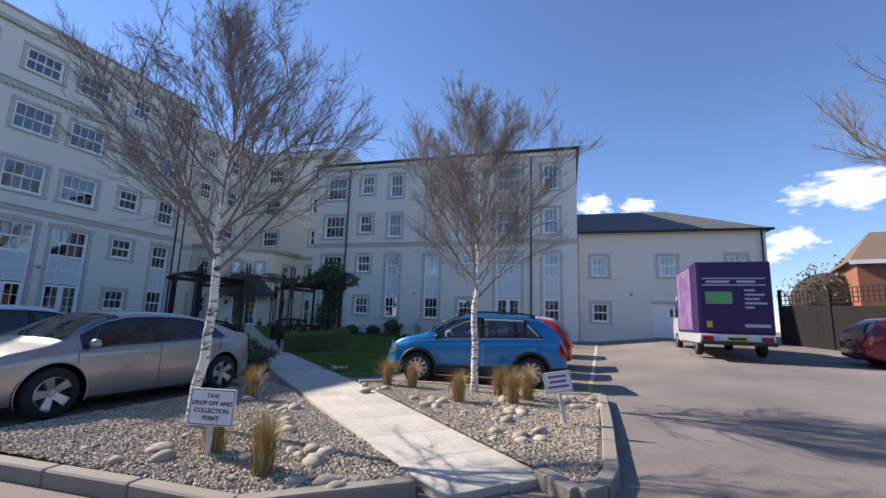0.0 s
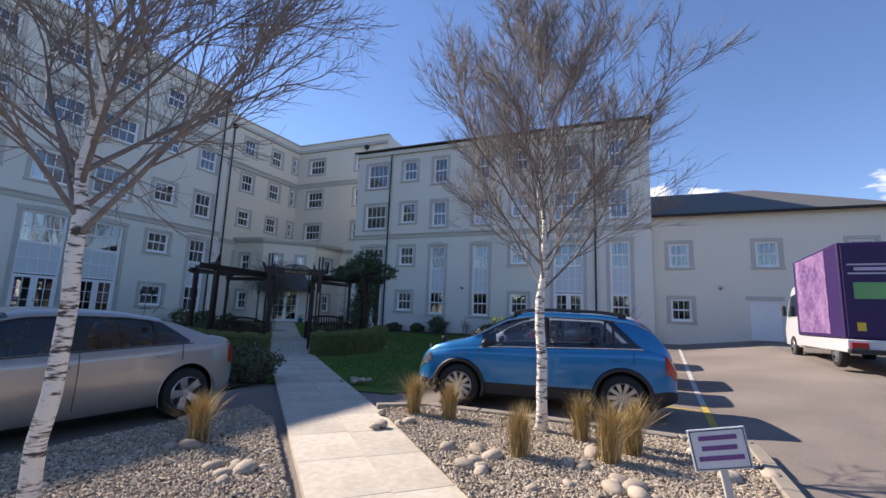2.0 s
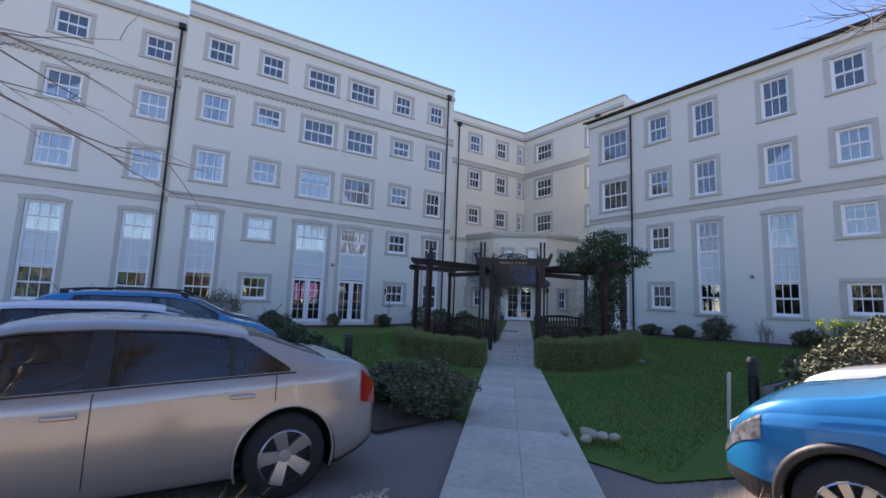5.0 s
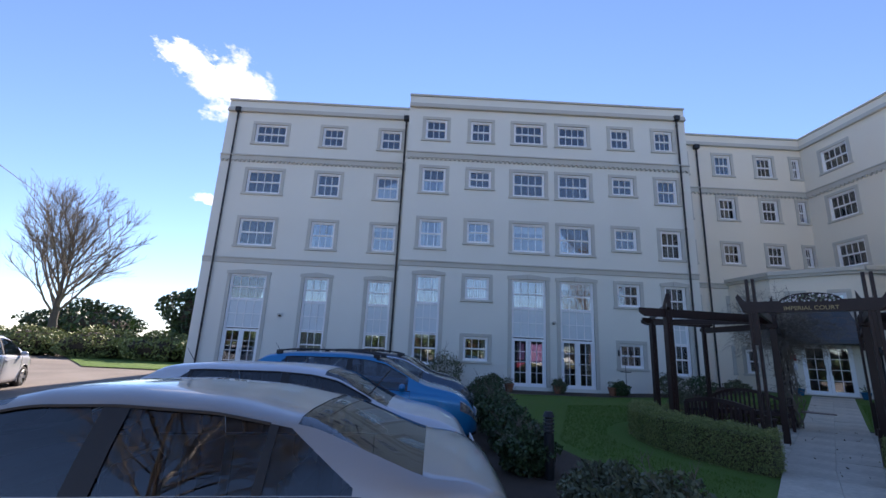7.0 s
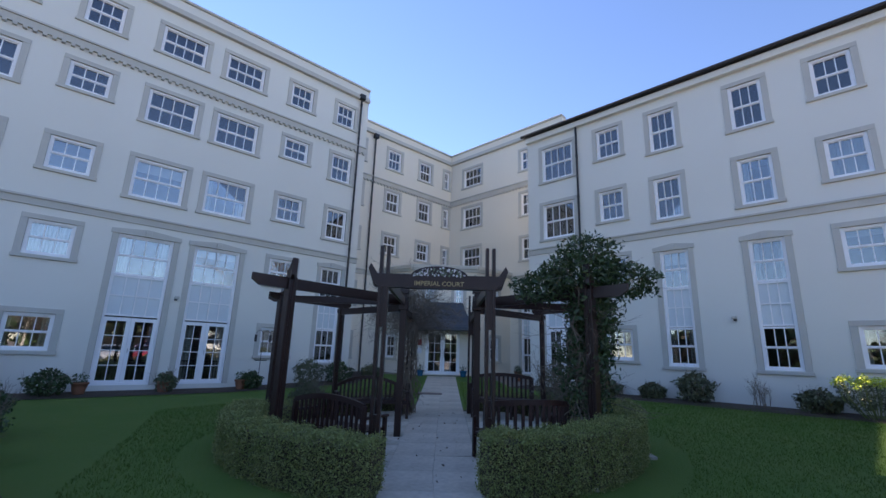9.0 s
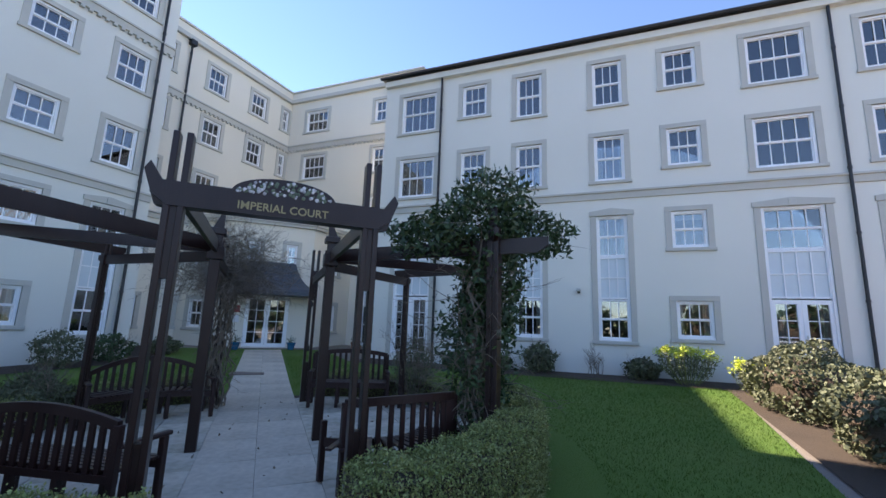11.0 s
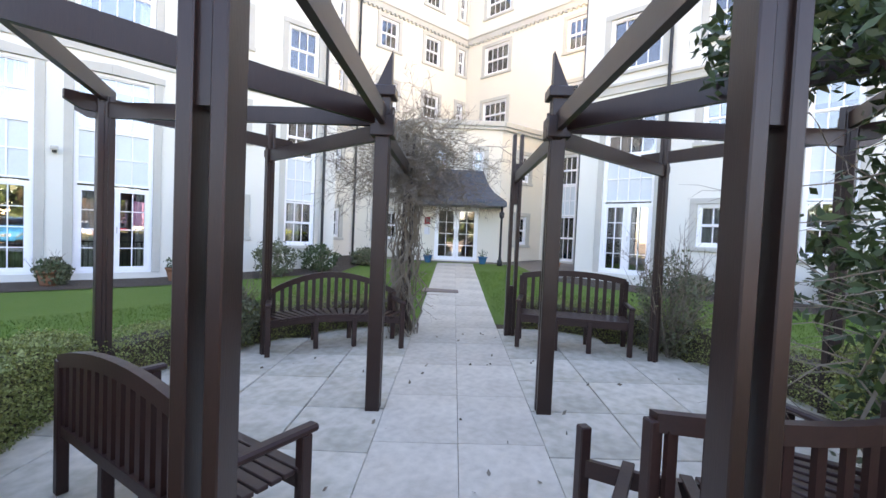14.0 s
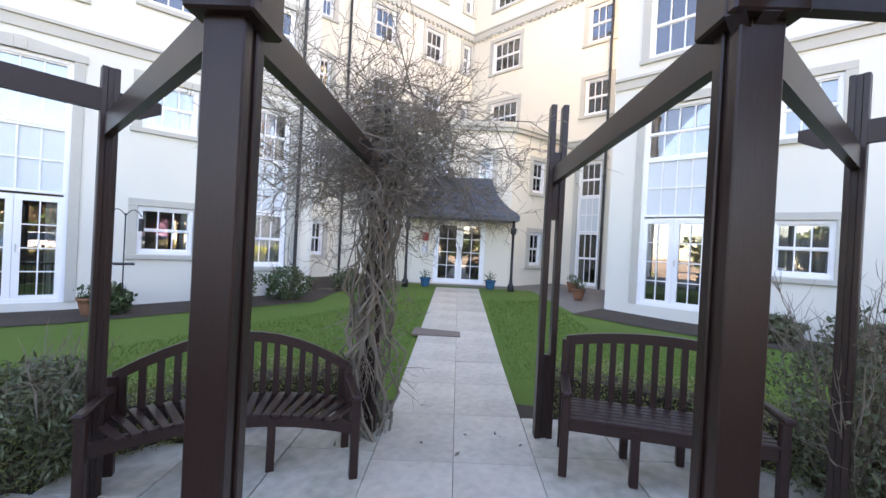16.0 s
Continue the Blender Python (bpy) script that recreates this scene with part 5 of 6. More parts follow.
def car(name, m, spec, L, W, H, body, label, wr=0.315, base=2.6, front=0.86, spokes=5, suv=False, rails=False, group="parked cars"):
    c = thing(name, label, "car", group, at=m)
    n = 96
    ys = np.linspace(-0.5, 0.5, n)
    top, belt, wide = (smooth_curve(spec[k], ys) for k in ("top", "belt", "wide"))
    zl = 0.2 if suv else 0.17
    yf = L / 2 - front
    axles = (yf, yf - base)
    ar = wr * 1.2
    R = []
    cab0, cab1 = spec["cab"]
    for i, y in enumerate(ys):
        w, zb, zt = wide[i] * W / 2, belt[i] * H, max(top[i] * H, belt[i] * H + 0.02)
        low = zl + (0.1 * max(0, abs(y) - 0.42) / 0.08)
        inn = min(1.0, max(0.0, (zt - zb) / (0.36 * H)))
        wt = w * (0.93 - 0.22 * inn)
        ring = [(0, low), (w * 0.86, low), (w * 0.955, low + 0.05)]
        for k in range(1, 9):
            f = k / 8
            ring.append((w * (0.965 + 0.035 * math.sin(min(f * 1.25, 1) * math.pi * 0.62)) - (0.03 * max(0, f - 0.7)), low + 0.05 + (zb - low - 0.07) * f))
        ring.append((w * 0.955, zb))
        zr = zt - 0.045 * (0.4 + inn)
        for f in (0.07, 0.5, 0.93, 1.0):
            ring.append((w * 0.955 + (wt - w * 0.955) * f - 0.012 * math.sin(f * math.pi) * -1, zb + (zr - zb) * f))
        ring += [(wt * 0.9, zt - 0.022), (wt * 0.6, zt - 0.006), (0, zt)]
        R.append([(px, y * L, pz) for px, pz in ring])
    S = len(R[0])
    shell, gl_side, gl_front, gl_rear = bmesh.new(), [bmesh.new(), bmesh.new()], bmesh.new(), bmesh.new()
    pillar = [bmesh.new(), bmesh.new()]
    # the edge of each wheel opening is drawn onto a true circle
    gone = set()
    for i in range(n - 1):
        for k in range(1, 12):
            c4 = (R[i][k], R[i + 1][k], R[i + 1][k + 1], R[i][k + 1])
            if any(math.hypot(sum(p[1] for p in c4) / 4 - a, sum(p[2] for p in c4) / 4 - wr) < ar for a in axles) and sum(p[0] for p in c4) / 4 > W * 0.3:
                gone.add((i, k))
    for i in range(n):
        for k in range(2, 12):
            near = [(i - 1, k - 1), (i - 1, k), (i, k - 1), (i, k)]
            cut = [q in gone for q in near]
            if any(cut) and not all(cut):
                a = min(axles, key=lambda v: abs(v - R[i][k][1]))
                dy, dz = R[i][k][1] - a, R[i][k][2] - wr
                f = ar / max(0.05, math.hypot(dy, dz))
                R[i][k] = (R[i][k][0], a + dy * f, max(wr + dz * f, zl))
    lamp, tail, lower = [bmesh.new(), bmesh.new()], [bmesh.new(), bmesh.new()], bmesh.new()
    g0, g1 = spec["glass"]
    p0, p1 = spec["post"][0] - spec["post"][1], spec["post"][0] + spec["post"][1]

    zb0 = float(np.interp(g0, ys, belt)) * H + 0.03
    slant = (0.145 if spec is SEDAN else 0.12) * L / (0.3 * H)

    def split(pts, side_of):
        """Cuts one face along a line into the pieces on either side of it."""
        ins, out = [], []
        for p, q in zip(pts, pts[1:] + pts[:1]):
            a, b = side_of(p), side_of(q)
            (ins if a >= 0 else out).append(p)
            if a * b < 0:
                f = a / (a - b)
                m_ = tuple(p[j] + (q[j] - p[j]) * f for j in range(3))
                ins.append(m_)
                out.append(m_)
        return (ins if len(ins) > 2 else None), (out if len(out) > 2 else None)

    def quad(bm, pts, sx, off=0.0):
        pts = [Vector((p[0] * sx, p[1], p[2])) for p in pts]
        if sx < 0:
            pts = pts[::-1]
        if off:
            nn = (pts[1] - pts[0]).cross(pts[2] - pts[0]) if len(pts) == 3 else (pts[2] - pts[0]).cross(pts[3] - pts[1])
            nn = nn.normalized() * off if nn.length > 1e-9 else Vector()
            pts = [p + nn for p in pts]
        bm.faces.new([bm.verts.new(p) for p in pts])

    for i in range(n - 1):
        ym = (ys[i] + ys[i + 1]) / 2
        for k in range(S - 1):
            pts = (R[i][k], R[i + 1][k], R[i + 1][k + 1], R[i][k + 1])
            cz, cy_ = sum(p[2] for p in pts) / 4, sum(p[1] for p in pts) / 4
            cxx = sum(p[0] for p in pts) / 4
            if (i, k) in gone:
                continue
            tall = (R[i][14][2] - R[i][11][2])
            for sx in (1, -1):
                if 12 <= k <= 13 and g0 < ym < g1 and tall > 0.05:
                    # the rear edge of the glass slants with the roof pillar
                    inner, outer = split(pts, lambda p: p[1] - g0 * L - (p[2] - zb0) * slant)
                    dark = p0 < ym < p1 or abs(ym - g0 - 0.1) < 0.0055
                    if inner:
                        quad(pillar[0 if sx > 0 else 1] if dark else gl_side[0 if sx > 0 else 1], inner, sx, 0.002 if dark else -0.006)
                    if outer:
                        quad(shell, outer, sx)
                elif k >= 15 and spec["screen"][0] < ym < spec["screen"][1]:
                    quad(gl_front, pts, sx, -0.004)
                elif k >= 15 and spec["rear"][0] < ym < spec["rear"][1]:
                    quad(gl_rear, pts, sx, -0.004)
                else:
                    quad(shell, pts, sx)
                    if ym > 0.425 and 8 <= k <= 10 and cxx > W * 0.24:
                        quad(lamp[0 if sx > 0 else 1], pts, sx, 0.006)
                    if ym < -0.455 and 7 <= k <= 11 and cxx > W * 0.3:
                        quad(tail[0 if sx > 0 else 1], pts, sx, 0.006)
                    if suv and k <= 3 or k <= 1:
                        quad(lower, pts, sx, 0.005)
    for ring, end in ((R[0], 1), (R[-1], -1)):
        for k in range(S - 1):
            for sx in (1, -1):
                a, b = ring[k], ring[k + 1]
                pts = [a, b, (0, b[1], b[2]), (0, a[1], a[2])]
                quad(shell, pts if end > 0 else pts[::-1], sx)
    for b_ in (shell, *pillar, gl_front, gl_rear, *gl_side, *lamp, *tail, lower):
        bmesh.ops.remove_doubles(b_, verts=b_.verts[:], dist=0.0015)
    part("body", shell, body, c, smooth=True)
    for b_ in pillar:
        for piece in islands(b_):
            part("door_pillar", piece, M_TRIM, c, "black door pillar", True)
    for b_ in gl_side:
        part("side_window", b_, M_CARGLASS, c, smooth=True)
    part("windscreen", gl_front, M_CARGLASS, c, smooth=True)
    part("rear_window", gl_rear, M_CARGLASS, c, smooth=True)
    for b_ in lamp:
        part("headlight", b_, M_LAMP, c, "clear headlight lens")
    for b_ in tail:
        part("tail_light", b_, M_TAIL, c, "red tail light")
    part("sill_cladding", lower, M_TRIM, c)
    for a in axles:
        for sx in (1, -1):
            wheel(c, sx * (W / 2 - 0.115), a, wr, sx, spokes)
            bm = bmesh.new()
            arc = [Vector((sx * (np.interp(a + ar * math.cos(t), [q[8][1] for q in R], [q[8][0] for q in R]) - 0.004), a + ar * math.cos(t), max(wr + ar * math.sin(t), zl))) for t in np.linspace(-0.35, math.pi + 0.35, 26)]
            tube(bm, arc, [0.036 if suv else 0.012] * 26, 6)
            part("arch_lip", bm, M_TRIM if suv else body, c, smooth=True)
            bm = bmesh.new()
            tt = np.linspace(-0.4, math.pi + 0.4, 18)
            v = [[bm.verts.new((sx * xx, a + (ar + 0.015) * math.cos(t), wr + (ar + 0.015) * math.sin(t))) for xx in (W / 2 - 0.04, W / 2 - 0.4)] for t in tt]
            for p, q in zip(v, v[1:]):
                bm.faces.new((p[0], q[0], q[1], p[1]))
            bm.faces.new([p[1] for p in v])
            part("wheel_well", bm, M_TRIM, c)
    side = lambda y, k: np.array([np.interp(y, [q[k][1] for q in R], [q[k][j] for q in R]) for j in range(3)])
    for sx in (1, -1):
        for fy in (spec["screen"][1] - 0.03, spec["post"][0], g0 + 0.03):
            bm = bmesh.new()
            line = [Vector((sx * (v[0] + 0.0015), v[1], v[2])) for v in (side(fy * L, k) for k in range(3, 12)) if all(math.hypot(v[1] - a, v[2] - wr) > ar + 0.02 for a in axles)]
            if len(line) > 2:
                tube(bm, line, [0.0045] * len(line), 4)
                part("door_seam", bm, M_TRIM, c)
            else:
                bm.free()
        for fy in (spec["post"][0] + 0.035, g0 + 0.085):
            v = side(fy * L, 9)
            o = part("door_handle", boxmesh(-0.02, 0.02, -0.09, 0.09, -0.014, 0.014, 0.008), body, c)
            o.matrix_basis = pose(sx * (v[0] + 0.012), v[1], v[2] - 0.02)
        v = side((spec["screen"][1] - 0.06) * L, 11)
        bm = bmesh.new()
        bmesh.ops.create_icosphere(bm, subdivisions=2, radius=1, matrix=Matrix.Diagonal((0.1, 0.06, 0.07, 1)))
        part("mirror", bm, body if not suv else M_TRIM, c, smooth=True).matrix_basis = pose(sx * (v[0] + 0.1), v[1], v[2] + 0.07)
        bm = bmesh.new()
        line = [Vector((sx * (q[15][0] * 0 + q[12][0] + 0.004), q[12][1], q[12][2] - 0.01)) for i, q in enumerate(R) if g0 - 0.01 < ys[i] < g1 + 0.01]
        tube(bm, line, [0.009] * len(line), 4)
        part("window_trim", bm, M_CHROME if suv else M_TRIM, c)
        line = [Vector((sx * (q[14][0] + 0.003), q[14][1], q[14][2])) for i, q in enumerate(R) if g0 + (0.1 if spec is SEDAN else 0.08) < ys[i] < g1 - 0.01]
        bm = bmesh.new()
        tube(bm, line, [0.009] * len(line), 4)
        part("window_trim", bm, M_TRIM, c)
        if suv:
            line = [Vector((sx * (q[14][0] + 0.006), q[14][1], q[14][2] + 0.006)) for i, q in enumerate(R) if g0 - 0.03 < ys[i] < g1 + 0.03]
            bm = bmesh.new()
            tube(bm, line, [0.012] * len(line), 5)
            part("roof_trim", bm, M_CHROME, c)
        if rails:
            bm = bmesh.new()
            line = [Vector((sx * q[16][0], q[16][1], q[16][2] + 0.055)) for i, q in enumerate(R) if -0.33 < ys[i] < 0.08]
            tube(bm, line, [0.016] * len(line), 6)
            for p in (line[0], line[-1]):
                box(bm, p.x - 0.02, p.x + 0.02, p.y - 0.06, p.y + 0.06, p.z - 0.07, p.z + 0.01, 0.01)
            part("roof_rail", bm, M_TRIM, c)
    for end, mt in ((-1, M_PLATE_R), (1, M_PLATE_F)):
        pl_ = part("number_plate", boxmesh(-0.26, 0.26, -0.008, 0.008, -0.055, 0.055, 0.004), mt, c)
        pl_.matrix_basis = pose(0, end * (L / 2 + 0.012), 0.62 * H * 0.62 if end > 0 else 0.5 * H)
        part("mark", boxmesh(-0.2, 0.2, end * 0.009, end * 0.011, -0.03, 0.03), M_BAR, pl_)
    bm = bmesh.new()
    box(bm, -W * 0.42, W * 0.42, cab0 * L + 0.25, spec["screen"][1] * L, zl + 0.08, zl + 0.12)
    part("cabin_floor", bm, M_SEAT, c)
    part("dashboard", boxmesh(-W * 0.4, W * 0.4, (spec["screen"][1] - 0.09) * L, (spec["screen"][1] + 0.0) * L, 0.5 * H, 0.6 * H, 0.04), M_SEAT, c)
    for y0, xs_ in ((0.0, (-0.38, 0.38)), (-0.21, (-0.4, 0.4))):
        for xx in xs_:
            bm = bmesh.new()
            box(bm, xx - 0.24, xx + 0.24, y0 * L - 0.05, y0 * L + 0.42, zl + 0.12, 0.36 * H, 0.05)
            box(bm, xx - 0.23, xx + 0.23, y0 * L - 0.14, y0 * L - 0.02, 0.3 * H, 0.72 * H, 0.05)
            box(bm, xx - 0.12, xx + 0.12, y0 * L - 0.13, y0 * L - 0.05, 0.74 * H, 0.86 * H, 0.04)
            part("car_seat", bm, M_SEAT, c)
    bm = bmesh.new()
    tube(bm, [Vector((0.0, (g0 + 0.02) * L, H * 0.965)), Vector((0.0, (g0 - 0.01) * L, H + 0.12))], [0.006, 0.003], 5)
    part("aerial", bm, M_TRIM, c)
    return c


def park(x, y, turn):
    return pose(x, y, ground(x, y), 0, 0, turn)


car("silver_saloon", park(-7.68, 5.68, 180), SEDAN, 4.3, 1.74, 1.38, P_SILVER, "silver-beige saloon car parked beside the gravel bed", 0.32, 2.62, 0.87, 5)
car("blue_suv", park(-3.15, 10.84, 101), HATCH, 4.0, 1.7, 1.56, P_BLUE, "bright blue compact suv with black cladding and white-edged roofline", 0.335, 2.46, 0.78, 10, True, True)
car("silver_hatchback", park(-10.7, 5.75, 0), HATCH, 4.3, 1.78, 1.42, P_WHITE, "pale silver hatchback with its bonnet to the lawn", 0.315, 2.6, 0.88, 7)
car("blue_people_carrier", park(-13.4, 6.0, 0), HATCH, 4.4, 1.8, 1.57, P_BLUE2, "mid-blue family car with roof rails", 0.32, 2.65, 0.9, 7, False, True)
car("slate_suv", park(-16.2, 6.2, 0), HATCH, 4.4, 1.82, 1.6, P_GREY, "dark slate-blue off-roader facing the lawn", 0.35, 2.65, 0.85, 5, True, True)
car("black_hatchback", park(-19.0, 6.3, 0), HATCH, 4.1, 1.72, 1.5, P_BLACK, "black hatchback parked near the pale wall", 0.31, 2.55, 0.85, 7)
car("silver_mpv", park(-17.6, -5.8, 112), HATCH, 4.3, 1.78, 1.58, P_WHITE, "silver people carrier standing on the drive", 0.315, 2.7, 0.85, 5)
car("grey_hatchback", park(-3.5, 13.3, 90), HATCH, 4.1, 1.72, 1.5, P_WHITE, "silver hatchback parked in a marked bay", 0.31, 2.55, 0.85, 7)
car("red_hatchback", park(-3.2, 15.2, 90), HATCH, 3.9, 1.7, 1.52, P_RED, "bright red hatchback parked in a marked bay", 0.31, 2.5, 0.8, 7)
car("white_hatchback", park(-3.6, 18.4, 90), HATCH, 4.1, 1.74, 1.5, P_WHITE, "white hatchback parked in a marked bay", 0.31, 2.55, 0.85, 7)
car("dark_red_saloon", park(8.75, 17.1, 270), HATCH, 4.4, 1.76, 1.45, P_DARKRED, "dark red hatchback parked against the fence", 0.31, 2.6, 0.9, 7)

# delivery van: white cab, purple box body
M_VWHITE = paint("van_white", (0.7, 0.7, 0.69), 0.0, 0.35)
M_PURPLE = mat("van_purple", (0.03, 0.008, 0.085), (0.022, 0.006, 0.065), 2, 30, 0.55, bump=0)
M_PINK = mat("van_pink_graphic", (0.4, 0.25, 0.42), (0.09, 0.03, 0.16), 1.5, 8, 0.4, bump=0, amount=1)
M_GREEN = mat("van_green_graphic", (0.15, 0.4, 0.14), None, 3, 20, 0.4, bump=0)
M_LILAC = mat("van_print", (0.5, 0.46, 0.6), None, 3, 20, 0.5, bump=0)
M_YELLOW = mat("van_yellow", (0.7, 0.5, 0.04), None, 3, 20, 0.5, bump=0)
van = thing("delivery_van", "purple and white box delivery van", "van", at=park(3.5, 19.3, 0) @ Matrix.Scale(0.94, 4))
part("cargo_box", boxmesh(-1.08, 1.08, -3.1, 0.9, 0.75, 3.12, 0.03), M_PURPLE, van, "deep purple box body")
part("side_panel", boxmesh(-1.09, -1.082, -2.2, 0.6, 0.85, 3.05), M_PINK, van, "pink and lilac printed side panel")
part("chassis", boxmesh(-1.05, 1.05, -3.15, 0.9, 0.42, 0.74, 0.02), M_VWHITE, van)
bm = bmesh.new()
prof = [(0.92, 0.35), (3.0, 0.35), (3.05, 0.9), (2.75, 1.25), (2.05, 2.1), (1.7, 2.35), (0.92, 2.4)]
f, g = [bm.verts.new((-0.98, y, z)) for y, z in prof], [bm.verts.new((0.98, y, z)) for y, z in prof]
bm.faces.new(f)
bm.faces.new(g[::-1])
for k in range(7):
    bm.faces.new((f[(k + 1) % 7], f[k], g[k], g[(k + 1) % 7]))
bmesh.ops.bevel(bm, geom=bm.edges[:], offset=0.05, segments=2, affect="EDGES")
part("cab", bm, M_VWHITE, van, "white cab")
for sx in (-1, 1):
    bm = bmesh.new()
    pts = [(1.25, 1.35), (2.55, 1.35), (2.0, 2.05), (1.25, 2.1)]
    bm.faces.new([bm.verts.new((sx * 0.987, y, z)) for y, z in (pts if sx > 0 else pts[::-1])])
    part("cab_window", bm, M_CARGLASS, van)
    part("mirror", boxmesh(-0.06, 0.06, -0.05, 0.05, -0.18, 0.18, 0.03), M_TRIM, van).matrix_basis = pose(sx * 1.12, 2.35, 1.55)
    for a in (-2.15, 1.95):
        wheel(van, sx * 0.92, a, 0.35, sx, 5)
    part("tail_light", boxmesh(-0.16, 0.16, -0.02, 0.02, -0.07, 0.07, 0.01), M_TAIL, van).matrix_basis = pose(sx * 0.82, -3.17, 0.6)
part("rear_step", boxmesh(-1.05, 1.05, -3.3, -3.12, 0.4, 0.52, 0.02), M_TRIM, van)
plate = part("number_plate", boxmesh(-0.3, 0.3, -3.18, -3.16, 0.53, 0.66), M_PLATE_R, van)
part("mark", boxmesh(-0.24, 0.24, -3.186, -3.181, 0.56, 0.63), M_BAR, plate)
door = part("rear_shutter", boxmesh(-1.0, 1.0, -3.125, -3.101, 0.82, 3.04, 0.006), M_PURPLE, van)
part("banner", boxmesh(-0.9, 0.9, -3.134, -3.127, 2.32, 2.36), M_LILAC, door)
part("banner", boxmesh(-0.9, 0.9, -3.134, -3.127, 2.54, 2.58), M_LILAC, door)
part("print_bar", boxmesh(-0.78, -0.1, -3.134, -3.127, 2.41, 2.49), M_LILAC, door)
part("print_bar", boxmesh(0.1, 0.62, -3.134, -3.127, 2.41, 2.49), M_LILAC, door)
part("green_basket_graphic", boxmesh(-0.82, -0.05, -3.134, -3.127, 1.72, 2.12), M_GREEN, door)
for j, (a, b) in enumerate(((0.3, 0.6), (0.3, 0.85), (0.3, 0.7), (0.3, 0.9), (0.3, 0.55))):
    part("print_bar", boxmesh(a, b, -3.134, -3.127, 2.14 - j * 0.14, 2.2 - j * 0.14), M_LILAC, door)
part("print_bar", boxmesh(0.25, 0.95, -3.134, -3.127, 0.98, 1.08), M_LILAC, door)
part("yellow_badge", boxmesh(-0.82, -0.66, -3.134, -3.127, 0.95, 1.15), M_YELLOW, door)

# ---- bay markings ----
M_LINE = mat("white_line", (0.6, 0.59, 0.56), (0.3, 0.28, 0.25), 3, 50, 0.9, bump=0.1, amount=0.7)
M_YLINE = mat("yellow_line", (0.55, 0.4, 0.05), (0.3, 0.22, 0.08), 3, 50, 0.9, bump=0.1, amount=0.6)


def strip(name, a, b, w, material, label):
    bm = bmesh.new()
    a, b = Vector((*a, 0)), Vector((*b, 0))
    d = (b - a).normalized()
    nrm = Vector((-d.y, d.x, 0)) * w / 2
    n = max(2, int((b - a).length / 0.6))
    v = []
    for i in range(n + 1):
        p = a.lerp(b, i / n)
        v.append([bm.verts.new((q.x, q.y, ground(q.x, q.y) + 0.006)) for q in (p - nrm, p + nrm)])
    for p, q in zip(v, v[1:]):
        bm.faces.new((p[0], q[0], q[1], p[1]))
    return setting(name, bm, material, label, "road marking")


strip("marking", (-0.62, 9.9), (-0.62, 12.6), 0.1, M_YLINE, "worn yellow bay line on the tarmac")
strip("marking", (-0.62, 12.6), (-0.62, 24.4), 0.1, M_LINE, "worn white bay line on the tarmac")
for y in (12.0, 14.5, 17.1, 19.7):
    strip("marking", (-0.7, y), (-4.6, y), 0.08, M_YLINE, "worn yellow bay line on the tarmac")
strip("marking", (6.0, 15.4), (11.0, 14.6), 0.09, M_LINE, "white bay line on the tarmac")
strip("marking", (6.0, 18.2), (11.0, 17.8), 0.09, M_LINE, "white bay line on the tarmac")

# ---- signs on stakes ----
M_SIGN = mat("sign_white", (0.72, 0.72, 0.74), (0.62, 0.62, 0.64), 3, 30, 0.5, bump=0)
M_STAKE = mat("stake_white", (0.6, 0.57, 0.52), (0.45, 0.42, 0.38), 4, 40, 0.8, bump=0.2)
M_INK = mat("sign_ink", (0.03, 0.03, 0.05), None, 3, 30, 0.6, bump=0)
M_PURPLEINK = mat("sign_purple_ink", (0.2, 0.08, 0.25), None, 3, 30, 0.6, bump=0)


def stake_sign(x, y, turn, lean, w, h, z, label):
    sgn = thing("notice_sign", label, "sign", "signs in the gravel", at=pose(x, y, ground(x, y) + 0.08, 0, lean, turn))
    part("stake", boxmesh(-0.025, 0.025, 0.012, 0.04, -0.1, z + h * 0.3, 0.004), M_STAKE, sgn)
    part("plate", boxmesh(-w / 2, w / 2, 0, 0.012, z - h / 2, z + h / 2, 0.003), M_SIGN, sgn)
    bm = bmesh.new()
    for a, b, c_, d in ((-w / 2 + 0.01, w / 2 - 0.01, z + h / 2 - 0.016, z + h / 2 - 0.01), (-w / 2 + 0.01, w / 2 - 0.01, z - h / 2 + 0.01, z - h / 2 + 0.016)):
        box(bm, a, b, -0.002, 0.001, c_, d)
    for a in (-w / 2 + 0.01, w / 2 - 0.016):
        box(bm, a, a + 0.006, -0.002, 0.001, z - h / 2 + 0.016, z + h / 2 - 0.016)
    part("border", bm, M_INK, sgn)
    return sgn


taxi = stake_sign(-3.76, 3.96, 16, 1, 0.44, 0.33, 0.45, "white notice board on a stake with dark lettering")
for k, txt in enumerate(("TAXI", "DROP OFF AND", "COLLECTION", "POINT")):
    lettering(txt, 0.054, pose(0, -0.002, 0.55 - k * 0.066, 90, 0, 0), M_INK, taxi, "lettering", 0.001, 0.0012)
second = stake_sign(-0.82, 6.89, 14, -10, 0.36, 0.27, 0.55, "leaning white notice board on a stake")
for k, w in enumerate((0.24, 0.22, 0.28)):
    part("print_bar", boxmesh(-w / 2, w / 2, -0.003, 0.001, 0.61 - k * 0.065, 0.64 - k * 0.065), M_PURPLEINK, second)


# ---- stones, gravel, grass tufts ----
def inside(poly, x, y):
    hit = False
    for (x0, y0), (x1, y1) in zip(poly, poly[1:] + poly[:1]):
        if (y0 > y) != (y1 > y) and x < (x1 - x0) * (y - y0) / (y1 - y0) + x0:
            hit = not hit
    return hit


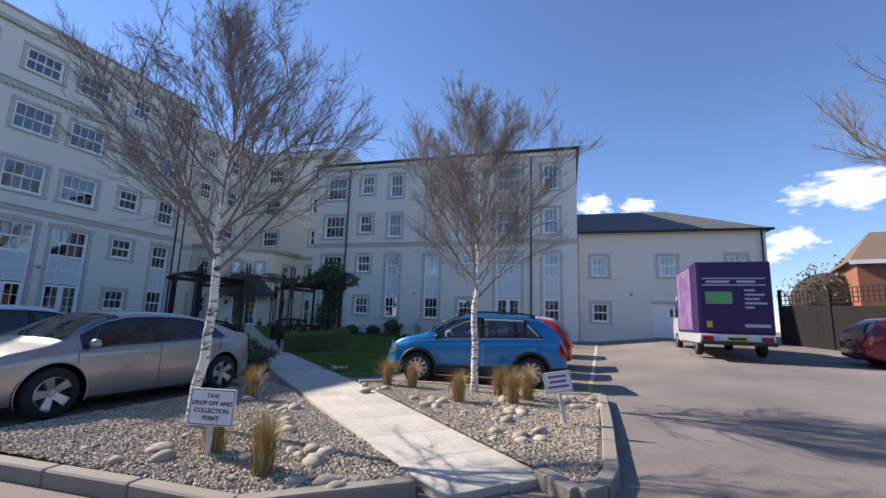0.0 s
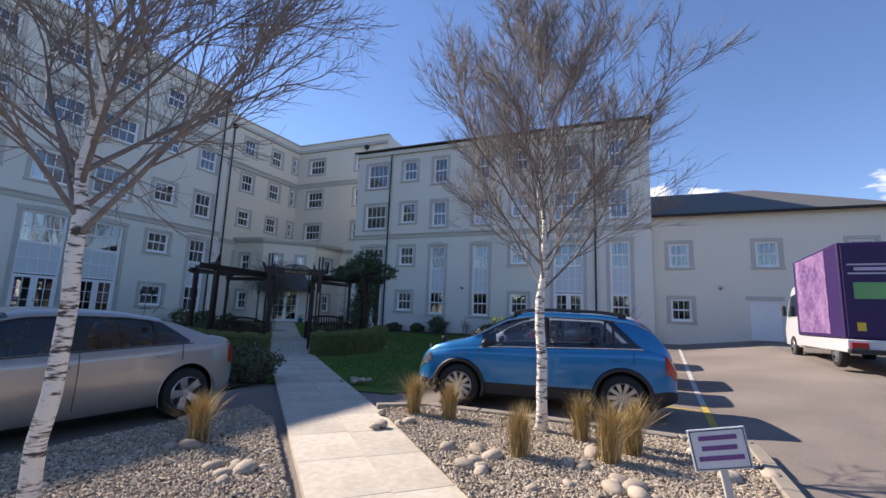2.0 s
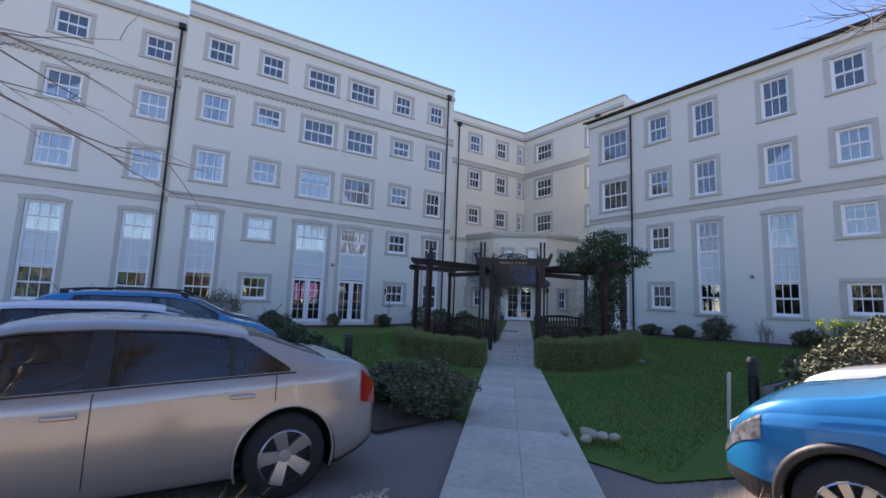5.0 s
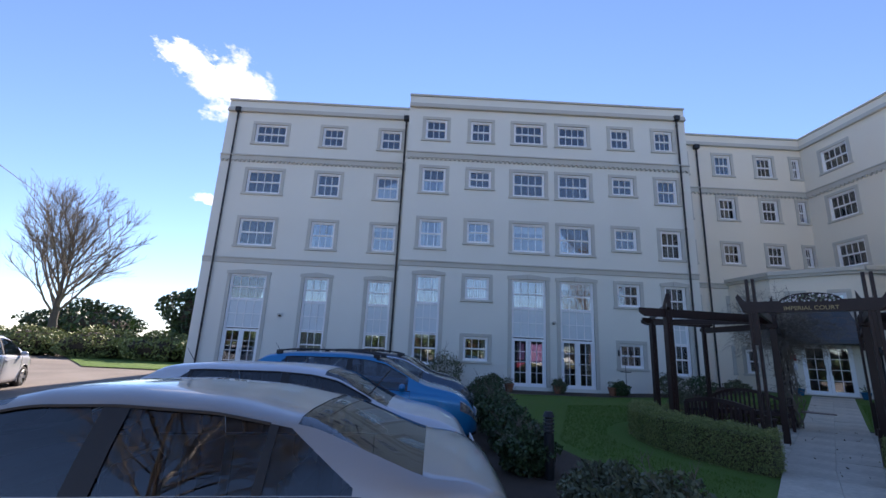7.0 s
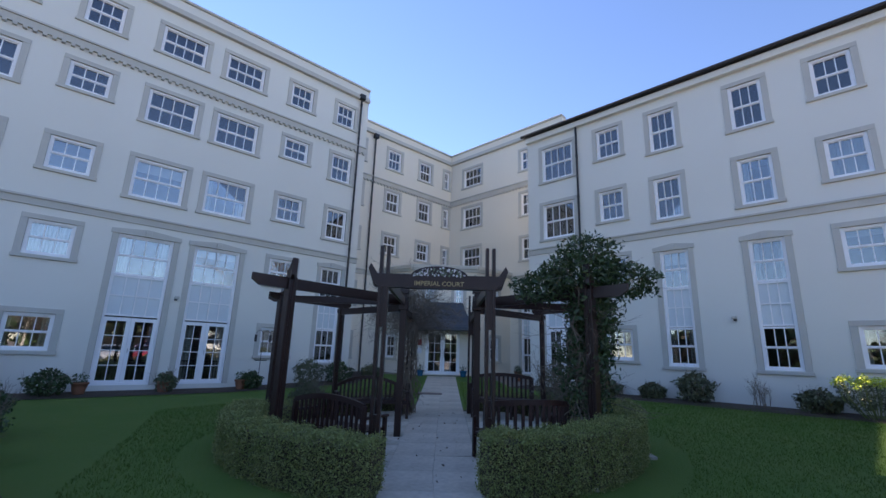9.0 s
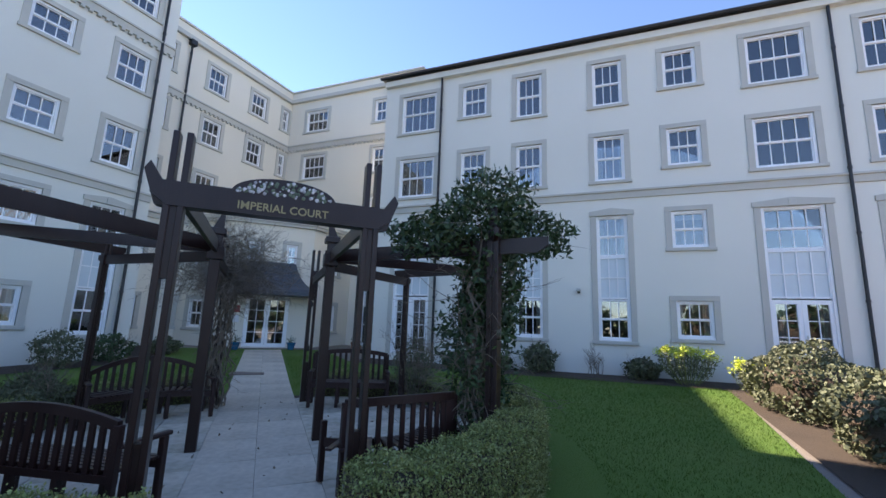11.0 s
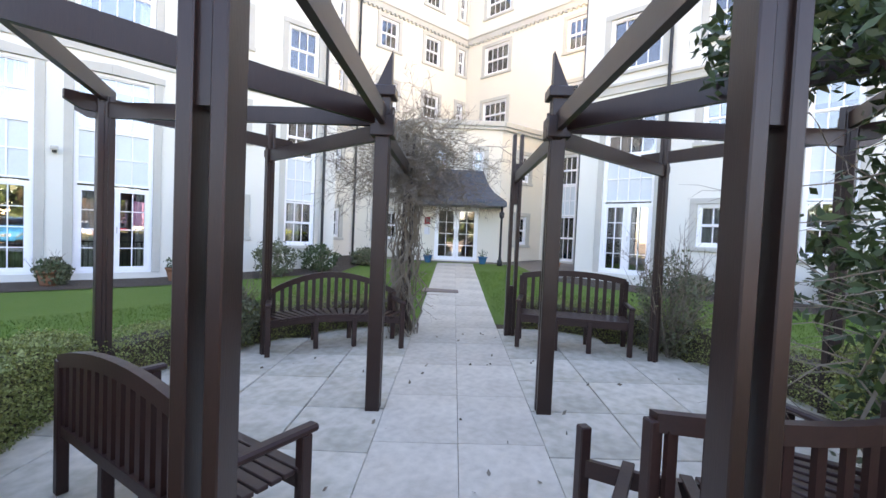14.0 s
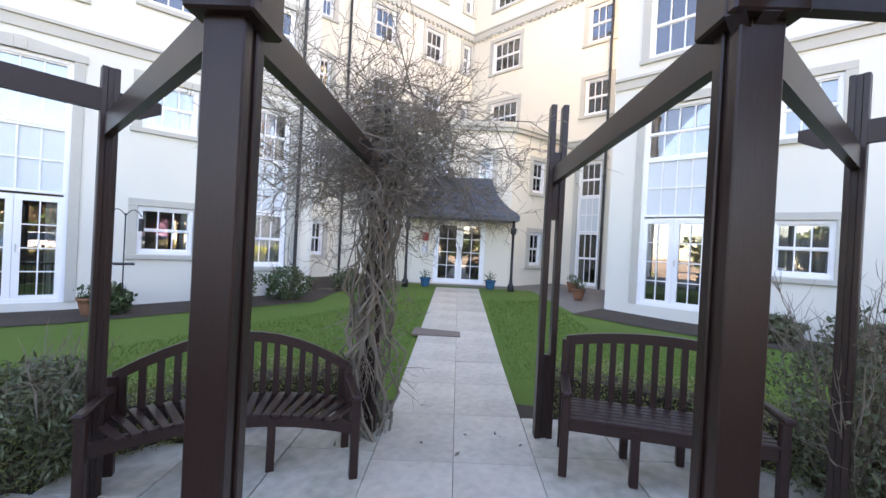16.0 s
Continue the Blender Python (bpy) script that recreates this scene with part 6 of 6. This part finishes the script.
def pebbles(name, poly, count, seed):
    """Loose gravel stones, each a lopsided eight-sided lump."""
    rng = np.random.default_rng(seed)
    xs_, ys_ = zip(*poly)
    P = []
    while len(P) < count:
        x, y = rng.uniform(min(xs_), max(xs_)), rng.uniform(min(ys_), max(ys_))
        if inside(poly, x, y):
            P.append((x, y, ground(x, y) + 0.09 + rng.uniform(0.0, 0.018)))
    P = np.array(P)
    n = len(P)
    unit = np.array([(1, 0, 0), (-1, 0, 0), (0, 1, 0), (0, -1, 0), (0, 0, 1), (0, 0, -1)], float)
    tri = np.array([(0, 2, 4), (2, 1, 4), (1, 3, 4), (3, 0, 4), (2, 0, 5), (1, 2, 5), (3, 1, 5), (0, 3, 5)])
    sz = rng.uniform(0.009, 0.02, n)
    an = rng.uniform(0, 6.28, n)
    v = unit[None] * np.stack([sz * rng.uniform(0.8, 1.6, n), sz, sz * rng.uniform(0.5, 0.9, n)], 1)[:, None, :]
    v = v + rng.normal(0, 0.003, v.shape)
    ca, sa = np.cos(an)[:, None], np.sin(an)[:, None]
    v = np.stack([v[..., 0] * ca - v[..., 1] * sa, v[..., 0] * sa + v[..., 1] * ca, v[..., 2]], -1) + P[:, None, :]
    f = (tri[None] + (np.arange(n) * 6)[:, None, None]).reshape(-1, 3)
    me = bpy.data.meshes.new(name)
    me.from_pydata(v.reshape(-1, 3).tolist(), [], f.tolist())
    me.materials.append(M_PEBBLE)
    return tagged(new(name, me), "loose pale brown gravel stones", "gravel", "", "stuff")


pebbles("gravel", [(-6.4, 3.28), (-2.77, 3.45), (-1.85, 4.3), (-5.6, 7.35), (-6.4, 7.7)], 30000, 1)
pebbles("gravel", [(-0.95, 5.0), (-0.6, 4.65), (-0.42, 4.9), (-0.42, 9.5), (-1.1, 9.3), (-4.4, 9.15), (-4.85, 8.6)], 27000, 2)
ROCKS = []
rs = random.Random(4)
for k in range(7):
    bm = bmesh.new()
    bmesh.ops.create_icosphere(bm, subdivisions=2, radius=1)
    for v in bm.verts:
        v.co *= 1 + 0.22 * noise.noise(v.co * 1.3 + Vector((k * 7, 0, 0)))
    me = bpy.data.meshes.new("rock")
    bm.to_mesh(me)
    bm.free()
    me.shade_smooth()
    me.materials.append(M_ROCK)
    ROCKS.append(me)
CLUSTERS = ((-4.5, 5.9, 9, 0.18), (-3.9, 4.9, 7, 0.16), (-3.0, 4.35, 7, 0.18), (-4.1, 3.8, 4, 0.18), (-5.3, 4.3, 5, 0.4), (-5.8, 6.3, 5, 0.35), (-2.3, 3.95, 5, 0.16), (-3.0, 7.3, 8, 0.3), (-1.5, 7.1, 12, 0.3), (-1.1, 6.1, 9, 0.25),
            (-4.2, 8.2, 5, 0.2), (-0.8, 8.2, 6, 0.2), (-2.0, 7.9, 6, 0.25), (-0.8, 8.9, 4, 0.15), (-6.6, 10.35, 5, 0.12))
for cx_, cy_, n_, sp in CLUSTERS:
    for k in range(n_):
        x, y, r = cx_ + rs.gauss(0, sp), cy_ + rs.gauss(0, sp), rs.uniform(0.035, 0.088)
        o = new("rock", rs.choice(ROCKS))
        o.matrix_basis = pose(x, y, ground(x, y) + 0.09 + r * 0.3, rs.uniform(-15, 15), rs.uniform(-15, 15), rs.uniform(0, 360)) @ Matrix.Diagonal((r * 1.35, r, r * 0.72, 1))
        tagged(o, "rounded pale beach stone lying on the gravel", "stone", "stones on the gravel")


def tuft(x, y, h, seed, lift=0.08):
    rng = np.random.default_rng(seed)
    t = thing("grass_tuft", "dry straw-coloured tuft of ornamental grass", "ornamental grass", "grass tufts", at=pose(x, y, ground(x, y) + lift))
    n = 620
    an, sp = rng.uniform(0, 6.28, n), np.abs(rng.normal(0, 0.2, n))
    hh = h * rng.uniform(0.55, 1.05, n)
    b = np.stack([rng.normal(0, 0.035, n), rng.normal(0, 0.035, n), np.zeros(n)], 1)
    d = np.stack([np.cos(an), np.sin(an), np.zeros(n)], 1)
    wd = np.stack([-np.sin(an), np.cos(an), np.zeros(n)], 1) * 0.0026
    zz = np.array([0, 0, 1.0])
    m1 = b + d * (sp * 0.4 * h)[:, None] + zz * (hh * 0.6)[:, None]
    tp = b + d * (sp * 1.7 * h)[:, None] + zz * hh[:, None]
    v = np.stack([b - wd, b + wd, m1 + wd, m1 - wd, tp], 1).reshape(-1, 3)
    i = np.arange(n)[:, None] * 5
    me = bpy.data.meshes.new("blade_clump")
    me.from_pydata(v.tolist(), [], (i + np.array([0, 1, 2, 3])).tolist() + (i + np.array([3, 2, 4])).tolist())
    me.materials.append(M_GRASS)
    o = new("blade_clump", me)
    o.parent = t
    o["kind"] = "stuff"


for k, (x, y, h) in enumerate(((-3.01, 3.85, 0.4), (-3.81, 4.09, 0.34), (-5.42, 6.25, 0.42), (-4.3, 8.6, 0.45), (-3.76, 8.6, 0.4), (-2.54, 7.65, 0.42), (-2.1, 8.6, 0.42), (-1.73, 7.96, 0.48), (-1.55, 8.35, 0.48))):
    tuft(x, y, h * 1.3, 200 + k)

# lawn blades in the part of the lawn that the walk passes
rng = np.random.default_rng(77)
LAWN = [(-9.0, 10.4), (-5.6, 10.2), (-7.4, 16.5), (-7.4, 24.4), (-12.0, 24.4), (-17, 22), (-20, 24.5), (-22, 21), (-20, 12), (-14, 10)]
P = []
while len(P) < 60000:
    x, y = rng.uniform(-22, -5.6), rng.uniform(10, 24.5)
    p = Vector((x, y, 0)) - ORIGIN
    if abs(p.dot(V)) > 0.75 and p.length > 4.3 and inside(LAWN, x, y):
        P.append((x, y, ground(x, y) + 0.02))
P = np.array(P)
n = len(P)
an, hh = rng.uniform(0, 6.28, n), rng.uniform(0.02, 0.05, n)
wd = np.stack([np.cos(an), np.sin(an), np.zeros(n)], 1) * 0.006
tp = P + np.stack([rng.normal(0, 0.015, n), rng.normal(0, 0.015, n), hh], 1)
me = bpy.data.meshes.new("grass_blades")
me.from_pydata(np.stack([P - wd, P + wd, tp], 1).reshape(-1, 3).tolist(), [], np.arange(n * 3).reshape(-1, 3).tolist())
me.materials.append(M_LAWN)
tagged(new("grass_blades", me), "short green blades of the lawn", "grass", "", "stuff")

# ---- small garden things ----
M_TERRA = mat("terracotta", (0.3, 0.13, 0.07), (0.22, 0.1, 0.06), 4, 40, 0.85, bump=0.15)
M_BLUEPOT = mat("blue_glaze", (0.02, 0.12, 0.24), (0.03, 0.16, 0.28), 4, 40, 0.25, bump=0)


def pot(x, y, r, h, material, label, leafy, seed):
    t = thing("plant_pot", label, "plant pot", "pots by the doors", at=pose(x, y, ground(x, y) + 0.03))
    bm = bmesh.new()
    tube(bm, [Vector((0, 0, z * h)) for z in (0, 0.02, 0.5, 0.85, 0.86, 1.0, 1.0, 0.9)], [r * q for q in (0.62, 0.66, 0.85, 0.96, 1.06, 1.08, 0.94, 0.92)], 18)
    part("pot", bm, material, t, smooth=True)
    rng_ = np.random.default_rng(seed)
    pts_ = blob(rng_, leafy, (0, 0, h + 0.12), (r * 1.1, r * 1.1, 0.17), 0.2)
    scatter("leaves", t, M_LEAF2, pts_, 0.03, rng_, 2.4, 0.6)


for s_, r_ in ((12.3, -1.02), (12.3, 1.02)):
    x, y = axis_xy(s_, r_)
    pot(x, y, 0.17, 0.28, M_BLUEPOT, "blue glazed pot with a small plant by the entrance", 90, 1)
for x, y in ((-23.4, 10.6), (-23.35, 12.62), (-23.3, 14.9)):
    pot(x, y, 0.2, 0.32, M_TERRA, "terracotta pot with a low plant by the wall", 160, 2)
for x, y in ((-20.6, 26.6), (-19.7, 25.5)):
    pot(x, y, 0.18, 0.3, M_TERRA, "brown pot by the side door", 160, 3)
# bollards
for x, y in ((-6.29, 13.5), (-11.0, 9.0)):
    t = thing("bollard_light", "short black ribbed bollard light at the lawn's edge", "bollard", "bollard lights", at=pose(x, y, ground(x, y)))
    bm = bmesh.new()
    tube(bm, [Vector((0, 0, z)) for z in (0, 0.62, 0.63, 0.82, 0.83, 0.9)], [0.07, 0.07, 0.055, 0.055, 0.085, 0.05], 14)
    part("shaft", bm, M_PIPE, t)
    for k in range(4):
        bm = bmesh.new()
        tube(bm, [Vector((0, 0, 0.645 + k * 0.045)), Vector((0, 0, 0.665 + k * 0.045))], [0.08, 0.075], 14)
        part("louvre", bm, M_PIPE, t)
# white marker stake by the bollard
o = part("marker_stake", boxmesh(-0.02, 0.02, -0.015, 0.015, 0, 0.75, 0.004), M_STAKE, None)
o.matrix_basis = pose(-6.2, 12.55, ground(-6.2, 12.55), 0, 2, 0)
tagged(o, "thin pale wooden stake in the lawn's edge", "stake")
# bird feeder
t = thing("bird_feeder", "black metal bird feeder pole by the wall", "bird feeder", at=pose(-23.0, 15.35, ground(-23.0, 15.35)))
bm = bmesh.new()
tube(bm, [Vector((0, 0, 0)), Vector((0, 0, 1.95))], [0.012, 0.012], 6)
part("pole", bm, M_PIPE, t)
for sx in (-1, 1):
    bm = bmesh.new()
    tube(bm, [Vector((0, sx * 0.25 * a / 8, 1.9 + 0.12 * math.sin(a / 8 * 3.14))) for a in range(9)], [0.009] * 9, 5)
    part("arm", bm, M_PIPE, t)
    bm = bmesh.new()
    tube(bm, [Vector((0, sx * 0.25, 1.62)), Vector((0, sx * 0.25, 1.86))], [0.045, 0.045], 8)
    part("feeder", bm, M_TRIM, t)
part("tray", boxmesh(-0.16, 0.16, -0.16, 0.16, 0.98, 1.01), M_TRIM, t)
# wall lamps and cameras
for m, x, z in ((mW, 7.06, 3.12), (mS, 4.1, 3.0), (mN, 7.4, 2.95), (mA, 2.75, 3.1)):
    t = thing("wall_lamp", "small grey floodlight fixed on the wall", "wall light", "wall lights", at=m @ pose(x, 0, z))
    part("bracket", boxmesh(-0.04, 0.04, -0.12, 0.0, -0.04, 0.04, 0.005), M_PIPE, t)
    part("head", boxmesh(-0.07, 0.07, -0.22, -0.12, 0.0, 0.1, 0.02), M_STONE, t)
# red box, notices by the doors
M_REDBOX = mat("red_box", (0.4, 0.02, 0.02), None, 3, 30, 0.5, bump=0)
o = part("fire_box", boxmesh(-0.18, 0.18, -0.16, 0, 0, 0.36, 0.01), M_REDBOX, None)
o.matrix_basis = mN2 @ pose(6.95, 0, 1.2)
tagged(o, "red metal box fixed on the wall", "box")
for r_, z_, mt in ((-1.15, 2.15, M_REDBOX), (-1.15, 1.75, M_SIGN)):
    x, y = axis_xy(BS - 0.01, r_)
    o = part("notice", boxmesh(-0.11, 0.11, -0.015, 0, -0.14, 0.14, 0.003), mt, None)
    o.matrix_basis = pose(x, y, z_, 0, 0, 47.52)
    tagged(o, "small notice plate beside the entrance", "notice")
# drain cover in the path
M_COVER = mat("drain_cover", (0.2, 0.15, 0.12), None, 3, 40, 0.8, bump=0.2)
o = part("drain_cover", boxmesh(-0.42, 0.42, -0.3, 0.3, -0.02, 0.012, 0.004), M_COVER, None)
o.matrix_basis = axis_pose(6.4, -0.35, 0.062)
tagged(o, "brownish inspection cover set in the path", "drain cover")
# fallen leaves on the slabs
rng = np.random.default_rng(31)
pts = []
for k in range(70):
    s_, r_ = rng.uniform(-3, 3.2), rng.normal(0, 1.4)
    if abs(r_) < 2.9:
        x, y = axis_xy(s_, r_)
        pts.append((x, y, ground(x, y) + 0.075))
o = scatter("fallen_leaves", None, M_TWIG, pts, 0.03, rng, 2.0)
tagged(o, "dry brown leaves lying on the paving", "leaves", "", "stuff")

# ---- fence, far house, far greenery ----
fence = thing("fence", "dark close-boarded fence with a lattice top", "fence")
a, b = Vector((7.6, 25.5, 0)), Vector((12.5, 14.0, 0))
n = 60
me = None
ang = math.degrees(math.atan2(b.y - a.y, b.x - a.x))
for k in range(n):
    p = a.lerp(b, (k + 0.5) / n)
    m = pose(p.x, p.y, ground(p.x, p.y), 0, 0, ang)
    if me is None:
        o = part("board", boxmesh(-0.115, 0.115, -0.012 , 0.012, 0, 1.8, 0.003), M_FENCE, fence)
        o.matrix_basis = m
        me = o.data
    else:
        piece("board", me, fence, m)
for k in range(6):
    p = a.lerp(b, k / 5)
    part("post", boxmesh(-0.06, 0.06, -0.06, 0.06, 0, 2.5, 0.006), M_FENCE, fence).matrix_basis = pose(p.x, p.y, ground(p.x, p.y), 0, 0, ang)
m = pose(a.x, a.y, ground(a.x, a.y), 0, 0, ang)
Lf = (b - a).length
for k in range(int(Lf / 0.2)):
    part("lattice_bar", boxmesh(-0.015, 0.015, -0.01, 0.01, 1.82, 2.4), M_FENCE, fence).matrix_basis = m @ pose(0.1 + k * 0.2, 0, 0)
for k in range(4):
    part("lattice_rail", boxmesh(0, Lf, -0.012, 0.012, 1.82 + k * 0.19, 1.85 + k * 0.19), M_FENCE, fence).matrix_basis = m

M_TILE = mat("roof_tile", (0.19, 0.135, 0.085), (0.14, 0.1, 0.065), 1, 12, 0.9, bump=0.4, dist=0.03)
far_house = thing("brick_house", "red brick house with a mossy tiled roof beyond the fence", "house")
mH = pose(14.4, 34, 0.6, 0, 0, -14)
hw = [("sash", 3.0, 1.5, 3.4, 4.7, False, None), ("sash", 8.0, 1.5, 3.4, 4.7, False, None)]
bm = bmesh.new()
facade(bm, 12, 0, 5.2, [(x - w / 2, x + w / 2, c_, d) for _, x, w, c_, d, _, _ in hw])
box(bm, 0, 0.3, 0.31, 8, 0, 5.2)
box(bm, 11.7, 12, 0.31, 8, 0, 5.2)
part("wall", bm, M_BRICK, far_house).matrix_basis = mH
for kind, x, w, c_, d, hood, mid in hw:
    window(far_house, mH, kind, x, w, c_, d, hood, mid)
bm = bmesh.new()
q = [bm.verts.new(c_) for c_ in ((-0.4, -0.5, 5.15), (12.4, -0.5, 5.15), (12.4, 8.4, 5.15), (-0.4, 8.4, 5.15), (1.5, 4, 7.6), (12.4, 4, 7.6))]
for f in ((0, 1, 5, 4), (2, 3, 4, 5), (3, 0, 4), (1, 2, 5), (3, 2, 1, 0)):
    bm.faces.new([q[i] for i in f])
part("roof", bm, M_TILE, far_house).matrix_basis = mH
part("fascia", boxmesh(-0.4, 12.4, -0.55, -0.5, 4.95, 5.2), M_UPVC, far_house).matrix_basis = mH


def mass(name, x, y, rad, h, count, leaf, seed, label, category, material=M_LEAF):
    rng_ = np.random.default_rng(seed)
    t_ = thing(name, label, category, at=pose(x, y, ground(x, y)))
    pts_ = blob(rng_, count, (0, 0, h * 0.5), (rad[0], rad[1], h * 0.55), 0.6)
    scatter("leaves", t_, material, pts_[pts_[:, 2] > 0], leaf, rng_, 1.4)
    # Dark filling behind the leaf shell, standing for shade inside the mass.
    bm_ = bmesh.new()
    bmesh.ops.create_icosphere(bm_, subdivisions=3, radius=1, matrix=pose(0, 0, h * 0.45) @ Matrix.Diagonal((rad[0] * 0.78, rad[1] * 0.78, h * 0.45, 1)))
    part("core", bm_, M_SOIL_AND_SHADE, t_)


for k, (x, y, rx, ry, h) in enumerate(((-34, -6.5, 2.5, 2.2, 1.9), (-34.5, -10.5, 2.4, 2.6, 1.8), (-35, -15, 2.4, 3.0, 1.9), (-35.5, -20, 2.4, 3.0, 1.8), (-36, -25, 2.4, 3.0, 1.9), (-36.5, -30, 2.4, 3.0, 1.8))):
    mass("garden_hedge", x, y, (rx, ry), h, 5000, 0.12, 300 + k, "thick dark hedge along the drive", "hedge")
mass("evergreen_tree", -40, -9.5, (4.0, 4.0), 6.5, 9000, 0.22, 320, "dense dark round evergreen tree", "tree", M_LEAF2)
mass("evergreen_tree", -56, -32, (6.0, 5.0), 5.0, 6000, 0.3, 321, "dense dark round evergreen tree", "tree", M_LEAF2)
mass("far_bush", 14.5, 38, (3.0, 2.0), 5.0, 900, 0.15, 322, "brownish winter bush beyond the fence", "shrub", M_SHRUB)

# unseen trees, added beyond the drive and car park, to darken the windows' reflections
for k in range(11):
    a_ = radians(-112 + k * 13)
    mass("unseen_tree", -4 + 52 * math.cos(a_), 8 + 52 * math.sin(a_), (6.6, 6.6), 6.5 + 1.6 * math.sin(k * 2.3), 1500, 0.6, 400 + k, "unseen dark leafy tree added for the windows to mirror", "tree", M_LEAF2)

# ---- clouds, far off: ragged sheets of vapour as part of the sky's backdrop ----
def cloud_mat(name, seed):
    m, n, l, b = node_mat(name)
    n.remove(b)
    tc, gr, nz, mr, mx = n.new("ShaderNodeTexCoord"), n.new("ShaderNodeTexGradient"), n.new("ShaderNodeTexNoise"), n.new("ShaderNodeMapRange"), n.new("ShaderNodeMixShader")
    tr, em, ad = n.new("ShaderNodeBsdfTransparent"), n.new("ShaderNodeEmission"), n.new("ShaderNodeMath")
    gr.gradient_type = "SPHERICAL"
    mp = n.new("ShaderNodeMapping")
    mp.inputs["Location"].default_value = (seed * 3.7, seed * 1.3, 0)
    nz.inputs["Scale"].default_value, nz.inputs["Detail"].default_value, nz.inputs["Roughness"].default_value = 2.6, 8, 0.62
    em.inputs["Color"].default_value, em.inputs["Strength"].default_value = (0.95, 0.97, 1.0, 1), 0.8
    l.new(tc.outputs["Object"], gr.inputs["Vector"])
    l.new(tc.outputs["Object"], mp.inputs["Vector"])
    l.new(mp.outputs["Vector"], nz.inputs["Vector"])
    ad.operation = "MULTIPLY_ADD"
    ad.inputs[1].default_value = 1.5
    l.new(nz.outputs["Fac"], ad.inputs[0])
    l.new(gr.outputs["Fac"], ad.inputs[2])
    mr.inputs["From Min"].default_value, mr.inputs["From Max"].default_value = 1.12, 1.4
    l.new(ad.outputs[0], mr.inputs["Value"])
    l.new(mr.outputs["Result"], mx.inputs["Fac"])
    l.new(tr.outputs[0], mx.inputs[1])
    l.new(em.outputs[0], mx.inputs[2])
    l.new(mx.outputs[0], n["Material Output"].inputs["Surface"])
    return m


for az, el, w, h, sd in ((208.5, 29.5, 190, 150, 1), (214, 31, 120, 70, 2), (66, 14, 200, 80, 3), (90.5, 15.0, 90, 60, 4), (85.5, 14.6, 90, 40, 5), (70.5, 9.5, 110, 50, 6), (73, 8, 90, 40, 7), (209, 16.5, 60, 30, 8)):
    bm = bmesh.new()
    bm.faces.new([bm.verts.new(c) for c in ((-1, -1, 0), (1, -1, 0), (1, 1, 0), (-1, 1, 0))])
    o = part("backdrop_cloud", bm, cloud_mat("cloud_vapour", sd), None)
    a_, e_ = radians(az), radians(el)
    at = Vector((math.cos(a_) * math.cos(e_), math.sin(a_) * math.cos(e_), math.sin(e_))) * 1500
    o.matrix_basis = look(at, (0, 0, 0)) @ Matrix.Diagonal((w, h, 1, 1))
    o.visible_shadow = False
    tagged(o, "small ragged white fair-weather cloud", "cloud", "", "structure")
